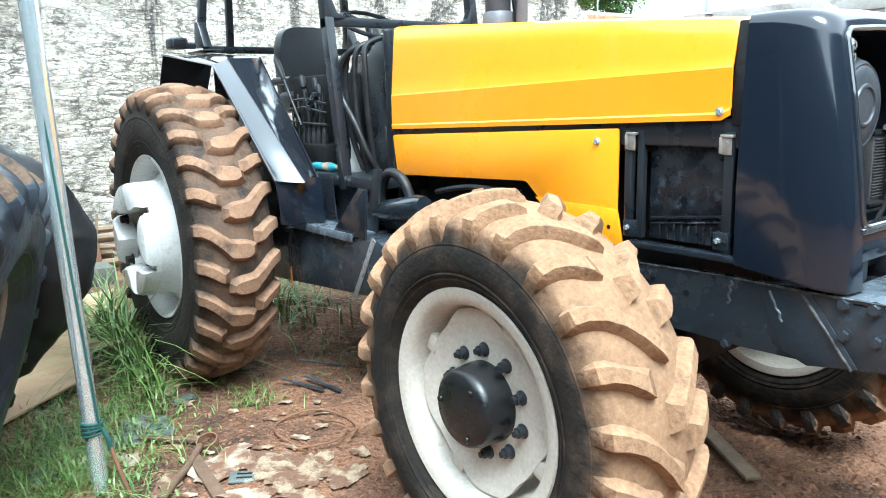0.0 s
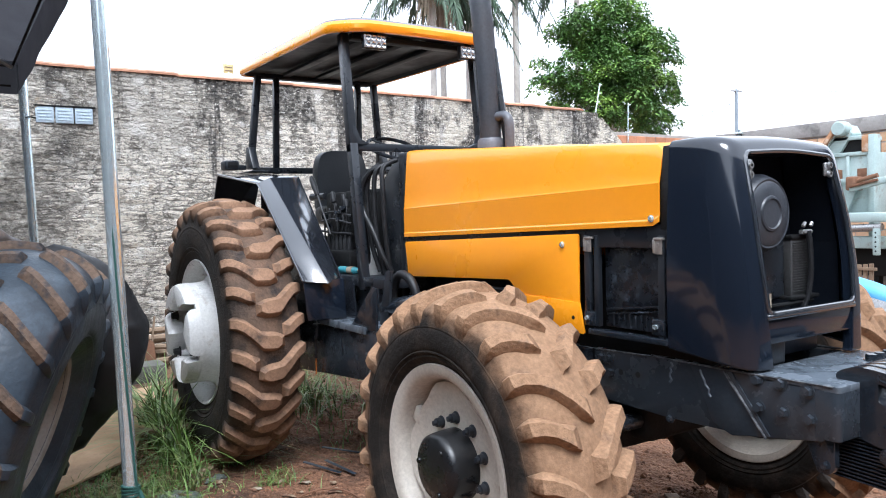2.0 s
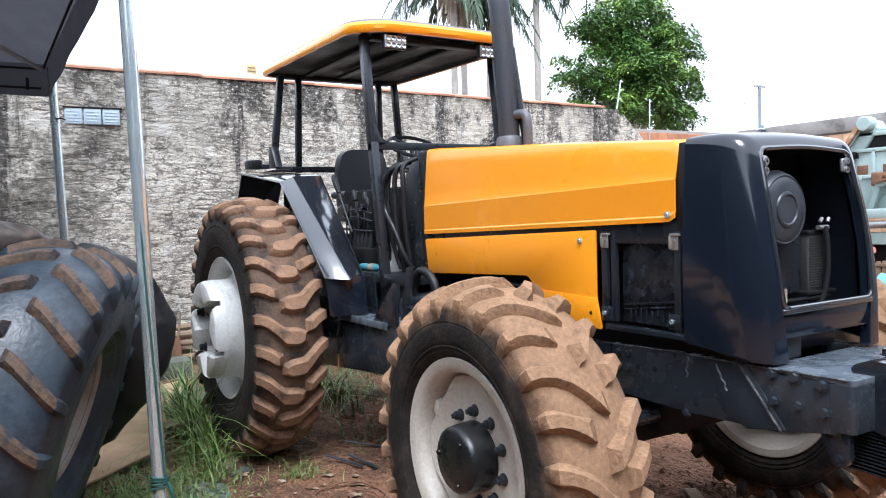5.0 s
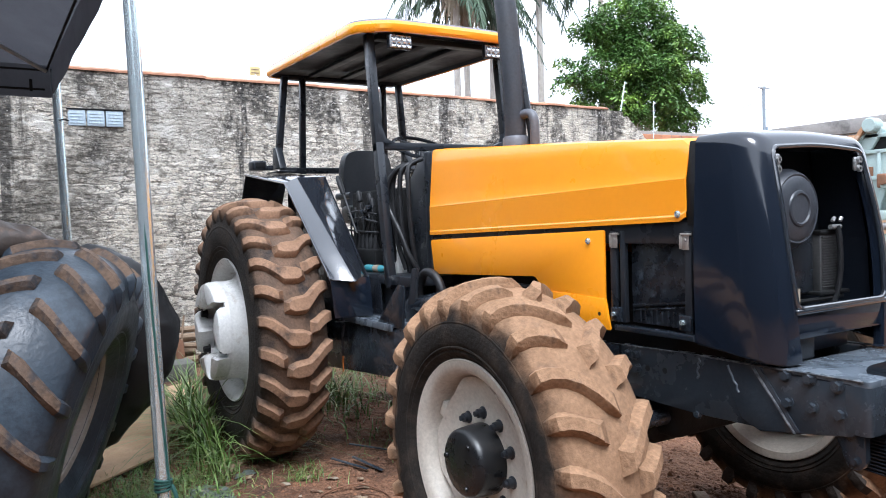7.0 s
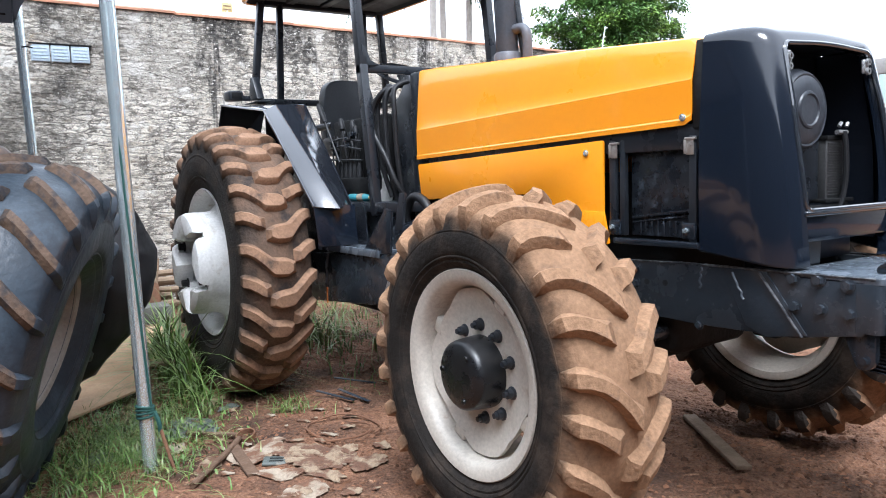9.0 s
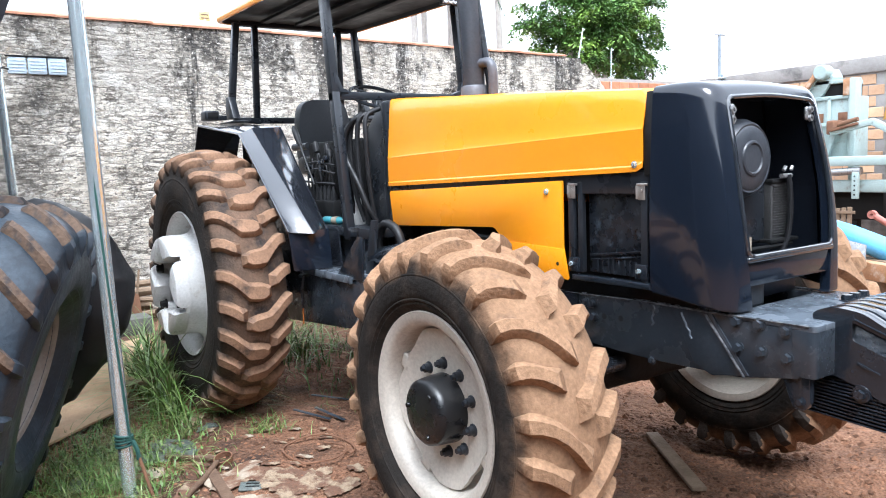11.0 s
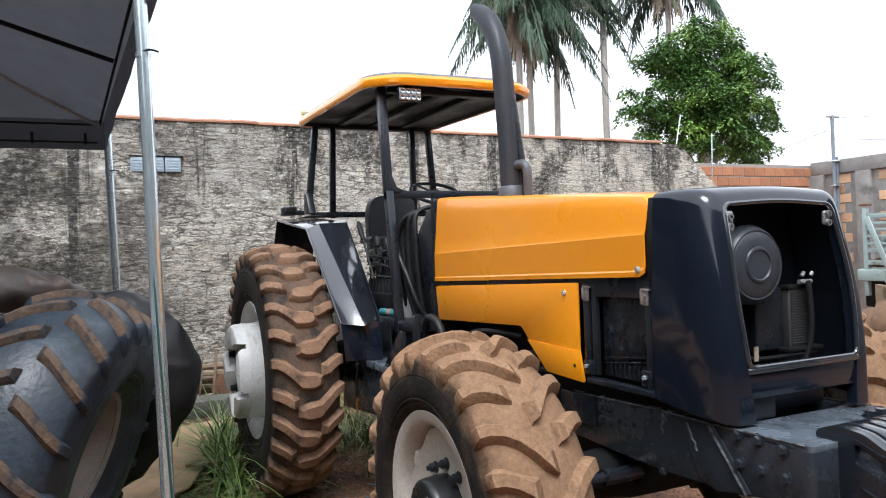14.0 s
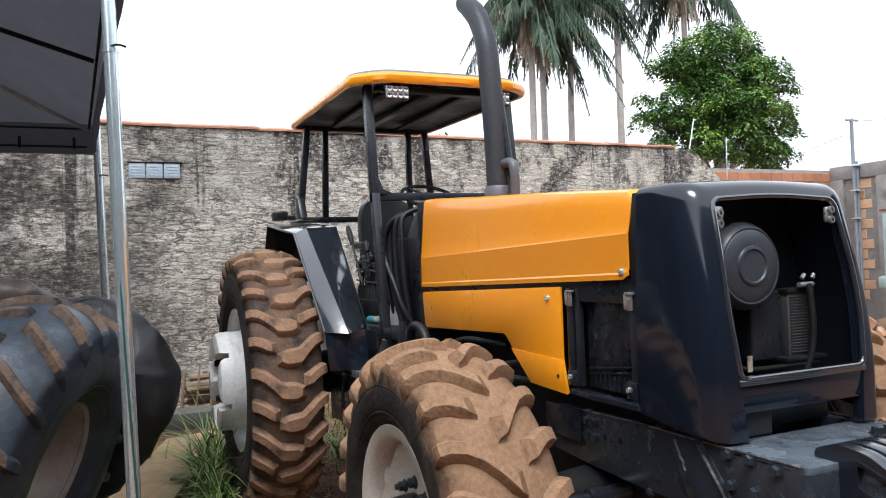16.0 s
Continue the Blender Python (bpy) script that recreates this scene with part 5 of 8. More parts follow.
            bmesh.ops.translate(t, vec=(0.0, 0.024, 0), verts=[v for v in ret["geom"] if isinstance(v, bmesh.types.BMVert)])
            join(b, t)
            add_plate(b, [(1.20, y + 0.003, 0.994), (1.395, y + 0.003, 0.929), (1.395, y + 0.022, 0.972), (1.20, y + 0.022, 1.045)], 0.002)
            add_beam(b, (1.225, y - 0.002, 0.919), (1.300, y - 0.002, 0.891), 0.006, 0.012, 0.002, 0, (0, 0, 1))
            add_box(b, 1.440, 1.488, y - 0.010, y + 0.04, 0.79, 0.925, 0.008)
            add_beam(b, (1.21, y - 0.002, 1.072), (1.40, y - 0.002, 1.000), 0.006, 0.006, 0.002)
        part("suitcase_weight", b, IRON, tractor, "cast black suitcase weight")
        y += 0.068


chassis()


def cab():
    """Platform, fenders, step, tank, seat, controls, frame and roof."""
    FY = -0.05
    for s in (-1, 1):
        oy, iy, ry = s * 0.935, s * 0.60, s * 0.965
        f = bmesh.new()
        # top, outer skirt and inclined front made of folded sheet
        add_plate(f, [(-3.62, ry, 2.050), (-2.76, oy, 1.937), (-2.80, iy, 1.985), (-3.62, iy, 2.060)][:: s and (1 if s < 0 else -1)], 0.008, 0, 0.002)
        add_plate(f, [(-3.62, iy, 2.060), (-2.80, iy, 1.985), (-2.10, iy, 1.25), (-1.93, iy, 1.25), (-1.88, iy, 0.88), (-3.62, iy, 0.88)][:: 1 if s < 0 else -1], 0.008)
        add_plate(f, [(-3.62, ry, 2.050), (-3.62, iy, 2.060), (-3.84, iy, 1.74), (-3.84, ry, 1.72)][:: 1 if s < 0 else -1], 0.008)
        fender = part("fender", f, PANEL, tractor, "black sheet-metal fender with angular top", smooth=True)
        mid_t, mid_b = (-2.745, s * 0.845, 1.975), (-1.885, s * 0.80, 1.252)
        g = bmesh.new()
        add_plate(g, [(-2.757, oy, 1.934), (-1.972, oy, 1.266), mid_b, mid_t][:: 1 if s < 0 else -1], 0.008, 0, 0.002)
        add_plate(g, [mid_t, mid_b, (-2.12, s * 0.62, 1.268), (-2.80, iy, 1.984)][:: 1 if s < 0 else -1], 0.008, 0, 0.002)
        part("fender_front", g, PANEL, fender, "sloping gloss black fender front")
        e = bmesh.new()
        add_tube(e, [(-3.62, ry, 2.047), (-2.757, oy, 1.932), (-1.972, oy, 1.264)], 0.009, 8)
        part("fender_edge", e, PANEL, fender)
        lo = bmesh.new()
        add_plate(lo, [(-1.975, oy, 1.262), (-1.99, oy + s * -0.03, 1.012), (-1.93, s * 0.66, 1.012), (-1.96, s * 0.66, 1.27)][:: 1 if s < 0 else -1], 0.010, 0, 0.002)
        part("fender_foot", lo, BLACK, fender)
        # step tray with raised gusset
        t = bmesh.new()
        add_box(t, -2.32, -1.47, min(s * 0.765, s * 0.54), max(s * 0.765, s * 0.54), 0.988, 1.004, 0.004)
        add_box(t, -2.32, -1.47, min(s * 0.768, s * 0.755), max(s * 0.768, s * 0.755), 0.965, 1.010, 0.003)
        part("step", t, SCUFF_SHEEN, tractor, "black steel step tray, worn on top")
        t = bmesh.new()
        add_plate(t, [(-2.32, s * 0.55, 1.0), (-1.60, s * 0.55, 1.0), (-1.50, s * 0.55, 1.28), (-2.32, s * 0.55, 1.28)][:: 1 if s < 0 else -1], 0.012)
        part("step_riser", t, SATIN, tractor)
        part("gusset", prism([(-1.56, 1.0), (-1.46, 1.0), (-1.40, 1.34), (-1.46, 1.34)], "y", s * 0.60, s * 0.62, 0.003), SATIN, tractor)
        part("gusset", prism([(-1.69, 0.995), (-1.36, 0.995), (-1.33, 1.25), (-1.40, 1.255)], "y", s * 0.735, s * 0.752, 0.003), IRON, tractor)
        flt = part("filter_housing", tube([(-1.60, s * 0.56, 1.085), (-1.57, s * 0.56, 1.09), (-1.12, s * 0.56, 1.165), (-1.09, s * 0.56, 1.17)], 0.06, 20, 0, [0.045, 0.062, 0.062, 0.05]), IRON, tractor, "black cylindrical filter housing")
        part("filter_clamp", tube([(-1.545, s * 0.56, 1.094), (-1.52, s * 0.56, 1.098)], 0.067, 20), SATIN, flt)
        # tank box under the step
        tk = bmesh.new()
        outline = [(-2.60, 0.925), (-1.26, 1.0), (-1.20, 0.985), (-1.24, 0.78), (-1.36, 0.69), (-2.60, 0.585)]
        add_prism(tk, outline, "y", s * 0.745, s * 0.36, 0.012)
        tank = part("tank", tk, BEAM, tractor, "black box tank under the step")
        st = beam((-1.275, s * 0.748, 1.005), (-1.50, s * 0.748, 0.65), 0.004, 0.036, 0.001, (0, 0, 1))
        part("tank_strap", st, WORN, tank)
        rs = bmesh.new()
        add_tube(rs, [(-2.20, s * 0.752, 0.94), (-2.205, s * 0.765, 0.86), (-2.21, s * 0.765, 0.72)], 0.010, 8)
        part("drain_rod", rs, SATIN, tank)
        rs = bmesh.new()
        add_tube(rs, [(-2.21, s * 0.765, 0.73), (-2.215, s * 0.765, 0.61)], 0.006, 8)
        part("drain_tube", rs, AMBER, tank)
        # rear frame posts
        post = bmesh.new()
        add_beam(post, (-3.66, FY + s * 0.62, 2.12), (-3.62, FY + s * 0.545, 2.88), 0.055, 0.05, 0.006, 0, (1, 0, 0))
        add_prism(post, [(-3.72, 2.10), (-3.52, 2.10), (-3.62, 2.28), (-3.68, 2.28)], "y", FY + s * 0.59, FY + s * 0.65, 0.004)
        part("roof_post", post, SATIN, tractor, "black square roof post")
        post = bmesh.new()
        add_beam(post, (-3.66, FY + s * 0.40, 2.06), (-3.62, FY + s * 0.385, 2.88), 0.05, 0.045, 0.006, 0, (1, 0, 0))
        part("roof_post", post, SATIN, tractor)
        # front posts, bent at the crossbar
        post = bmesh.new()
        add_beam(post, (-1.82, FY + s * 0.525, 1.20), (-1.945, FY + s * 0.525, 2.15), 0.055, 0.065, 0.006, 0, (1, 0, 0))
        add_beam(post, (-1.940, FY + s * 0.525, 2.09), (-2.03, FY + s * 0.525, 2.88), 0.055, 0.065, 0.006, 0, (1, 0, 0))
        add_prism(post, [(FY + s * 0.53, 2.28), (FY + s * 0.50, 2.25), (FY + s * 0.47, 2.18), (FY + s * 0.40, 2.15), (FY + s * 0.53, 2.11)], "x", -1.97, -1.92, 0.003)
        part("roof_post", post, SATIN, tractor, "black front roof post with gusset")
        # clearance lamp on the fender
        lm = bmesh.new()
        add_box(lm, -3.72, -3.58, FY + s * 0.80 - 0.06, FY + s * 0.80 + 0.06, 2.085, 2.165, 0.018, 3)
        add_box(lm, -3.66, -3.62, FY + s * 0.70 - 0.06, FY + s * 0.70 + 0.03, 2.09, 2.13, 0.006)
        lamp = part("tail_lamp", lm, SATIN, tractor, "small black tail lamp")
        ln = box(-3.578, -3.572, FY + s * 0.80 - 0.04, FY + s * 0.80 + 0.04, 2.10, 2.15, 0.002)
        part("lens", ln, DARK, lamp)
        part("post_foot", box(-3.76, -3.40, FY + s * 0.62 - 0.07, FY + s * 0.62 + 0.05, 2.062, 2.074, 0.003), SATIN, tractor)
    part("platform", box(-3.5, -1.5, -0.60, 0.60, 1.22, 1.28, 0.006), SATIN, tractor, "black operator platform")
    part("crossbar", beam((-1.945, FY - 0.53, 2.13), (-1.945, FY + 0.53, 2.13), 0.05, 0.05, 0.005), SATIN, tractor)
    part("crossbar", beam((-3.66, FY - 0.60, 2.09), (-3.66, FY + 0.60, 2.09), 0.05, 0.05, 0.005), SATIN, tractor)
    # roof: rounded pan with yellow rim, dark underside and ribs
    out = rounded([(-3.86, -0.70), (-1.98, -0.72), (-1.82, -0.52), (-1.80, 0.0), (-1.82, 0.44), (-1.98, 0.64), (-3.86, 0.62)], [0.12, 0.10, 0.10, 0.3, 0.10, 0.10, 0.12], 5)
    c = Vector((-2.86, -0.04))

    def ring(bm, z, inset):
        return [bm.verts.new((*(Vector(p) - (Vector(p) - c).normalized() * inset), z + 0.035 * max(0.0, (-2.0 - p[0]) / 1.86))) for p in out]

    def stack(levels, cap_lo, cap_hi):
        bm = bmesh.new()
        rr = [ring(bm, z, i) for z, i in levels]
        k = len(out)
        for a, b in zip(rr, rr[1:]):
            for j in range(k):
                bm.faces.new((a[j], a[(j + 1) % k], b[(j + 1) % k], b[j]))
        if cap_lo:
            bm.faces.new(rr[0])
        if cap_hi:
            bm.faces.new(rr[-1])
        return bm

    roof = part("roof", stack([(2.885, 0.055), (2.868, 0.04), (2.868, 0.012), (2.885, 0.0), (2.915, 0.0), (2.940, 0.02), (2.946, 0.045)], False, False), YELLOW, tractor, "canopy roof with yellow-orange rim")
    part("roof_top", stack([(2.944, 0.035), (2.962, 0.06), (2.985, 0.14), (2.998, 0.30)], False, True), mat("grey_roof_skin", (0.12, 0.125, 0.14), 0.5, other=(0.09, 0.095, 0.105), scale=4), roof)
    under = stack([(2.872, 0.05), (2.90, 0.08), (2.91, 0.16)], False, True)
    part("roof_lining", under, ROOF_BLACK, roof)
    for q in [(-3.6, -2.1, y - 0.035, y + 0.035, 2.885, 2.912) for y in (-0.35, -0.05, 0.25)] + [(-2.12, -2.04, -0.5, 0.42, 2.862, 2.90), (-3.68, -3.60, -0.56, 0.46, 2.862, 2.90)]:
        part("roof_rib", box(*q, 0.006), ROOF_BLACK, roof)
    for y in (-0.42, 0.34):
        l = bmesh.new()
        add_box(l, -1.905, -1.87, y - 0.085, y + 0.085, 2.765, 2.858, 0.006)
        led = part("work_light", l, SATIN, tractor, "rectangular LED work light")
        p = box(-1.872, -1.862, y - 0.080, y + 0.080, 2.770, 2.853, 0.004)
        part("lens", p, LENS, led, "clear lens with eight round LEDs")
        for i in range(4):
            for j in range(2):
                r = lathe([(0.0, 0.004), (0.010, 0.003), (0.0165, 0.006), (0.0185, 0.0)], 14, m=Matrix.Translation((-1.861, y - 0.058 + i * 0.0387, 2.790 + j * 0.042)) @ Matrix.Rotation(radians(-90), 4, "Z"))
                part("led", r, mat("led_reflector", (0.75, 0.76, 0.78), 0.15, 0.9) if (i, j, y) == (0, 0, -0.42) else bpy.data.materials["led_reflector"], led)
        part("light_bracket", box(-1.90, -1.89, y - 0.03, y + 0.03, 2.855, 2.88, 0.002), SATIN, led)
    # seat
    s = bmesh.new()
    prof = rounded([(-0.22, -0.03), (-0.235, 0.32), (-0.185, 0.465), (0.17, 0.465), (0.22, 0.32), (0.21, -0.03)], [0.04, 0.1, 0.12, 0.12, 0.1, 0.04], 5)
    add_prism(s, [(y - 0.05, z + 1.76) for y, z in prof], "x", -3.28, -3.17, 0.03)
    part("seat_back", s, VINYL, tractor, "dark grey vinyl seat back")
    part("seat_cushion", box(-3.22, -2.68, -0.31, 0.19, 1.62, 1.77, 0.05, 4), VINYL, tractor, "dark grey vinyl seat cushion")
    part("seat_base", box(-3.15, -2.80, -0.20, 0.10, 1.28, 1.65, 0.02), SATIN, tractor)
    ar = bmesh.new()
    add_tube(ar, [(-3.12, -0.36, 1.84), (-2.86, -0.36, 1.84)], 0.028, 10)
    part("armrest", ar, VINYL, tractor)
    # steering wheel on its column
    sw = bmesh.new()
    mm = Matrix.Translation((-2.40, 0.0, 2.175)) @ Matrix.Rotation(radians(28), 4, "Y") @ Matrix.Rotation(radians(90), 4, "X")
    add_lathe(sw, [(0.20 + 0.014 * math.cos(a), 0.014 * math.sin(a)) for a in np.linspace(0, 2 * math.pi, 9)[:-1]], 40, 0, True, mm)
    for k in range(3):
        a = 2 * math.pi * k / 3 + 0.5
        add_tube(sw, [mm @ Vector((0, 0, 0)), mm @ Vector((0.2 * math.cos(a), 0, 0.2 * math.sin(a)))], 0.010, 8)
    add_lathe(sw, [(0.0, 0.02), (0.04, 0.018), (0.045, -0.02), (0.0, -0.03)], 20, 0, False, mm)
    part("steering_wheel", sw, SATIN, tractor, "black three-spoke steering wheel")
    part("steering_column", tube([(-2.39, 0.0, 2.16), (-2.05, 0.0, 1.5)], 0.045, 12), SATIN, tractor)
    ds = bmesh.new()
    add_prism(ds, [(-1.66, 1.28), (-1.66, 2.05), (-1.82, 2.04), (-2.02, 1.86), (-1.95, 1.28)], "y", -0.34, 0.30, 0.02)
    part("dashboard", ds, SATIN, tractor, "black dashboard console")
    part("instrument", plate([(-1.835, -0.30, 2.03), (-1.835, -0.18, 2.03), (-1.98, -0.18, 1.90), (-1.98, -0.30, 1.90)], 0.006), WORN, tractor)
    # levers beside the seat
    for i, (x, y, z, dx) in enumerate(((-2.73, -0.53, 1.98, 0.31), (-2.52, -0.46, 1.86, 0.10), (-2.42, -0.42, 1.84, 0.08), (-2.34, -0.44, 1.80, 0.06), (-2.60, -0.40, 1.78, 0.05))):
        foot = Vector((x + dx, y, 1.55 if i == 0 else 1.48))
        tip = Vector((x, y, z))
        lev = part("lever", tube([foot, tip], 0.009, 8), HOSE, tractor, "control lever with black grip")
        part("grip", tube([tip.lerp(foot, 0.32 if i == 0 else 0.22), tip.lerp(foot, 0.2), tip.lerp(foot, 0.05), tip], 0.018, 12, 0, [0.015, 0.022, 0.021, 0.012]), HOSE, lev)
    part("side_console", box(-2.84, -2.02, -0.37, -0.28, 1.28, 1.86, 0.02), DARK, tractor, "dark side console behind the levers")
    cv = part("control_valve", box(-2.66, -2.14, -0.53, -0.37, 1.28, 1.44, 0.02), DARK, tractor, "dark control valve with linkages")
    rng = random.Random(4)
    for i in range(7):
        x = -2.60 + 0.068 * i
        part("spool", tube([(x, -0.49, 1.42), (x, -0.49, 1.50), (x, -0.49, 1.54)], 0.02, 10, 0, [0.024, 0.022, 0.012]), HOSE, cv)
        part("link_rod", tube([(x, -0.49, 1.53), (x + rng.uniform(-0.05, 0.05), -0.48, 1.62), (x + rng.uniform(-0.09, 0.06), -0.45, 1.74)], 0.007, 6), HOSE if i % 3 else DARK, cv)
    for z in (1.575, 1.645, 1.70):
        part("link_rod", tube([(-2.62, -0.505, z), (-2.40, -0.515, z + rng.uniform(-0.02, 0.02)), (-2.14, -0.50, z - 0.02)], 0.008, 6), HOSE, cv)
    for i in range(6):
        x, z = rng.uniform(-2.6, -2.2), rng.uniform(1.55, 1.76)
        part("clevis", box(x - 0.018, x + 0.018, -0.525, -0.485, z - 0.016, z + 0.016, 0.004), IRON, cv)
    # hydraulic hoses draped from the dash
    hoses = [[(-1.74, -0.40, 2.00), (-1.78, -0.46, 1.93), (-1.80, -0.47, 1.75), (-1.76, -0.47, 1.50), (-1.70, -0.44, 1.30)],
             [(-1.70, -0.38, 1.99), (-1.74, -0.46, 1.96), (-1.80, -0.50, 1.86), (-1.79, -0.51, 1.72), (-1.66, -0.50, 1.55), (-1.60, -0.47, 1.40), (-1.58, -0.42, 1.30)],
             [(-1.66, -0.36, 2.0), (-1.69, -0.45, 1.96), (-1.70, -0.47, 1.80), (-1.69, -0.46, 1.50), (-1.68, -0.42, 1.28)],
             [(-1.62, -0.34, 2.02), (-1.62, -0.44, 1.97), (-1.60, -0.46, 1.82), (-1.60, -0.45, 1.55), (-1.60, -0.42, 1.30)],
             [(-1.84, -0.38, 1.97), (-1.86, -0.46, 1.90), (-1.85, -0.48, 1.7), (-1.84, -0.45, 1.4), (-1.84, -0.42, 1.28)]]
    for h in hoses:
        part("hydraulic_hose", tube([(q[0] - 0.10, q[1] - 0.03, q[2] + 0.01) for q in h], 0.0165, 10, 5), HOSE, tractor, "black rubber hydraulic hose")
    # looped suction pipe and black cylinder below the step edge
    part("suction_hose", tube([(-1.52, -0.52, 1.05), (-1.53, -0.53, 1.20), (-1.45, -0.53, 1.31), (-1.33, -0.52, 1.28), (-1.27, -0.50, 1.14), (-1.27, -0.45, 1.0)], 0.027, 12, 5), HOSE, tractor, "thick black suction hose")
    part("filter_canister", tube([(-1.50, -0.50, 1.06), (-1.10, -0.50, 1.08)], 0.062, 18), SATIN, tractor, "black oil filter canister")
    for k, (a, b) in enumerate((((-1.3, -0.42, 1.16), (-0.4, -0.36, 1.20)), ((-1.3, -0.44, 1.10), (-0.3, -0.38, 1.12)), ((-1.2, -0.40, 1.22), (-0.6, -0.36, 1.26)))):
        part("fuel_line", tube([a, ((a[0] + b[0]) / 2, a[1] - 0.03, a[2] - 0.03 + 0.04 * k), b], 0.014, 8, 4), HOSE, tractor)
    # exhaust with its bent tip and side pipe
    ex = bmesh.new()
    add_tube(ex, [(-0.93, -0.20, 1.99), (-0.945, -0.20, 2.35), (-0.985, -0.20, 2.75), (-1.02, -0.20, 2.93), (-1.10, -0.20, 3.08), (-1.22, -0.20, 3.19), (-1.25, -0.20, 3.21)], 0.062, 20, False, 0, 5)
    for v in ex.verts:
        if v.co.z > 3.12:
            v.co.x += (3.20 - v.co.z) * 0.35 * (v.co.z - 3.12) / 0.09
    add_lathe(ex, [(0.072, 0.0), (0.078, 0.02), (0.072, 0.10), (0.064, 0.11)], 20, 0, False, Matrix.Translation((-0.93, -0.20, 1.98)) @ Matrix.Rotation(radians(90), 4, "X"))
    bmesh.ops.solidify(ex, geom=ex.faces[:], thickness=0.004)
    part("exhaust_stay", tube([(-0.84, -0.14, 1.96), (-0.93, -0.17, 2.60)], 0.02, 10), SATIN, tractor)
    part("exhaust_pipe", ex, EXHAUST, tractor, "tall grey exhaust stack with bent tip")
    part("breather_pipe", tube([(-0.80, -0.17, 1.99), (-0.80, -0.17, 2.16), (-0.83, -0.175, 2.21), (-0.89, -0.19, 2.21)], 0.027, 12, 4), EXHAUST, tractor, "short bent breather pipe")


cab()


# ---- things near the machine ----
def loose_wheel():
    """Big old tyre on a rusty rim that leans beside the tent post."""
    axis = Vector((0.329, 0.893, -0.308)).normalized()
    u = axis.cross(Vector((0, 0, 1))).normalized()
    m = Matrix((u, axis, u.cross(axis))).transposed().to_4x4()
    m.translation = Vector((-1.60, -2.435, 0.70)) - axis * 0.24
    t = thing("loose_wheel", "old worn farm wheel on a rusty rim, leaning by tent post", "wheel", m)
    add_tyre("tyre", "worn blue-grey tyre, lugs capped with brown dirt", t, 0.84, 0.60, 0.33, 20, 0.036, 0.046, -0.16, [OLD_RUBBER, OLD_RUBBER, OLD_LUG, OLD_RUBBER], 0.42, seed=21, style="old", edge=0.84, crown=0.075)
    r = lathe([(q - 0.11, y * 0.91) for q, y in ((0.452, 0.238), (0.455, 0.232), (0.44, 0.222), (0.43, 0.19), (0.40, 0.14), (0.385, 0.05), (0.385, -0.1), (0.43, -0.2), (0.452, -0.25), (0.44, -0.25), (0.42, -0.19), (0.375, -0.1), (0.375, 0.05), (0.39, 0.14), (0.42, 0.185), (0.432, 0.225))], 60, True)
    part("rim", r, DARK_RUST, t, "dark rusty rim")
    b = bmesh.new()
    hex_bolt(b, (0.26, 0.16, -0.19), (-0.8, 0.2, 0.56), 0.012, 0.012)
    part("valve", b, RUST, t)


loose_wheel()


def folded_rubber(name, label, pts, radii, squash, mtl):
    """A slumped rubber form: a tube of varying width, flattened and creased."""
    bm = tube(pts, 0.2, squash, 9, radii)
    for v in bm.verts:
        n = noise.noise_vector(v.co * 5.0) * 0.035 + noise.noise_vector(v.co * 12) * 0.018 + Vector((0, 0, 1)) * (0.03 * abs(noise.noise(v.co * 7)) - 0.008)
        v.co += n
    ob = part(name, bm, mtl, None, "", angle=40)
    return tagged(ob, label, "inner tube")


folded_rubber("inner_tube", "slack black inner tube folded beside the old wheel", [(-2.72, -2.38, 0.25), (-2.60, -2.16, 0.52), (-2.52, -2.00, 0.84), (-2.54, -1.98, 1.10), (-2.58, -2.14, 1.36), (-2.62, -2.4, 1.47), (-2.6, -2.8, 1.48)], [0.10, 0.15, 0.19, 0.18, 0.12, 0.08, 0.07], 26, HOSE)
folded_rubber("inner_tube", "dusty deflated inner tube draped over the old tyre", [(-2.2, -3.7, 1.42), (-2.15, -3.25, 1.55), (-2.10, -2.95, 1.60), (-2.10, -2.72, 1.59), (-2.12, -2.55, 1.53), (-2.16, -2.42, 1.43), (-2.26, -2.32, 1.30)], [0.14, 0.14, 0.13, 0.115, 0.10, 0.075, 0.05], 30, DUSTY_RUBBER)


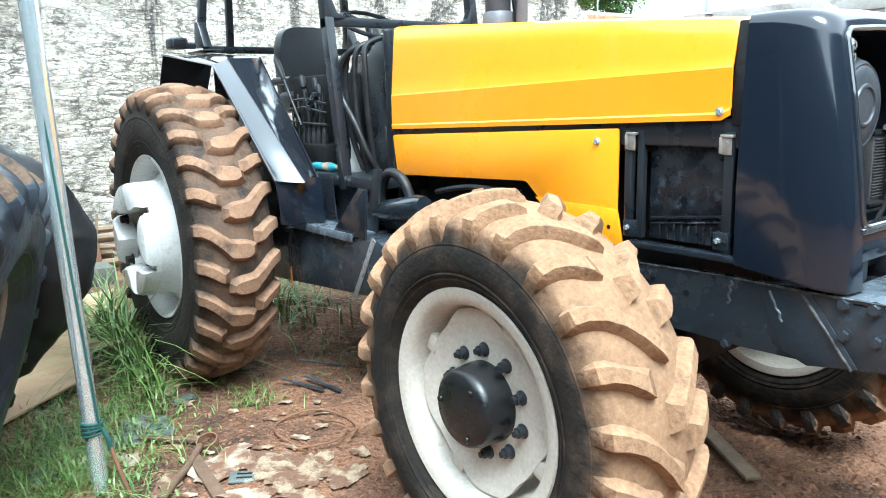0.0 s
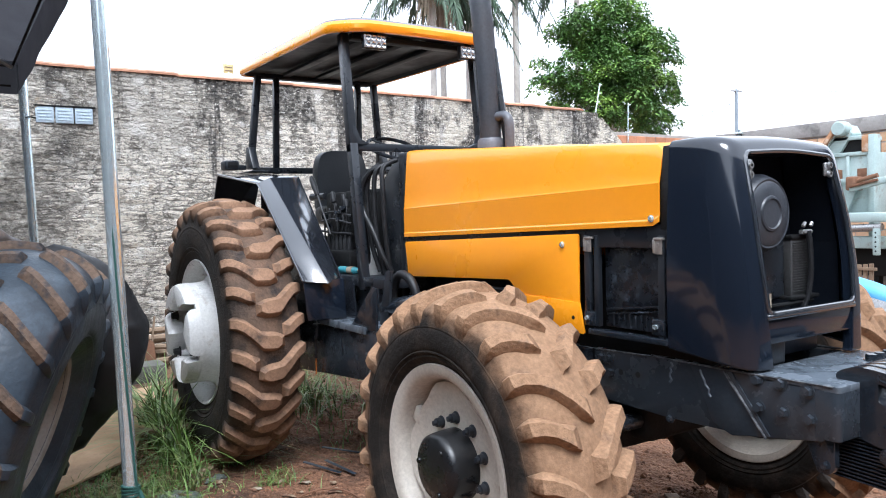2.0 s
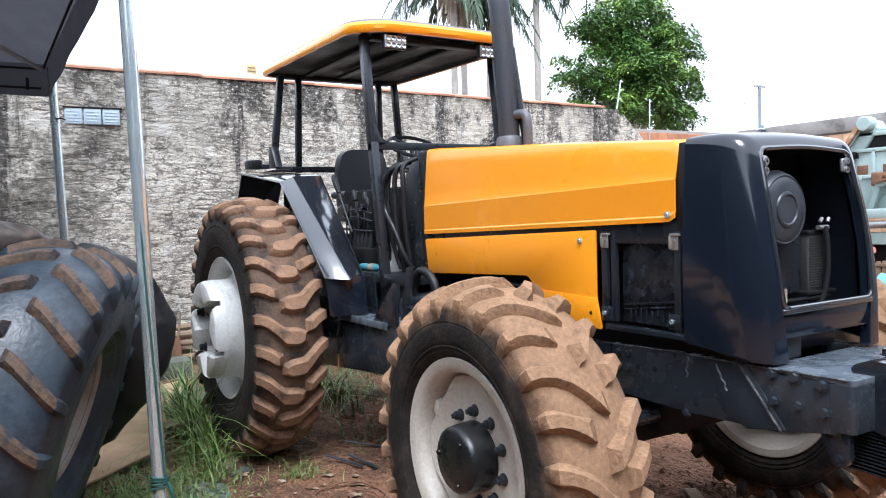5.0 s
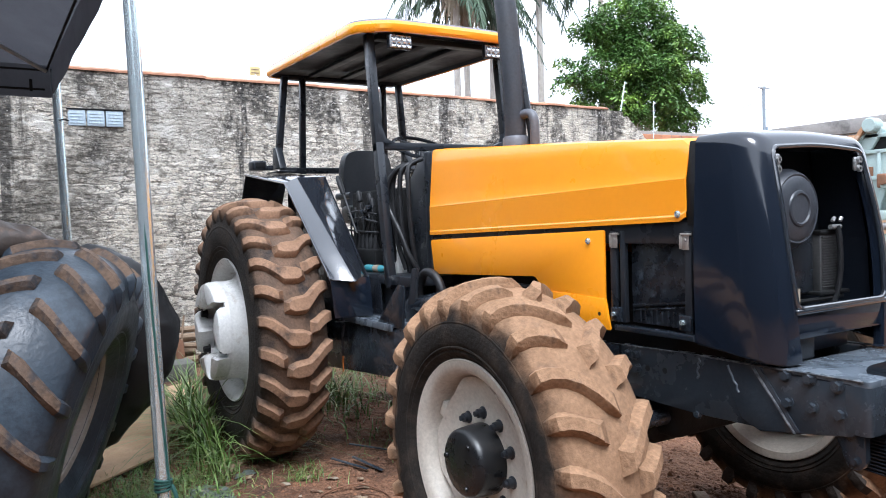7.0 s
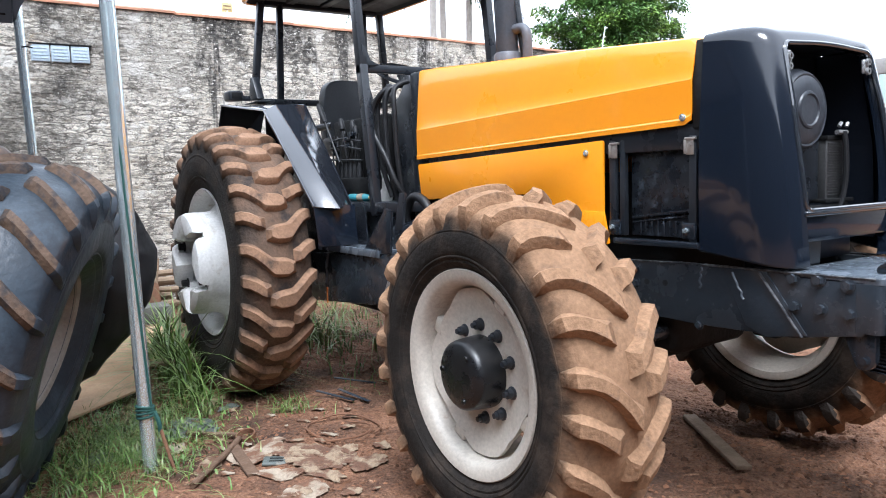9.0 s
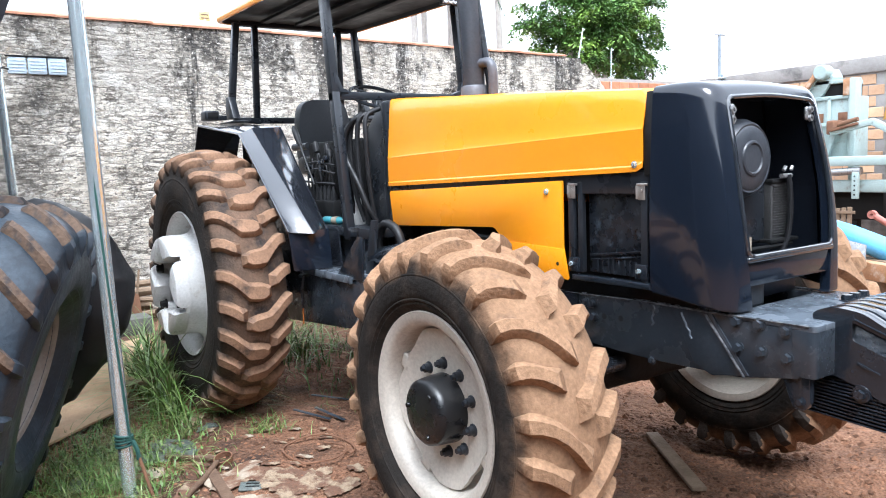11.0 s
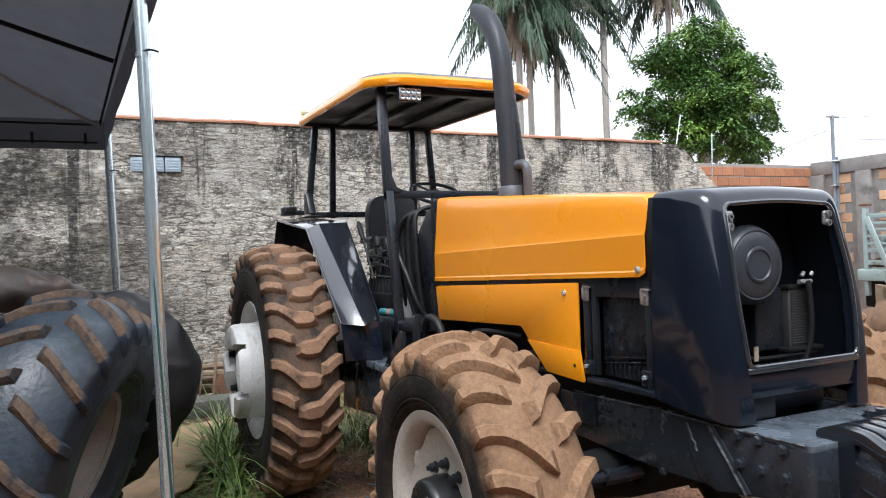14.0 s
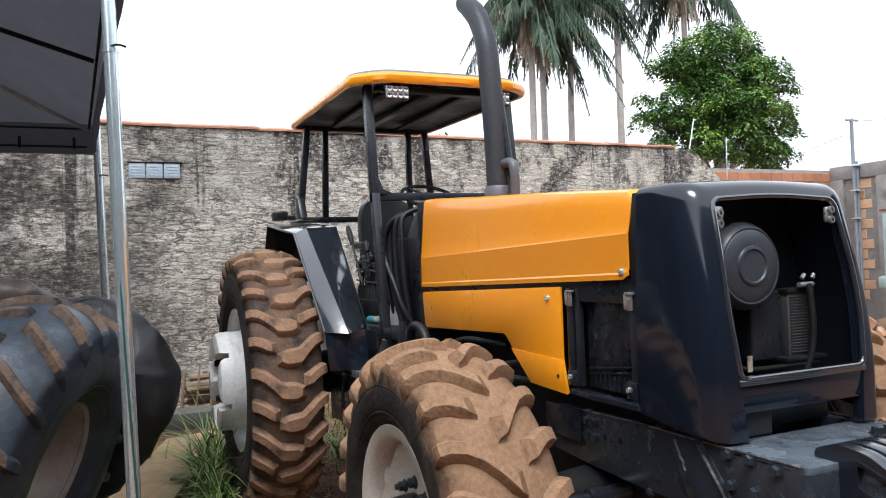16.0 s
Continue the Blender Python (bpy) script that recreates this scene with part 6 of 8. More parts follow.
def tent():
    """Pop-up shelter: galvanised legs, sagging dark fabric roof with valance and struts."""
    t = thing("tent_shelter", "dark grey fabric shelter on galvanised steel legs", "tent")
    legs = [((-1.53, -2.085, -0.03), (-1.53, -2.146, 3.19)), ((-4.55, -2.20, -0.03), (-4.55, -2.26, 3.0)), ((-1.53, -6.9, -0.03), (-1.53, -6.9, 3.05)), ((-4.55, -6.9, -0.03), (-4.55, -6.9, 2.9))]
    for a, b in legs:
        a, b = Vector(a), Vector(b)
        bm = bmesh.new()
        add_tube(bm, [a, b], 0.036, 18)
        leg = part("leg", bm, STEEL, t, "galvanised tube leg")
        j = a + (b - a) * (2.886 / (b.z - a.z)) if b.z > 3.1 else a.lerp(b, 0.85)
        cl = tube([j - Vector((0, 0, 0.012)), j + Vector((0, 0, 0.012))], 0.041, 18)
        part("collar", cl, STEEL, leg)
        pin = tube([j + Vector((0.03, 0.0, 0.015)), j + Vector((0.055, 0.035, 0.02)), j + Vector((0.05, 0.075, 0.012))], 0.006, 8, 3)
        part("pin", pin, DARK, leg)
    part("leg_bracket", tube([(-1.53, -2.146, 3.17), (-1.53, -2.15, 3.40)], 0.030, 12), DARK, t)
    # fabric roof as a sagging pyramid with valance
    x0, x1, y0, y1 = -4.62, -1.46, -7.0, -2.12
    apex = Vector(((x0 + x1) / 2, (y0 + y1) / 2, 4.12))
    eave = lambda x: 3.03 + (x - x0) / (x1 - x0) * 0.40
    edge_y = lambda x: -2.29 + (x - x0) / (x1 - x0) * 0.23
    ze = 3.03
    bm = bmesh.new()
    n = 24
    grid = []
    for i in range(n + 1):
        row = []
        for j in range(n + 1):
            x, y = x0 + (x1 - x0) * i / n, y0 + (edge_y(x0 + (x1 - x0) * i / n) - y0) * j / n
            d = max(abs(2 * i / n - 1), abs(2 * j / n - 1))
            z = eave(x) + (apex.z - eave(x)) * (1 - d) - 0.03 * math.sin(math.pi * d) * (1 - 0.6 * min(1, abs(abs(2 * i / n - 1) - abs(2 * j / n - 1)) * 3))
            row.append(bm.verts.new((x, y, z + 0.006 * noise.noise(Vector((x * 4, y * 4, 0))))))
        grid.append(row)
    for i in range(n):
        for j in range(n):
            bm.faces.new((grid[i][j], grid[i + 1][j], grid[i + 1][j + 1], grid[i][j + 1]))
    rim = [grid[i][0] for i in range(n + 1)] + [grid[n][j] for j in range(1, n + 1)] + [grid[i][n] for i in range(n - 1, -1, -1)] + [grid[0][j] for j in range(n - 1, 0, -1)]
    low = [bm.verts.new((v.co.x + 0.006 * noise.noise(v.co * 3), v.co.y + 0.012 * noise.noise(v.co * 5 + Vector((3, 1, 2))), v.co.z - 0.27 + 0.008 * noise.noise(v.co * 4))) for v in rim]
    for k in range(len(rim)):
        if rim[k].co.x > x1 - 0.01 and rim[(k + 1) % len(rim)].co.x > x1 - 0.01:
            continue  # the near side has no valance
        bm.faces.new((rim[k], rim[(k + 1) % len(rim)], low[(k + 1) % len(rim)], low[k]))
    bmesh.ops.solidify(bm, geom=bm.faces[:], thickness=0.003)
    part("fabric_roof", bm, CANVAS, t, "dark grey fabric roof with hanging valance", angle=50)
    hub = apex - Vector((0, 0, 0.22))
    for a, m in (((x1 - 0.08, y1 - 0.10, eave(x1) - 0.08), DARK), ((x0 + 0.12, y1 - 0.21, ze - 0.07), TUBE), ((x0 + 0.08, y0 + 0.1, ze - 0.06), DARK), ((-2.95, -2.24, 3.165), DARK)):
        a = Vector(a)
        part("roof_strut", tube([a, a.lerp(hub, 0.5), hub], 0.017, 10), m, t)
    st = bmesh.new()
    add_tube(st, [(x0 + 0.05, y0, ze - 0.05), (x0 + 0.05, -2.34, ze - 0.05)], 0.009, 8)
    add_tube(st, [(x0 + 0.05, y0, ze - 0.21), (x0 + 0.05, -2.34, ze - 0.21)], 0.009, 8)
    add_tube(st, [(x0 + 0.05, -2.32, ze - 0.05), (x1 - 0.05, -2.13, eave(x1) - 0.05)], 0.010, 8)
    for y in (-2.44, -2.86, -3.25):
        add_box(st, x0 + 0.04, x0 + 0.06, y - 0.012, y + 0.012, ze - 0.23, ze - 0.13, 0.003)
    part("truss_rail", st, DARK, t)
    # green guy rope wound round the near leg
    r = bmesh.new()
    a, b = Vector(legs[0][0]), Vector(legs[0][1])
    for k, z in enumerate((0.285, 0.300, 0.315, 0.332)):
        p = a.lerp(b, (z + 0.03) / 3.22)
        ring = [p + Vector((0.042 * math.cos(q), 0.042 * math.sin(q), 0.006 * math.sin(q + k))) for q in np.linspace(0, 2 * math.pi, 15)]
        add_tube(r, ring, 0.0065, 6)
    p = a.lerp(b, 0.1044)
    add_tube(r, [p + Vector((0.03, 0.035, 0.0)), p + Vector((0.05, 0.05, -0.05)), p + Vector((0.045, 0.055, -0.10))], 0.012, 6, True, 0, 3)
    add_tube(r, [p + Vector((0.035, 0.024, 0.0)), p + Vector((0.041, -0.012, 0.7)), p + Vector((0.030, -0.034, 1.3)), p + Vector((0.014, -0.042, 1.9)), p + Vector((0.0, -0.062, 2.55))], 0.006, 6, True, 0, 4)
    rope = tagged(part("guy_rope", r, GREEN_ROPE), "green nylon rope tied round the tent leg", "rope")
    stake = tube([p + Vector((0.04, 0.05, -0.06)), p + Vector((0.12, 0.11, -0.36))], 0.009, 8)
    tagged(part("stake", stake, RUST), "thin rusty iron rod stuck in the soil", "rod")


tent()


# ---- by the wall and on the ground ----
def glass_blocks():
    fr = bmesh.new()
    x = wall_x(-1.65)
    add_box(fr, x - 0.02, x + 0.035, -1.97, -1.33, 3.035, 3.05, 0.003)
    w = tagged(part("window_1", fr, DARK), "row of three small glass blocks set in the wall", "window", kind="structure")
    for i in range(3):
        y = -1.955 + i * 0.203
        b = bmesh.new()
        add_box(b, x - 0.02, x + 0.026, y, y + 0.190, 2.845, 3.035, 0.012, 3)
        p = part("glass_block", b, GLASS_BLOCK, w)
        for k in range(4):
            q = box(x + 0.024, x + 0.030, y + 0.02, y + 0.17, 2.875 + k * 0.036, 2.893 + k * 0.036, 0.003)
            part("rib", q, GLASS_BLOCK, p)


glass_blocks()


def junk_by_wall():
    rng = random.Random(8)
    for i in range(9):
        y = -1.55 + 0.02 * i
        z = 0.05 + 0.045 * i
        b = tube([(-6.55 + rng.uniform(-0.2, 0.2), y + rng.uniform(-0.1, 0.1), z), (-6.45 + rng.uniform(-0.2, 0.25), y + 0.9 + rng.uniform(-0.25, 0.2), z + rng.uniform(-0.03, 0.06))], 0.03 + rng.random() * 0.015, 8)
        tagged(part("timber_pole", b, WOOD), "weathered wooden pole stacked by the wall", "pole", "timber stack")
    for i in range(4):
        b = beam((-6.3, -1.5 + 0.16 * i, 0.03), (-6.3 + rng.uniform(-0.1, 0.1), -1.45 + 0.17 * i, 0.62 + rng.uniform(-0.1, 0.05)), 0.03, 0.02, 0.003)
        tagged(part("upright_stick", b, WOOD), "thin weathered stick leaning on the timber stack", "stick", "timber stack")
    b = prism(rounded([(-1.18, 0.05), (-0.96, 0.05), (-0.98, 0.36), (-1.10, 0.40), (-1.16, 0.30)], 0.03, 3), "x", -6.22, -6.19, 0.003)
    tagged(part("rusty_plate", b, RUST), "rusty brown sheet-metal plate leaning on timber", "metal plate")
    b = box(-6.1, -5.75, -1.9, -0.95, -0.03, 0.17, 0.02)
    tagged(part("concrete_block", b, mat("mossy_grey_concrete", (0.115, 0.112, 0.098), 0.9, other=(0.07, 0.075, 0.058), scale=6, bump=0.4)), "dark mossy concrete kerb block on the soil", "concrete block")
    b = box(-4.6, -4.3, -2.15, -1.9, 0.0, 0.2, 0.02)
    tagged(part("red_box", b, RED_PAINT), "small faded red box under the tent", "box")


junk_by_wall()


def sheet(name, label, category, outline, z, thick, mtl, tilt=(0, 0, 0), bend=0.0):
    b = prism(rounded(outline, 0.02, 2), "z", 0, thick, min(0.004, thick * 0.3))
    c = Vector((sum(p[0] for p in outline) / len(outline), sum(p[1] for p in outline) / len(outline), 0))
    bmesh.ops.translate(b, vec=-c, verts=b.verts)
    ob = part(name, b, mtl)
    ob.location = (c.x, c.y, z)
    ob.rotation_euler = [radians(a) for a in tilt]
    return tagged(ob, label, category)


sheet("plywood_sheet", "large tan plywood sheet lying on the grass", "board", [(-2.40, -2.52), (-2.95, -1.83), (-5.10, -1.13), (-4.95, -1.74)], 0.06, 0.018, PLY, (1.0, 0.6, 0))
hb = prism(rounded([(-0.28, -0.05), (0.26, -0.06), (0.28, 0.04), (0.1, 0.07), (-0.26, 0.05)], 0.02, 2), "z", 0, 0.025, 0.004)
ring_hole = lathe([(0.0, 0.0), (0.03, 0.0), (0.032, 0.002)], 16, m=Matrix.Translation((0.06, 0.0, 0.0262)) @ Matrix.Rotation(radians(90), 4, "X"))
plank = part("broken_board", hb, WOOD)
plank.matrix_world = pose(-3.28, -1.55, 0.12, 2, -4, 62)
tagged(plank, "brown broken board with a round hole, on the grass", "board")
part("hole", ring_hole, DARK, plank)


FLAKE = mat("muddy_cream_flake", (0.31, 0.235, 0.155), 0.9, other=(0.20, 0.138, 0.088), scale=14, bump=0.4, third=(0.135, 0.070, 0.042), third_scale=9, third_spread=(0.44, 0.53), grainy=0.4)


def litter():
    rng = random.Random(12)
    rg = bmesh.new()
    add_lathe(rg, [(0.055, -0.015), (0.055, 0.015), (0.048, 0.015), (0.048, -0.015)], 26, 0, True, Matrix.Rotation(radians(90), 4, "X"))
    r = part("iron_ring", rg, RUST)
    r.matrix_world = pose(-1.66, -1.55, 0.022, 14, 8, 0)
    tagged(r, "small rusty iron ring on the soil", "ring")
    sl = bmesh.new()
    add_box(sl, -0.07, 0.07, -0.045, 0.045, 0, 0.018, 0.012, 3)
    p = part("slotted_plate", sl, SLATE)
    p.matrix_world = pose(-1.19, -1.55, 0.012, 4, 3, 62)
    tagged(p, "small grey plate with two slots on the soil", "plate")
    for y in (-0.016, 0.016):
        part("slot", box(-0.035, 0.035, y - 0.006, y + 0.006, 0.0175, 0.019, 0.0005), DARK, p)
    for a, b, w, lab in (((-1.10, -1.70, 0.015), (-1.55, -1.66, 0.02), 0.06, "short weathered plank on the soil"), ((-0.36, 0.60, 0.02), (0.30, 0.16, 0.03), 0.075, "splintered weathered plank on the soil"),
                         ((-1.95, -1.80, 0.012), (-1.72, -1.58, 0.016), 0.030, "thin bark-brown stick on the soil")):
        tagged(part("plank", beam(a, b, w, 0.022, 0.006), WOOD if "splintered" in lab else SOILED), lab, "plank")
    tagged(part("iron_pipe", tube([(-1.15, -1.98, 0.02), (-1.45, -1.72, 0.03), (-1.62, -1.60, 0.03)], 0.016, 10), SOILED), "bent rusty pipe lying on the soil", "pipe")
    w = [(-1.45 + 0.23 * math.cos(a) * (1 + 0.1 * math.sin(2 * a)), -1.05 + 0.20 * math.sin(a), 0.02 + 0.012 * math.sin(3 * a)) for a in np.linspace(0.4, 5.6, 22)]
    tagged(part("wire_loop", tube(w, 0.006, 6, 2), RUST), "loop of rusty wire on the soil", "wire")
    w = [(-1.30, -1.25, 0.02), (-1.22, -1.05, 0.035), (-1.36, -0.92, 0.03), (-1.52, -0.98, 0.02)]
    tagged(part("wire_loop", tube(w, 0.005, 6, 4), RUST), "short curl of rusty wire on the soil", "wire")
    for x, y, a in ((-2.05, -0.82, 25), (-1.98, -0.72, 12), (-2.3, -0.55, 40)):
        b = box(-0.16, 0.16, -0.012, 0.012, 0, 0.006, 0.002)
        o = part("strip", b, OLD_RUBBER)
        o.matrix_world = pose(x, y, 0.02, 3, 4, a)
        tagged(o, "blue-grey rubber strip on the soil", "strip")
    spots = [(-1.40, -1.56, 0.34), (-1.10, -1.33, 0.36), (-1.37, -1.83, 0.20), (-1.78, -2.15, 0.26), (-1.41, -1.37, 0.12), (-0.92, -1.18, 0.22), (-2.2, -1.70, 0.36), (-2.42, -1.40, 0.22), (-2.62, -1.50, 0.26), (-1.75, -1.93, 0.20), (-2.05, -1.78, 0.30), (-1.85, -2.3, 0.24),
             (-2.0, -1.28, 0.08), (-1.7, -1.18, 0.07), (-0.88, -1.42, 0.28), (-0.75, -1.60, 0.26), (-1.15, -1.17, 0.16), (-2.3, -1.95, 0.22), (-1.05, -1.62, 0.22), (-1.25, -1.46, 0.26)]
    for i in range(45):
        spots.append((rng.gauss(-1.45, 0.60), rng.gauss(-1.50, 0.32), rng.uniform(0.03, 0.11)))
    for i, (x, y, sz) in enumerate(spots):
        n, corners = 36, rng.randrange(5, 9)
        at = sorted(rng.uniform(0, 2 * math.pi) for k in range(corners))
        rad = [rng.uniform(0.45, 1.1) for k in range(corners)]
        turn, wide = rng.uniform(0, 6.28), rng.uniform(0.45, 0.8)
        b = bmesh.new()
        rings = []
        mid = b.verts.new((0, 0, 0))
        for q in (0.4, 0.75, 1.0):
            ring = []
            for k in range(n):
                a = 2 * math.pi * k / n
                f = float(np.interp(a, at, rad, period=2 * math.pi)) * (1 + 0.22 * noise.noise(Vector((math.cos(a) * 4, math.sin(a) * 4, i * 1.7))) + (rng.uniform(-0.05, 0.05) if q == 1 else 0))
                u, v = sz * 0.62 * q * f * math.cos(a), sz * 0.62 * wide * q * f * math.sin(a)
                px, py = u * math.cos(turn) - v * math.sin(turn), u * math.sin(turn) + v * math.cos(turn)
                ring.append(b.verts.new((px, py, ground_height(x + px, y + py) - ground_height(x, y) + 0.05 * sz * noise.noise(Vector((px * 14, py * 14, i))) + 0.004 * rng.random())))
            rings.append(ring)
        for k in range(n):
            b.faces.new((mid, rings[0][k], rings[0][(k + 1) % n]))
        for p, q in zip(rings, rings[1:]):
            for k in range(n):
                b.faces.new((p[k], q[k], q[(k + 1) % n], p[(k + 1) % n]))
        bmesh.ops.recalc_face_normals(b, faces=b.faces)
        bmesh.ops.solidify(b, geom=b.faces[:], thickness=0.002)
        m = SLATE if i in (6, 7, 10, 11, 17) else (FLAKE if i % 3 else PAPER)
        o = part("litter_scrap", b, m)
        o.matrix_world = pose(x, y, 0.009 + ground_height(x, y))
        tagged(o, "dirty pale scrap of sheet pressed into the soil" if m is not SLATE else "torn grey-green plastic film lying in the grass", "scrap", "litter on the ground")


litter()


def clods():
    """Loose clods and stones over the churned soil, one joined heap of pieces."""
    rng = random.Random(31)
    verts, faces = [], []
    spots = []
    for i in range(5200):
        x, y = rng.uniform(-5.5, 3.2), rng.uniform(-3.4, 3.6)
        spots.append((x, y, rng.choice((0.004, 0.005, 0.007, 0.010, 0.018 if rng.random() < 0.15 else 0.006))))
    for i in range(1500):
        spots.append((rng.gauss(-1.3, 0.7), rng.gauss(-1.35, 0.35), rng.choice((0.004, 0.006, 0.009, 0.013))))
    for i in range(3200):
        spots.append((rng.gauss(0.3, 0.9), rng.gauss(0.5, 0.7), rng.choice((0.005, 0.007, 0.010, 0.014, 0.024 if rng.random() < 0.3 else 0.008))))
    for x, y, r in spots:
        base = len(verts)
        z = ground_height(x, y)
        for p in ((1, 0, 0), (-1, 0, 0), (0, 1, 0), (0, -1, 0), (0, 0, 1), (0, 0, -1)):
            verts.append((x + p[0] * r * rng.uniform(0.7, 1.5), y + p[1] * r * rng.uniform(0.7, 1.5), z + p[2] * r * rng.uniform(0.4, 0.9)))
        for a, b, c in ((0, 2, 4), (2, 1, 4), (1, 3, 4), (3, 0, 4), (2, 0, 5), (1, 2, 5), (3, 1, 5), (0, 3, 5)):
            faces.append((base + a, base + b, base + c))
    me = bpy.data.meshes.new("soil_clods")
    me.from_pydata(verts, [], faces)
    me.materials.append(CLOD)
    tagged(new("soil_clods", me), "loose red clods and small stones on the soil", "clods", kind="stuff")


def island_tint(m, lo, hi):
    """Varies a joined heap piece by piece."""
    n, l = m.node_tree.nodes, m.node_tree.links
    b = n["Principled BSDF"]
    src = b.inputs["Base Color"].links[0].from_socket
    g = n.new("ShaderNodeNewGeometry")
    r = n.new("ShaderNodeMapRange")
    r.inputs[3].default_value, r.inputs[4].default_value = lo, hi
    l.new(g.outputs["Random Per Island"], r.inputs[0])
    x = n.new("ShaderNodeMix")
    x.data_type, x.blend_type = "RGBA", "MULTIPLY"
    x.inputs[0].default_value = 1.0
    l.new(src, x.inputs[6])
    l.new(r.outputs[0], x.inputs[7])
    l.new(x.outputs[2], b.inputs["Base Color"])
    return m


CLOD = island_tint(mat("soil_clod", (0.23, 0.115, 0.065), 0.95, other=(0.13, 0.068, 0.042), scale=3, spec=0.2), 0.4, 1.3)
island_tint(GRASS, 0.6, 1.5)
island_tint(LEAF, 0.55, 1.7)
island_tint(FROND, 0.6, 1.5)
clods()


def blades(name, label, patches, seed):
    """Bent grass blades, each a tapering folded strip."""
    rng = random.Random(seed)
    verts, faces = [], []
    for cx, cy, sx, sy, count, length, width in patches:
        for i in range(count):
            x, y = rng.gauss(cx, sx), rng.gauss(cy, sy)
            z = ground_height(x, y)
            a = rng.uniform(0, 2 * math.pi)
            L = length * rng.uniform(0.45, 1.25)
            lean = rng.uniform(0.5, 2.2)
            d = Vector((math.cos(a), math.sin(a), 0))
            s = Vector((-math.sin(a), math.cos(a), 0)) * width * rng.uniform(0.7, 1.8)
            base = len(verts)
            n = 6
            for k in range(n):
                t = k / (n - 1)
                p = Vector((x, y, z)) + d * (lean * L * t * t * 0.8) + Vector((0, 0, L * (t - 0.40 * lean * t * t)))
                w = s * (1 - t) ** 0.7 * 0.5
                verts += [tuple(p - w), tuple(p + w)]
            for k in range(n - 1):
                q = base + 2 * k
                faces.append((q, q + 1, q + 3, q + 2))
    me = bpy.data.meshes.new(name)
    me.from_pydata(verts, [], faces)
    me.shade_smooth()
    me.materials.append(GRASS)
    return tagged(new(name, me), label, "grass", kind="stuff")


blades("tall_grass", "tall rank green grass beside the rear wheel", [(-3.25, -1.52, 0.16, 0.05, 120, 0.74, 0.013), (-3.6, -1.48, 0.18, 0.07, 130, 0.85, 0.014), (-2.85, -1.52, 0.16, 0.05, 80, 0.52, 0.012), (-3.95, -1.40, 0.2, 0.10, 70, 0.75, 0.013), (-2.5, -1.58, 0.14, 0.06, 50, 0.30, 0.010), (-3.75, -0.25, 0.35, 0.2, 130, 0.5, 0.013)], 41)
blades("short_grass", "short green grass and weeds on the soil", [(-2.5, -1.75, 0.35, 0.18, 700, 0.10, 0.006), (-2.15, -2.05, 0.4, 0.16, 1000, 0.12, 0.006), (-1.85, -2.30, 0.35, 0.2, 1000, 0.14, 0.006), (-2.1, -1.12, 0.12, 0.07, 140, 0.10, 0.005), (-3.4, -1.05, 0.4, 0.12, 200, 0.14, 0.006),
                                                                    (-3.9, -0.2, 0.6, 0.35, 400, 0.22, 0.008), (-2.3, -0.35, 0.5, 0.2, 90, 0.14, 0.006), (-5.5, 0.4, 0.7, 0.8, 700, 0.22, 0.009), (-1.25, -2.5, 0.3, 0.15, 300, 0.09, 0.006), (2.0, 5.5, 0.8, 0.6, 500, 0.16, 0.008)], 42)


def weeds():
    """Low broad-leaved weeds near the tent leg."""
    rng = random.Random(5)
    verts, faces = [], []
    for i in range(220):
        x, y = rng.gauss(-2.0, 0.35), rng.gauss(-2.0, 0.22)
        z = ground_height(x, y) + rng.uniform(0.01, 0.06)
        a, r = rng.uniform(0, 6.28), rng.uniform(0.006, 0.015)
        base = len(verts)
        tilt = rng.uniform(-1.2, 1.2)
        for k in range(6):
            b = a + k * math.pi / 3
            verts.append((x + r * 1.3 * math.cos(b), y + r * 0.55 * math.sin(b), z + r * tilt * math.cos(b)))
        faces.append(tuple(range(base, base + 6)))
    me = bpy.data.meshes.new("broadleaf_weeds")
    me.from_pydata(verts, [], faces)
    me.materials.append(GRASS)
    tagged(new("broadleaf_weeds", me), "low broad-leaved weeds by the tent leg", "weeds", kind="stuff")


weeds()


def bottle():
    t = thing("bottle", "teal plastic bottle lying on the platform", "bottle", pose(-2.16, -0.52, 1.306, 0, 0, -75))
    part("body", lathe([(0.0, -0.10), (0.022, -0.10), (0.026, -0.09), (0.026, 0.06), (0.018, 0.09), (0.012, 0.10)], 18), TEAL, t)
    part("wrapper", lathe([(0.0265, -0.005), (0.0268, 0.0), (0.0268, 0.045), (0.0265, 0.05)], 18), PAPER, t, "pale wrapper round the bottle")
    part("cap", lathe([(0.013, 0.10), (0.014, 0.118), (0.0, 0.12)], 14), SIGN, t, "yellow cap")
    r = lathe([(0.0, 0.0), (0.05, 0.0), (0.055, 0.02), (0.05, 0.13), (0.03, 0.17), (0.018, 0.18), (0.018, 0.20), (0.0, 0.2)], 18, m=Matrix.Rotation(radians(90), 4, "X"))
    j = part("white_jug", r, WHITE_PVC)
    j.location = (-1.96, -0.44, 1.28)
    tagged(j, "small white plastic jug on the platform", "jug")


bottle()


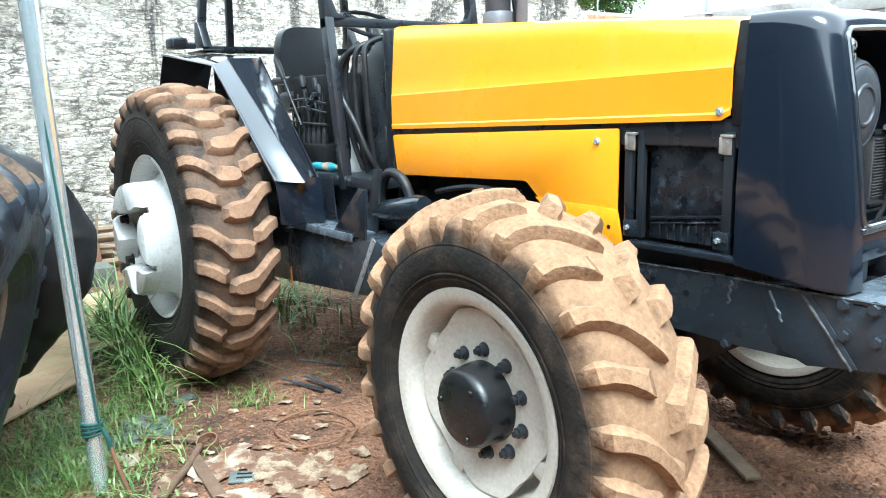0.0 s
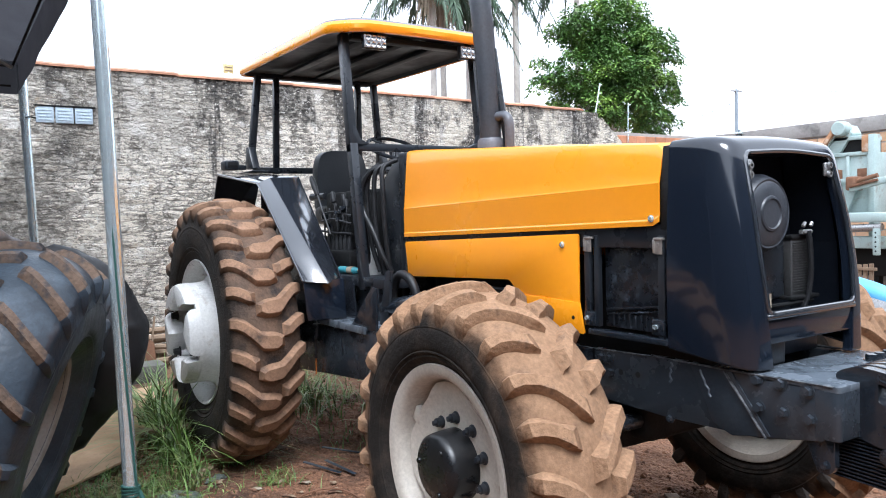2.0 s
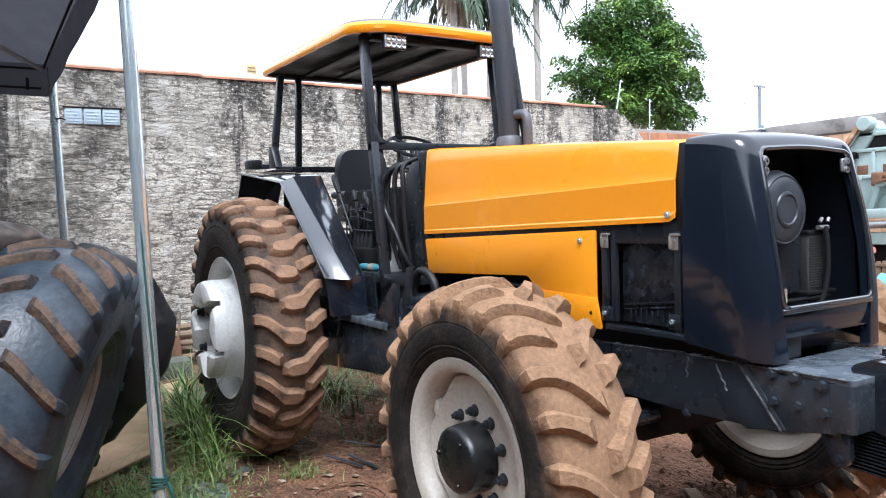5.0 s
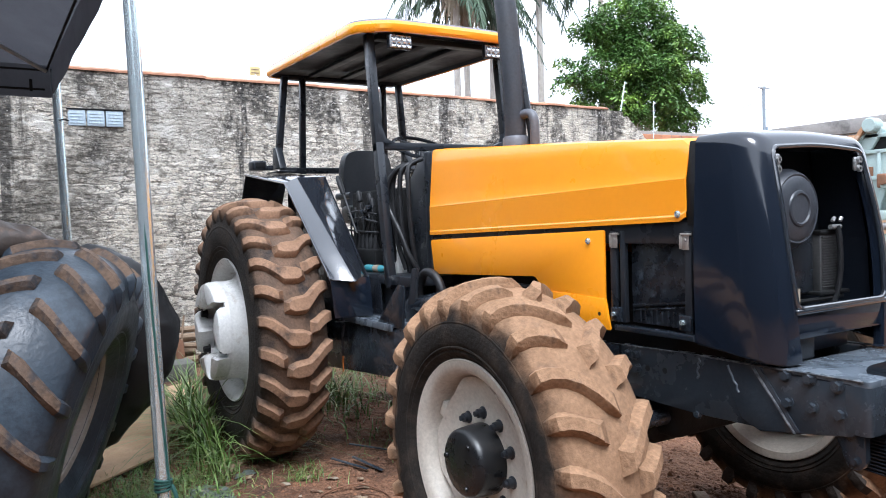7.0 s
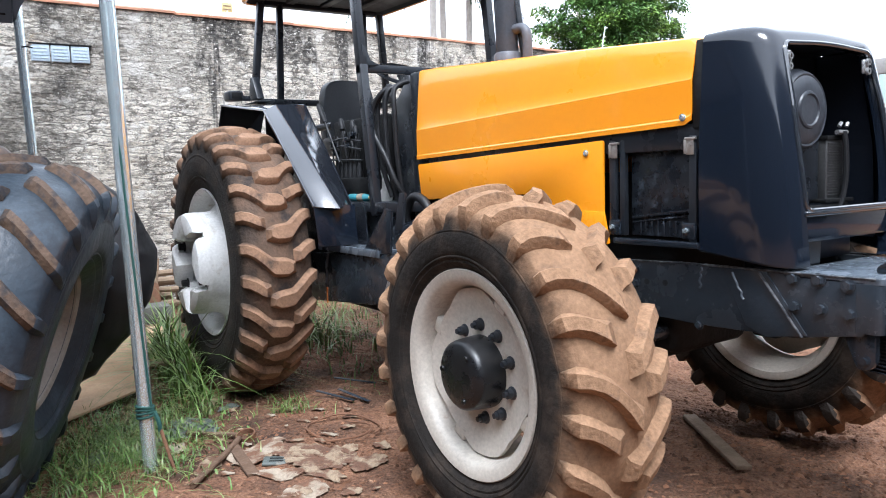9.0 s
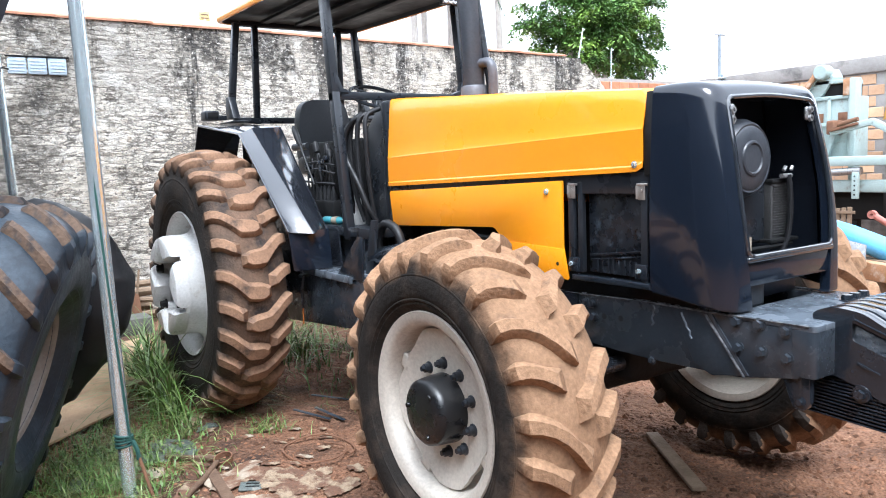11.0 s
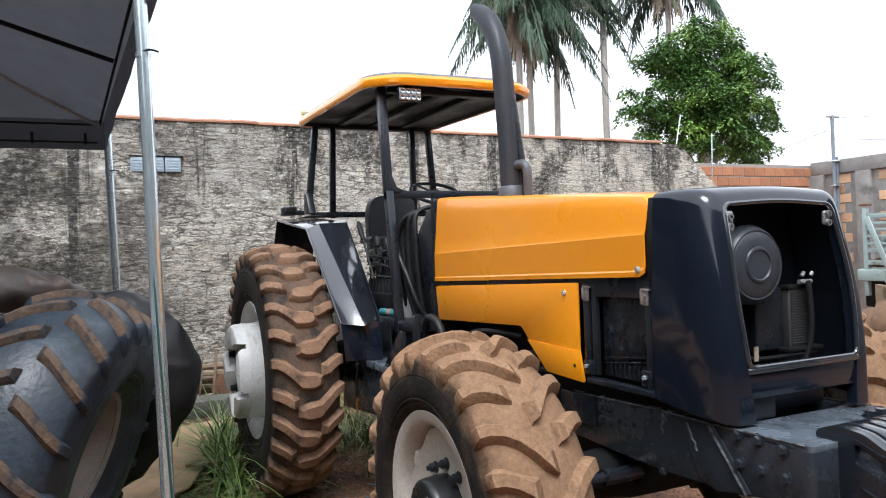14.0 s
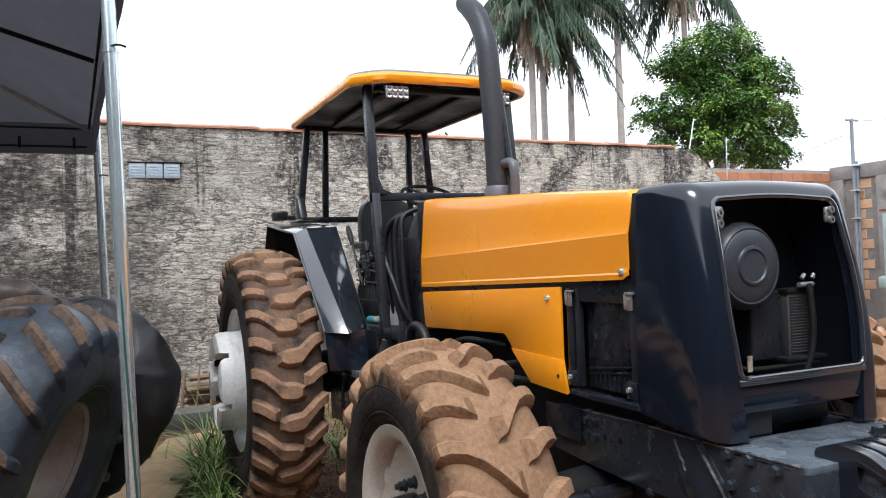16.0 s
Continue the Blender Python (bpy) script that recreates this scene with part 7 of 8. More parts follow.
# ---- far side of the yard ----
def implement():
    """Pale green farm implement against the far wall: railing, chute, box body, drums, chassis."""
    t = thing("farm_implement", "large faded pale-green farm implement parked against the wall", "implement")
    X = lambda u: -5.35 + 0.00957 * (u - 1380)
    Z = lambda v: 0.99 + 0.0092 * (350 - v)
    for v, u0, u1, h in ((236, 1393, 1520, 0.040), (249, 1400, 1496, 0.022), (260, 1400, 1484, 0.022), (272, 1400, 1484, 0.022), (285, 1400, 1484, 0.022), (297, 1396, 1524, 0.034), (318, 1396, 1500, 0.040), (334, 1388, 1520, 0.050)):
        part("rail", box(X(u0), X(u1), 8.95, 9.0, Z(v) - h, Z(v) + h, 0.006), GREEN_PAINT, t)
    for u, v in ((1399, 222), (1484, 236), (1514, 297), (1526, 297)):
        part("rail_post", box(X(u) - 0.032, X(u) + 0.032, 8.93, 9.02, 0.75, Z(v), 0.006), GREEN_PAINT, t)
    part("rail_cap", box(X(1391), X(1407), 8.92, 9.03, Z(218), Z(214), 0.006), RUST, t)
    part("brace", beam((X(1406), 8.90, Z(238)), (X(1456), 8.86, Z(358)), 0.03, 0.085, 0.005), GREEN_PAINT, t)
    for k in range(7):
        u, v = 1446 + k * 7, 285 - k * 14
        part("chute_slot", box(X(u), X(u + 9), 9.285, 9.305, Z(v), Z(v - 7), 0.004), DARK, t)
    part("chute", prism([(X(q), Z(v)) for q, v in ((1390, 303), (1470, 194), (1500, 146), (1520, 136), (1528, 152), (1510, 182), (1490, 196), (1446, 294), (1440, 303))], "y", 9.30, 9.62, 0.02), GREEN_PAINT, t, "sloping pale-green chute")
    part("chute_flange", beam((X(1394), 9.27, Z(300)), (X(1505), 9.27, Z(146)), 0.05, 0.06, 0.006), GREEN_PAINT, t)
    part("chute_flange", beam((X(1443), 9.27, Z(298)), (X(1493), 9.27, Z(190)), 0.05, 0.06, 0.006), DARK, t)
    part("chute_edge", beam((X(1470), 9.22, Z(192)), (X(1502), 9.22, Z(145)), 0.06, 0.07, 0.006), RUST_PAINT, t)
    part("pulley_cover", lathe([(0.0, 9.15), (0.10, 9.15), (0.12, 9.17), (0.12, 9.35), (0.0, 9.35)], 28, m=Matrix.Translation((X(1513), 0, Z(143)))), GREEN_PAINT, t)
    body = part("hopper", prism([(X(1484), Z(188)), (X(1556), Z(186)), (X(1556), Z(297)), (X(1484), Z(297))], "y", 9.32, 9.9, 0.012), GREEN_PAINT, t, "pale-green hopper body")
    part("hopper_mouth", box(X(1497), X(1545), 9.36, 9.9, Z(187), Z(160), 0.01), DARK, body)
    part("hopper_lid", box(X(1495), X(1546), 9.30, 9.9, Z(164), Z(157), 0.01), GREEN_PAINT, body)
    for v in (188, 234, 296):
        part("hopper_flange", box(X(1482), X(1558), 9.28, 9.33, Z(v) - 0.03, Z(v) + 0.03, 0.005), GREEN_PAINT, body)
    for q in (1486, 1522, 1556):
        part("hopper_rib", box(X(q) - 0.025, X(q) + 0.025, 9.28, 9.33, Z(296), Z(188), 0.005), GREEN_PAINT, body)
    for q in (1494, 1537):
        part("port", box(X(q), X(q + 17), 9.29, 9.34, Z(230), Z(214), 0.008), RUST, body, "rusty square port")
    part("top_plate", box(X(1546), X(1558), 9.26, 9.30, Z(186), Z(158), 0.005), RUST_PAINT, t)
    part("side_post", box(X(1557), X(1567), 9.25, 9.45, 0.9, Z(157), 0.012), GREEN_PAINT, t)
    part("arm", beam((-3.80, 9.0, 1.92), (-3.14, 9.0, 2.06), 0.10, 0.10, 0.012), GREEN_PAINT, t)
    part("arm", beam((-3.16, 9.0, 2.05), (-2.4, 9.0, 1.62), 0.10, 0.10, 0.012), GREEN_PAINT, t)
    part("arm_sleeve", beam((-3.78, 8.93, 1.95), (-3.35, 8.93, 2.04), 0.05, 0.04, 0.006), RUST, t)
    ch = part("holed_channel", box(-3.34, -3.25, 8.75, 8.82, 0.90, 1.30, 0.008), GREEN_PAINT, t)
    for k in range(5):
        part("hole", lathe([(0.0, 8.748), (0.014, 8.748), (0.015, 8.752)], 10, m=Matrix.Translation((-3.295, 0, 0.96 + k * 0.07))), DARK, ch)
    part("strut", beam((X(1520), 9.2, Z(300)), (X(1540), 9.2, Z(240)), 0.06, 0.08, 0.01), GREEN_PAINT, t)
    part("strut", beam((X(1440), 8.84, Z(352)), (X(1512), 8.84, Z(300)), 0.03, 0.05, 0.006), GREEN_PAINT, t)
    part("gearbox", box(X(1533), X(1548), 9.0, 9.3, Z(252), Z(228), 0.03, 3), RUST, t)
    part("shaft", tube([(X(1540), 9.1, Z(238)), (X(1580), 9.1, Z(228))], 0.035, 12), RUST, t)
    part("chassis_beam", box(X(1385), X(1680), 8.9, 9.15, Z(350), Z(330), 0.02), GREEN_PAINT, t)
    part("chassis_beam", box(X(1510), X(1680), 8.8, 9.1, Z(306), Z(290), 0.02), GREEN_PAINT, t)
    part("tray", box(X(1400), X(1500), 9.05, 9.5, Z(326), Z(318), 0.01), WOOD, t)
    part("axle_tube", tube([(X(1515), 8.85, Z(318)), (X(1600), 8.85, Z(314))], 0.06, 12), WORN, t)
    part("cylinder", tube([(X(1528), 8.8, Z(318)), (X(1528), 8.8, Z(350))], 0.07, 12), STEEL, t)
    part("deck", box(X(1380), X(1620), 9.15, 10.9, 0.55, 0.98, 0.03), DARK, t, "dark shaded underframe")
    for u in (1395, 1480, 1570):
        part("stand", box(X(u) - 0.06, X(u) + 0.06, 9.2, 9.35, -0.02, 0.6, 0.01), DARK, t)
    rng = random.Random(3)
    for i in range(9):
        u = 1405 + i * 10
        part("cog", lathe([(0.0, 9.0), (0.05, 9.0), (0.055, 9.03), (0.05, 9.1)], 10, m=Matrix.Translation((X(u), 0, Z(317) + rng.uniform(-0.03, 0.05)))), RUST, t)


implement()


def loader_arm():
    """Orange-yellow lifting arm on a post, beyond the machine's nose."""
    t = thing("workshop_crane", "worn orange-yellow steel workshop crane with a hanging chain", "crane")
    part("upper_arm", plate([(-1.86, 6.5, 1.98), (-1.40, 6.5, 1.98), (-1.20, 6.5, 3.1), (-1.66, 6.5, 3.1)], 0.12, 0.01), LIFT_PAINT, t)
    part("lower_arm", plate([(-1.79, 6.56, 1.97), (-1.52, 6.56, 1.97), (-1.45, 6.56, 0.86), (-1.69, 6.56, 0.86)], 0.10, 0.01), LIFT_PAINT, t)
    part("pivot", lathe([(0.0, 6.46), (0.055, 6.46), (0.065, 6.48), (0.065, 6.55), (0.0, 6.55)], 20, m=Matrix.Translation((-1.69, 0, 2.08))), RUST, t)
    part("post", box(-1.36, -1.16, 6.5, 6.7, -0.05, 3.1, 0.01), LIFT_PAINT, t)
    for k in range(5):
        link = tube([(-1.62 + 0.035 * math.cos(a), 6.55 + (0.02 * math.cos(a) if k % 2 else 0), 0.83 - k * 0.085 + 0.055 * math.sin(a)) for a in np.linspace(0, 2 * math.pi, 13)], 0.011, 6)
        part("chain_link", link, RUST, t)


LIFT_PAINT = mat("worn_orange_yellow_paint", (0.56, 0.34, 0.09), 0.6, other=(0.46, 0.25, 0.06), scale=4, bump=0.15, third=(0.20, 0.11, 0.06), third_scale=7, third_spread=(0.58, 0.70))
loader_arm()


def scrap_heap():
    rng = random.Random(17)
    X = lambda u: -3.93 + 0.0079 * (u - 1380)
    Z = lambda v: 1.107 - 0.0083 * (v - 350)
    items = [("panel_board", "weathered grey-brown panel standing in the scrap heap", WOOD, [(1393, 356), (1450, 362), (1448, 470), (1393, 470)], 7.2), ("panel_board", "weathered brown panel standing in the scrap heap", WOOD, [(1452, 362), (1513, 372), (1512, 470), (1452, 470)], 7.1),
             ("iron_bracket", "rusty triangular iron bracket with a hole", SCRAP, [(1433, 408), (1447, 378), (1472, 374), (1488, 410), (1470, 425), (1440, 420)], 6.6), ("iron_lever", "rusty bent iron lever in the scrap heap", SCRAP, [(1470, 405), (1482, 398), (1505, 440), (1492, 446)], 6.5),
             ("iron_angle", "rusty iron angle piece in the scrap heap", SCRAP, [(1398, 396), (1430, 388), (1432, 470), (1400, 470)], 6.75), ("yellow_block", "dusty ochre casting in the scrap heap", RUST_PAINT, [(1400, 425), (1428, 402), (1440, 415), (1414, 440)], 6.4),
             ("iron_plate", "rusty iron plate lying in the scrap heap", SCRAP, [(1440, 440), (1458, 420), (1470, 452), (1446, 462)], 6.4), ("iron_plate", "dark iron plate lying in the scrap heap", DARK, [(1460, 425), (1500, 432), (1498, 446), (1462, 444)], 6.6)]
    for nm, lab, m, poly, y in items:
        th = rng.uniform(0.04, 0.14)
        tagged(part(nm, prism([(X(u), Z(v)) for u, v in poly], "y", y, y + th, 0.006), m), lab, "scrap metal" if m is not WOOD else "board", "scrap heap")
    # sawn blocks and plates heaped in front
    for u, v, y, L, w, h, rz, ry, lab in ((1420, 425, 6.15, 0.34, 0.12, 0.10, 25, -18, "pale sawn timber block on the scrap heap"), (1406, 402, 6.35, 0.30, 0.10, 0.08, -30, 8, "pale sawn timber block on the scrap heap"), (1452, 432, 6.1, 0.42, 0.07, 0.16, 40, 12, "dusty iron casting on the scrap heap"),
                                          (1490, 425, 6.2, 0.36, 0.10, 0.05, -35, 24, "dusty flat iron piece on the scrap heap"), (1470, 446, 6.0, 0.40, 0.06, 0.10, 10, -6, "dusty flat iron piece on the scrap heap"), (1432, 452, 5.95, 0.24, 0.14, 0.12, 60, 10, "dusty iron casting on the scrap heap"),
                                          (1508, 448, 6.3, 0.30, 0.12, 0.09, 15, 14, "pale sawn timber block on the scrap heap")):
        o = part("scrap_block", box(-L / 2, L / 2, -w / 2, w / 2, -h / 2, h / 2, 0.008), SCRAP if "iron" in lab else PLY)
        o.matrix_world = pose(X(u), y, max(Z(v) - 0.05, h / 2), 0, ry, rz)
        tagged(o, lab, "scrap block", "scrap heap")
    for i in range(16):
        a = Vector((rng.uniform(-4.2, -2.6), rng.uniform(6.2, 7.4), rng.uniform(0.05, 0.4)))
        d = Vector((rng.uniform(-0.6, 0.6), rng.uniform(-0.4, 0.4), rng.uniform(-0.05, 0.22)))
        tagged(part("iron_bar", beam(a, a + d, rng.uniform(0.04, 0.1), rng.uniform(0.03, 0.08), 0.006), SCRAP if i % 3 else DARK), "rusty iron bar tossed on the scrap heap", "iron bar", "scrap heap")
    b = bmesh.new()
    add_lathe(b, [(0.0, 6.9), (0.13, 6.9), (0.14, 6.95), (0.14, 7.05), (0.0, 7.05)], 24, 0, False, Matrix.Translation((X(1423), 0.30, Z(362) - 0.06)))
    tagged(part("round_cover", b, GREEN_PAINT), "round pale-green cover on the scrap heap", "cover")
    b = tube([(X(1496), 6.7, Z(366)), (X(1550), 6.7, Z(357))], 0.04, 12)
    tagged(part("red_bar", b, RED_PAINT), "faded red bar lying on the scrap heap", "bar")
    # slatted crate
    c = thing("slatted_crate", "weathered grey slatted crate beside the scrap heap", "crate")
    for i in range(7):
        x = X(1520) + i * 0.075
        part("slat", box(x, x + 0.05, 6.75, 6.78, 0.0, Z(378 - i), 0.004), WOOD, c)
    for v in (380, 402, 420):
        part("batten", box(X(1518), X(1590), 6.73, 6.75, Z(v) - 0.02, Z(v) + 0.02, 0.004), WOOD, c)
    # long painted beams on trestles, blue tube and folded plate on them
    for dy, m in ((0.0, RUST_PAINT), (0.16, WOOD)):
        tagged(part("long_beam", beam((-2.0, 4.30 + dy, 0.64), (0.5, 3.30 + dy, 0.60), 0.11, 0.15, 0.01), m), "long worn orange steel beam on supports" if dy == 0 else "long weathered timber beam on supports", "beam")
    for x, y in ((-1.7, 4.2), (0.3, 3.4)):
        tagged(part("trestle", box(x - 0.08, x + 0.08, y - 0.12, y + 0.2, -0.02, 0.545, 0.01), RUST), "rusty trestle under the beams", "trestle", "trestles")
    tagged(part("blue_tube", tube([(-1.08, 3.90, 0.93), (-1.02, 3.90, 0.92), (-0.9, 3.92, 0.885), (0.6, 4.2, 0.30)], 0.10, 20, 3, [0.03, 0.075, 0.1, 0.1]), BLUE_PLASTIC), "sky-blue plastic tube with a rounded end", "tube")
    tagged(part("tube_rest", box(-0.75, -0.45, 3.85, 4.1, -0.02, 0.60, 0.01), WOOD), "timber rest under the blue tube", "rest")
    fp = bmesh.new()
    add_plate(fp, [(-1.10, 3.80, 0.70), (-0.62, 3.60, 0.70), (-0.66, 3.70, 0.84), (-1.02, 3.86, 0.88)], 0.012)
    tagged(part("folded_plate", fp, WORN), "grey folded steel plate standing on the beam", "plate")
    ra = bmesh.new()
    add_tube(ra, [(-2.24, 7.2, 0.78), (-2.05, 7.2, 0.66), (-1.85, 7.2, 0.5)], 0.04, 12, True, 0, 4)
    add_lathe(ra, [(0.02, -0.03), (0.055, -0.03), (0.055, 0.03), (0.02, 0.03)], 20, 0, True, Matrix.Translation((-2.28, 7.2, 0.80)))
    add_box(ra, -1.92, -1.78, 7.14, 7.26, -0.02, 0.52, 0.01)
    tagged(part("lifting_stand", ra, RED_PAINT), "faded red lifting stand with an eye", "stand")


scrap_heap()


POLE = mat("weathered_zinc_pole", (0.26, 0.30, 0.34), 0.5, 0.2, other=(0.20, 0.23, 0.26), scale=6)


def fence_fittings():
    for (x, y, z), (x2, y2, z2) in (((-7.52, 7.22, 3.5), (-7.56, 7.38, 4.05)), ((-7.56, 8.10, 2.86), (-7.56, 8.13, 3.74))):
        t = thing("fence_bracket", "thin galvanised electric-fence bracket on the wall", "bracket", None, "fence brackets")
        part("rod", tube([(x, y, z), (x2, y2, z2)], 0.010, 8), STEEL, t)
        for k in (0.35, 0.65, 0.95):
            p = Vector((x, y, z)).lerp(Vector((x2, y2, z2)), k)
            part("insulator", tube([p, p + Vector((0.035, 0.03, 0))], 0.012, 8), WHITE_PVC, t)
    s = thing("warning_sign", "small faded yellow sign on a thin rod over the wall", "sign")
    part("rod", tube([(-7.425, 0.37, 3.5), (-7.425, 0.37, 3.66)], 0.008, 8), STEEL, s)
    part("plate", box(-7.43, -7.42, 0.30, 0.44, 3.64, 3.76, 0.003), SIGN, s)
    for z in (3.675, 3.72):
        part("bar", box(-7.419, -7.417, 0.32, 0.42, z - 0.007, z + 0.007), WOOD, s)
    # galvanised service pole in the corner, with cables
    p = thing("service_pole", "galvanised steel service pole at the wall corner", "pole")
    for dy in (-0.045, 0.045):
        part("tube", tube([(-7.45, 11.36 + dy, -0.02), (-7.45, 11.36 + dy, 3.35 if dy > 0 else 4.2)], 0.034, 12), POLE, p)
    for z in (2.2, 2.75, 3.25):
        part("clamp", box(-7.52, -7.38, 11.26, 11.46, z, z + 0.03, 0.004), STEEL, p)
    part("cross_arm", box(-7.47, -7.43, 11.15, 11.5, 4.15, 4.19, 0.006), WORN, p)
    for z0, z1 in ((4.15, 4.9), (3.72, 3.5)):
        c = tube([(-7.45, 11.35, z0), (-5, 20, (z0 + z1) / 2 - 0.1), (-2, 30, z1)], 0.005, 6, 6)
        tagged(part("cable", c, DARK), "thin dark overhead cable", "cable", "overhead cables")
    c = tube([(-7.45, 11.2, 3.9), (-11, 13.0, 3.75), (-16, 16, 3.9)], 0.005, 6, 6)
    tagged(part("cable", c, DARK), "thin dark overhead cable", "cable", "overhead cables")


fence_fittings()


# ---- trees ----
def leafy_tree():
    """Broad dense tree behind the wall: trunk, limbs and a crown of leaf clumps."""
    t = thing("broadleaf_tree", "dense dark-green broadleaf tree behind the wall", "tree")
    rng = random.Random(77)
    cx, cy = -14.0, 14.3
    part("trunk", tube([(cx, cy, -0.1), (cx + 0.05, cy + 0.1, 2.0), (cx, cy + 0.1, 3.6), (cx - 0.1, cy, 5.0)], 0.2, 12, 4, [0.28, 0.22, 0.18, 0.1]), BARK, t)
    blobs = [(0, 0, 6.2, 1.6), (-0.3, -1.75, 6.1, 1.15), (0.2, 1.55, 6.1, 1.25), (0, -0.8, 7.35, 0.95), (0.1, 0.7, 7.4, 1.0), (0, -2.2, 5.2, 0.85), (0.2, 2.15, 5.2, 0.95), (0.3, 0, 5.1, 1.4), (0, 0.35, 7.95, 0.55), (0.3, 2.15, 6.7, 0.65),
             (0.4, -1.2, 4.8, 0.9), (0.5, 1.35, 4.5, 0.85), (0.2, 2.2, 4.2, 0.75), (0.1, -1.6, 6.95, 0.7), (0.2, 1.5, 7.2, 0.6), (0.5, -0.6, 6.0, 0.8), (0.6, 0.9, 5.6, 0.8)]
    blobs = [(dx * 0.86, dy * 0.84, 6.05 + (z - 6.05) * 1.0, r * 0.82) for dx, dy, z, r in blobs]
    for k, (dx, dy, z, r) in enumerate(blobs[:5]):
        part("limb", tube([(cx, cy + 0.1, 3.2), (cx + dx * 0.5, cy + dy * 0.5, (3.4 + z) / 2), (cx + dx, cy + dy, z)], 0.07, 8, 3, [0.11, 0.08, 0.03]), BARK, t)
    verts, faces = [], []
    for dx, dy, z, r in blobs:
        for c in range(int(36 * r * r) + 4):
            u = Vector((rng.gauss(0, 1), rng.gauss(0, 1), rng.gauss(0, 1))).normalized()
            rad = r * rng.uniform(0.78, 1.08) * (1 + 0.35 * noise.noise(u * 2.6 + Vector((z, dy, 0))))
            clump = Vector((cx + dx, cy + dy, z)) + u * rad
            size = rng.uniform(0.16, 0.36)
            # one bough end: a flat dome of small leaves that hang outwards
            for i in range(int(520 * size)):
                a, q = rng.uniform(0, 2 * math.pi), math.sqrt(rng.random())
                o = clump + Vector((math.cos(a) * q * size * 1.05, math.sin(a) * q * size * 1.05, size * (1.0 * (1 - q * q) + rng.uniform(-0.75, 0.15))))
                d = Vector((math.cos(a) + rng.gauss(0, 0.5), math.sin(a) + rng.gauss(0, 0.5), rng.uniform(-0.9, 0.25))).normalized()
                L = rng.uniform(0.08, 0.14)
                w = d.cross(Vector((rng.gauss(0, 0.4), rng.gauss(0, 0.4), 1))).normalized() * L * 0.27
                b = len(verts)
                verts += [tuple(o), tuple(o + d * L * 0.5 + w), tuple(o + d * L - Vector((0, 0, L * 0.15))), tuple(o + d * L * 0.5 - w)]
                faces.append((b, b + 1, b + 2, b + 3))
    me = bpy.data.meshes.new("crown")
    me.from_pydata(verts, [], faces)
    me.materials.append(LEAF)
    ob = new("crown", me)
    ob.parent = t


leafy_tree()


def palm(x, y, z_crown, seed, lean=0.0, skirt=True, fronds=22, length=3.4):
    """Tall feather palm: ringed trunk, arching drooping fronds with hanging leaflets, dry skirt."""
    t = thing("palm_tree", "tall feather palm with drooping fronds and dry skirt" if skirt else "tall slender feather palm with bare ringed trunk", "palm tree", None, "palms behind the wall")
    rng = random.Random(seed)
    n = 26
    pts = [(x + lean * (k / n) ** 2, y + lean * 0.5 * (k / n), -0.1 + (z_crown + 0.1) * k / n) for k in range(n + 1)]
    part("trunk", tube(pts, 0.14, 12, 0, [0.115 - 0.02 * k / n + (0.005 if k % 2 else 0) for k in range(n + 1)]), BARK, t)
    top = Vector(pts[-1])
    for dry in (False, True):
        if dry and not skirt:
            continue
        verts, faces = [], []
        for f in range(fronds if not dry else fronds):
            a = rng.uniform(0, 2 * math.pi)
            up = rng.uniform(-0.45, 1.5) if not dry else rng.uniform(-1.3, -0.7)
            L = length * rng.uniform(0.75, 1.1) * (0.75 if dry else 1)
            d = Vector((math.cos(a), math.sin(a), 0))
            m = 34 if not dry else 12
            prev = None
            for k in range(m + 1):
                s = k / m
                p = top + d * (L * s * (0.9 if not dry else 0.28)) + Vector((0, 0, L * (up * s * 0.75 - (1.0 if not dry else 0.1) * s * s)))
                if dry:
                    p += Vector((0, 0, -0.3 * s))
                if prev is not None:
                    w = Vector((-d.y, d.x, 0)) * (0.02 if not dry else 0.03)
                    b = len(verts)
                    verts += [tuple(prev - w), tuple(prev + w), tuple(p + w), tuple(p - w)]
                    faces.append((b, b + 1, b + 2, b + 3))
                    for q in range(3):
                        for sd in (-1, 1):
                            o = prev.lerp(p, (q + rng.random()) / 3)
                            ll = (0.75 * math.sin(math.pi * min(1, 0.12 + s * 0.95)) + 0.12) * rng.uniform(0.7, 1.1) * (0.6 if dry else 1)
                            side = Vector((-d.y, d.x, 0)) * sd
                            tip = o + side * ll * rng.uniform(0.1, 0.6) + d * ll * rng.uniform(-0.1, 0.3) + Vector((0, 0, -ll * rng.uniform(0.55, 1.45)))
                            wv = (d * 0.010 + Vector((0, 0, 0.007)))
                            mid = o.lerp(tip, 0.5) + side * ll * 0.10 + Vector((0, 0, 0.06 * ll))
                            b = len(verts)
                            verts += [tuple(o - wv), tuple(o + wv), tuple(mid + wv), tuple(tip), tuple(mid - wv)]
                            faces.append((b, b + 1, b + 2, b + 3, b + 4))
                prev = p
        me = bpy.data.meshes.new("crown" if not dry else "dry_skirt")
        me.from_pydata(verts, [], faces)
        me.materials.append(DRY_FROND if dry else FROND)
        ob = new(me.name, me)
        ob.parent = t


palm(-17.0, 9.75, 9.9, 1, 0.1, True, 24, 2.8)
palm(-17.8, 10.7, 9.6, 2, 0.0, True, 22, 2.7)
palm(-18.2, 11.9, 10.9, 3, 0.2, True, 22, 2.9)
palm(-17.0, 13.1, 13.0, 4, 0.0, True, 22, 2.7)
palm(-18.5, 17.3, 12.3, 5, 0.0, True, 24, 3.0)


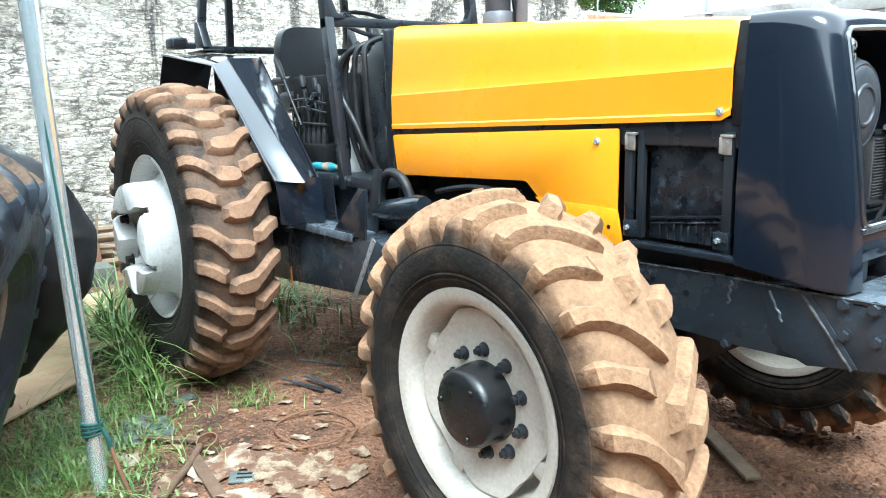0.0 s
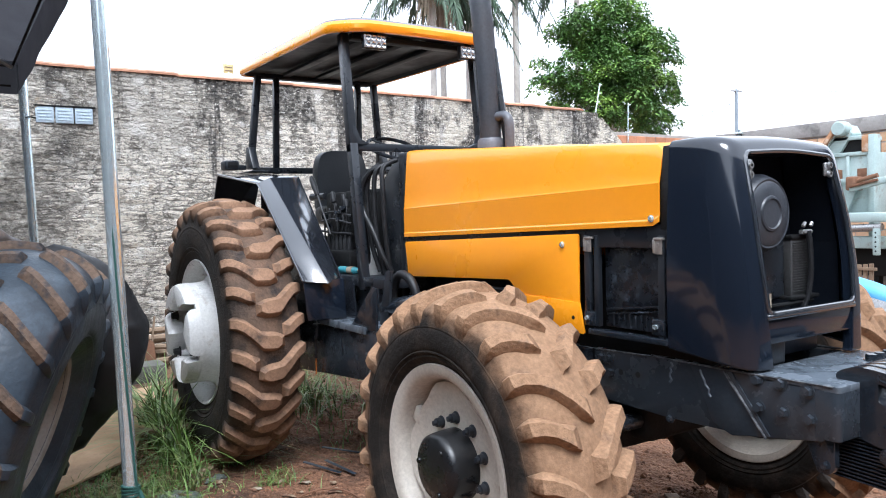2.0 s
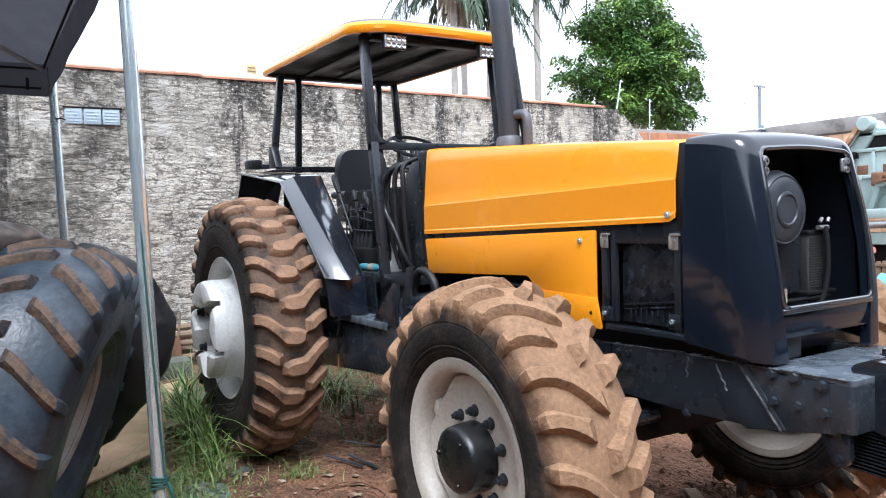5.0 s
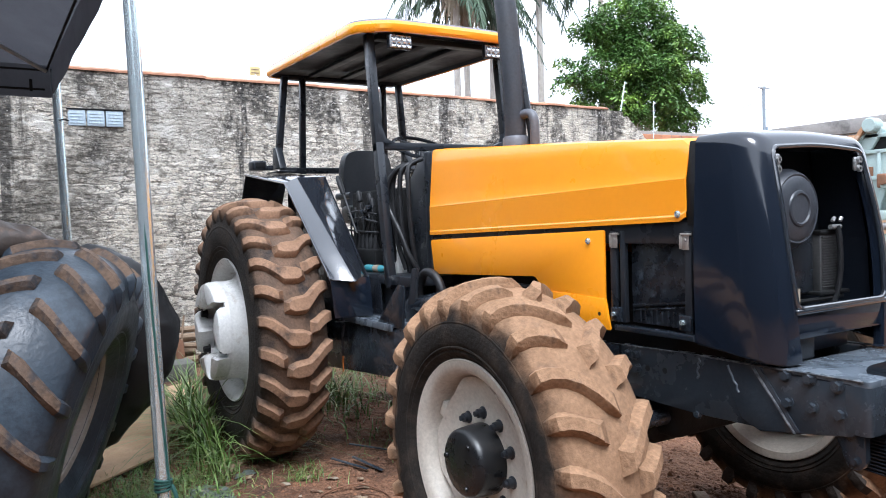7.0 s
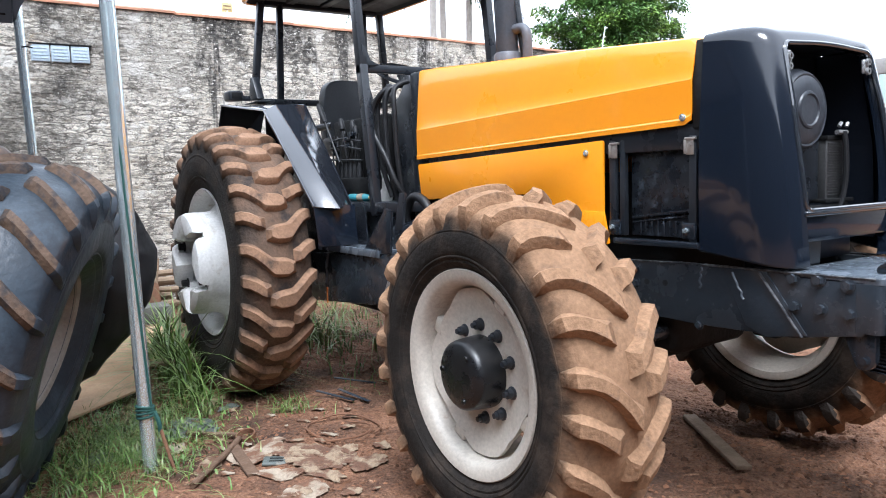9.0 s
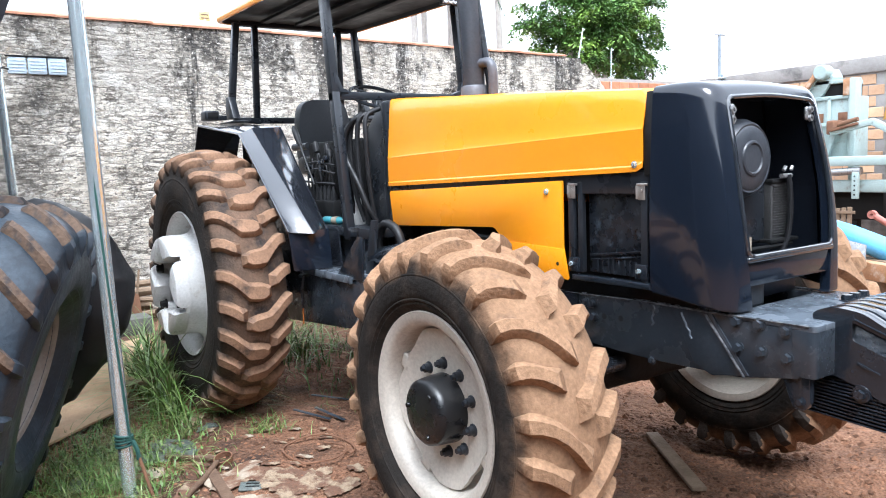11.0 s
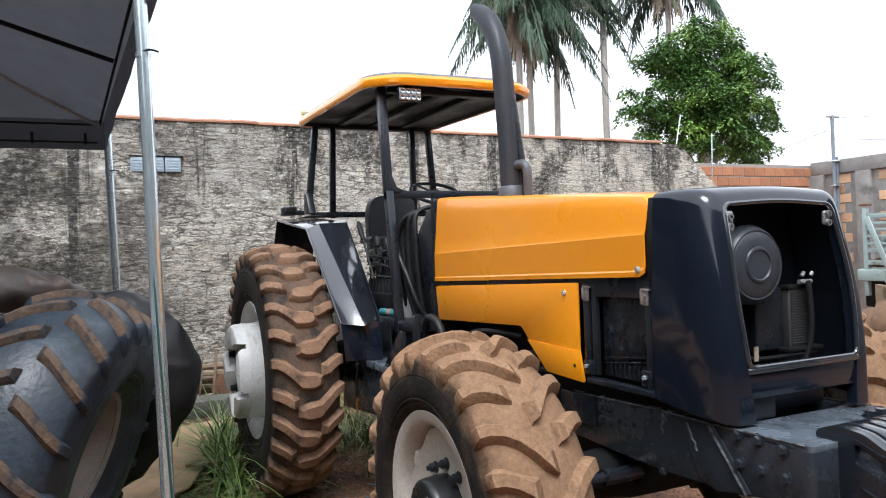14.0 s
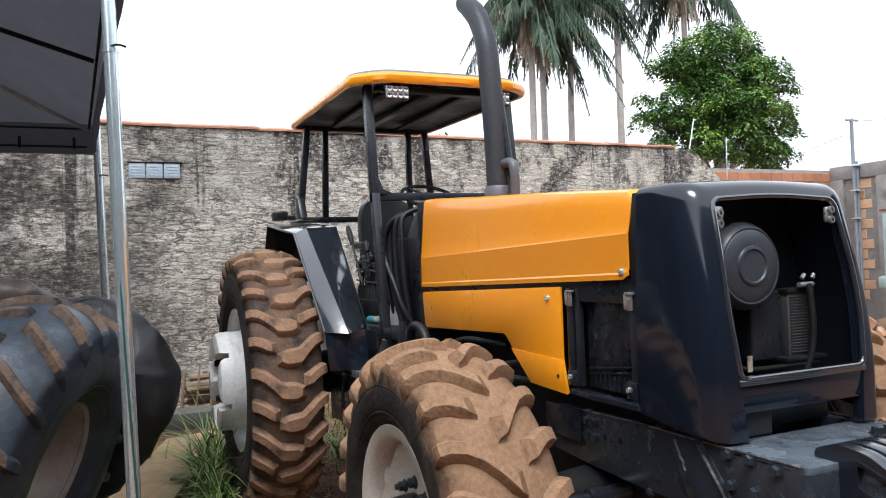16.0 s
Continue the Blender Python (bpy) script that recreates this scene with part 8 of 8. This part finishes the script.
def far_shrubs():
    """Tops of low shrubs showing over the wall."""
    rng = random.Random(9)
    for x, y, z, r in ((-14.0, 12.1, 4.2, 0.5), (-15.0, 5.8, 4.5, 0.45), (-15.0, 8.6, 4.5, 0.4), (-15, 12.6, 4.4, 0.35)):
        verts, faces = [], []
        for i in range(420):
            u = Vector((rng.gauss(0, 1), rng.gauss(0, 1), rng.gauss(0, 1))).normalized() * r * rng.uniform(0.5, 1.1)
            o = Vector((x, y, z)) + u
            d = Vector((rng.uniform(-1, 1), rng.uniform(-1, 1), rng.uniform(-0.6, 0.6))).normalized()
            L = rng.uniform(0.12, 0.22)
            s = d.cross(Vector((0.2, 0.1, 1))).normalized() * L * 0.22
            b = len(verts)
            verts += [tuple(o), tuple(o + d * L * 0.5 + s), tuple(o + d * L), tuple(o + d * L * 0.5 - s)]
            faces.append((b, b + 1, b + 2, b + 3))
        me = bpy.data.meshes.new("foliage")
        me.from_pydata(verts, [], faces)
        me.materials.append(LEAF)
        t = thing("shrub", "leafy shrub top showing over the wall", "shrub", None, "shrubs behind the wall")
        ob = new("foliage", me)
        ob.parent = t
        part("stem", tube([(x, y, -0.1), (x, y, z)], 0.03, 6), BARK, t)


far_shrubs()


# ---- pieces of walls, last ----
def shared(name, mesh, parent, at, rot=0.0):
    ob = new(name, mesh)
    ob.parent = parent
    ob.matrix_basis = pose(*at, 0, 0, rot)
    return ob


def piece_mesh(name, bm, m):
    me = bpy.data.meshes.new(name)
    bm.to_mesh(me)
    bm.free()
    me.materials.append(m)
    return me


def coping():
    rng = random.Random(2)
    variants = []
    for k in range(4):
        b = bmesh.new()
        prof = [(-0.21, 0.0), (-0.21, 0.022), (-0.07, 0.068), (0.07, 0.074), (0.20, 0.032), (0.20, 0.008), (0.05, 0.045), (-0.06, 0.04)]
        add_prism(b, prof, "y", 0, 0.36 + 0.03 * k, 0.0)
        for v in b.verts:
            v.co += noise.noise_vector(v.co * 7 + Vector((k, 0, 0))) * 0.008
        variants.append(piece_mesh("coping_tile", b, TILE))
    y = -11.9
    while y < 6.75:
        k = rng.randrange(4)
        shared("coping_tile", variants[k], WEST, (wall_x(y) - 0.17 + rng.uniform(-0.012, 0.012), y, 3.495 + rng.uniform(-0.006, 0.006)), rng.uniform(-1.5, 1.5) + 2.6)
        y += 0.345 + 0.03 * k


coping()


# Orange brick again, paled to carry the hard sun on this far wall.
SUNLIT_BRICK = mat("pale_dusty_hollow_brick", (0.70, 0.45, 0.28), 0.9, other=(0.58, 0.34, 0.20), scale=8, bump=0.25, random_tint=0.28)


def bricks():
    rng = random.Random(6)
    b = box(-0.006, 0.012, -0.138, 0.138, -0.088, 0.088, 0.006, 1)
    bw = piece_mesh("brick", b, BRICK)
    b = box(-0.138, 0.138, -0.012, 0.006, -0.088, 0.088, 0.006, 1)
    bn = piece_mesh("brick", b, SUNLIT_BRICK)
    for r in range(8, 16):
        for c in range(13):
            y = 8.05 + c * 0.29 + (0.145 if r % 2 else 0)
            if y < 11.45:
                shared("brick", bw, BRICK_WEST, (-8.1 + rng.uniform(-0.004, 0.004), y, 0.10 + r * 0.20), rng.uniform(-0.8, 0.8))
    for r in range(3, 15):
        for c in range(22):
            x = -7.65 + c * 0.29 + (0.145 if r % 2 else 0)
            if min(abs(x - q) for q in (-7.95, -6.92, -3.9)) > 0.30:
                shared("brick", bn, BRICK_NORTH, (x, 11.5 + rng.uniform(-0.004, 0.004), 0.10 + r * 0.20), rng.uniform(-0.8, 0.8))


bricks()
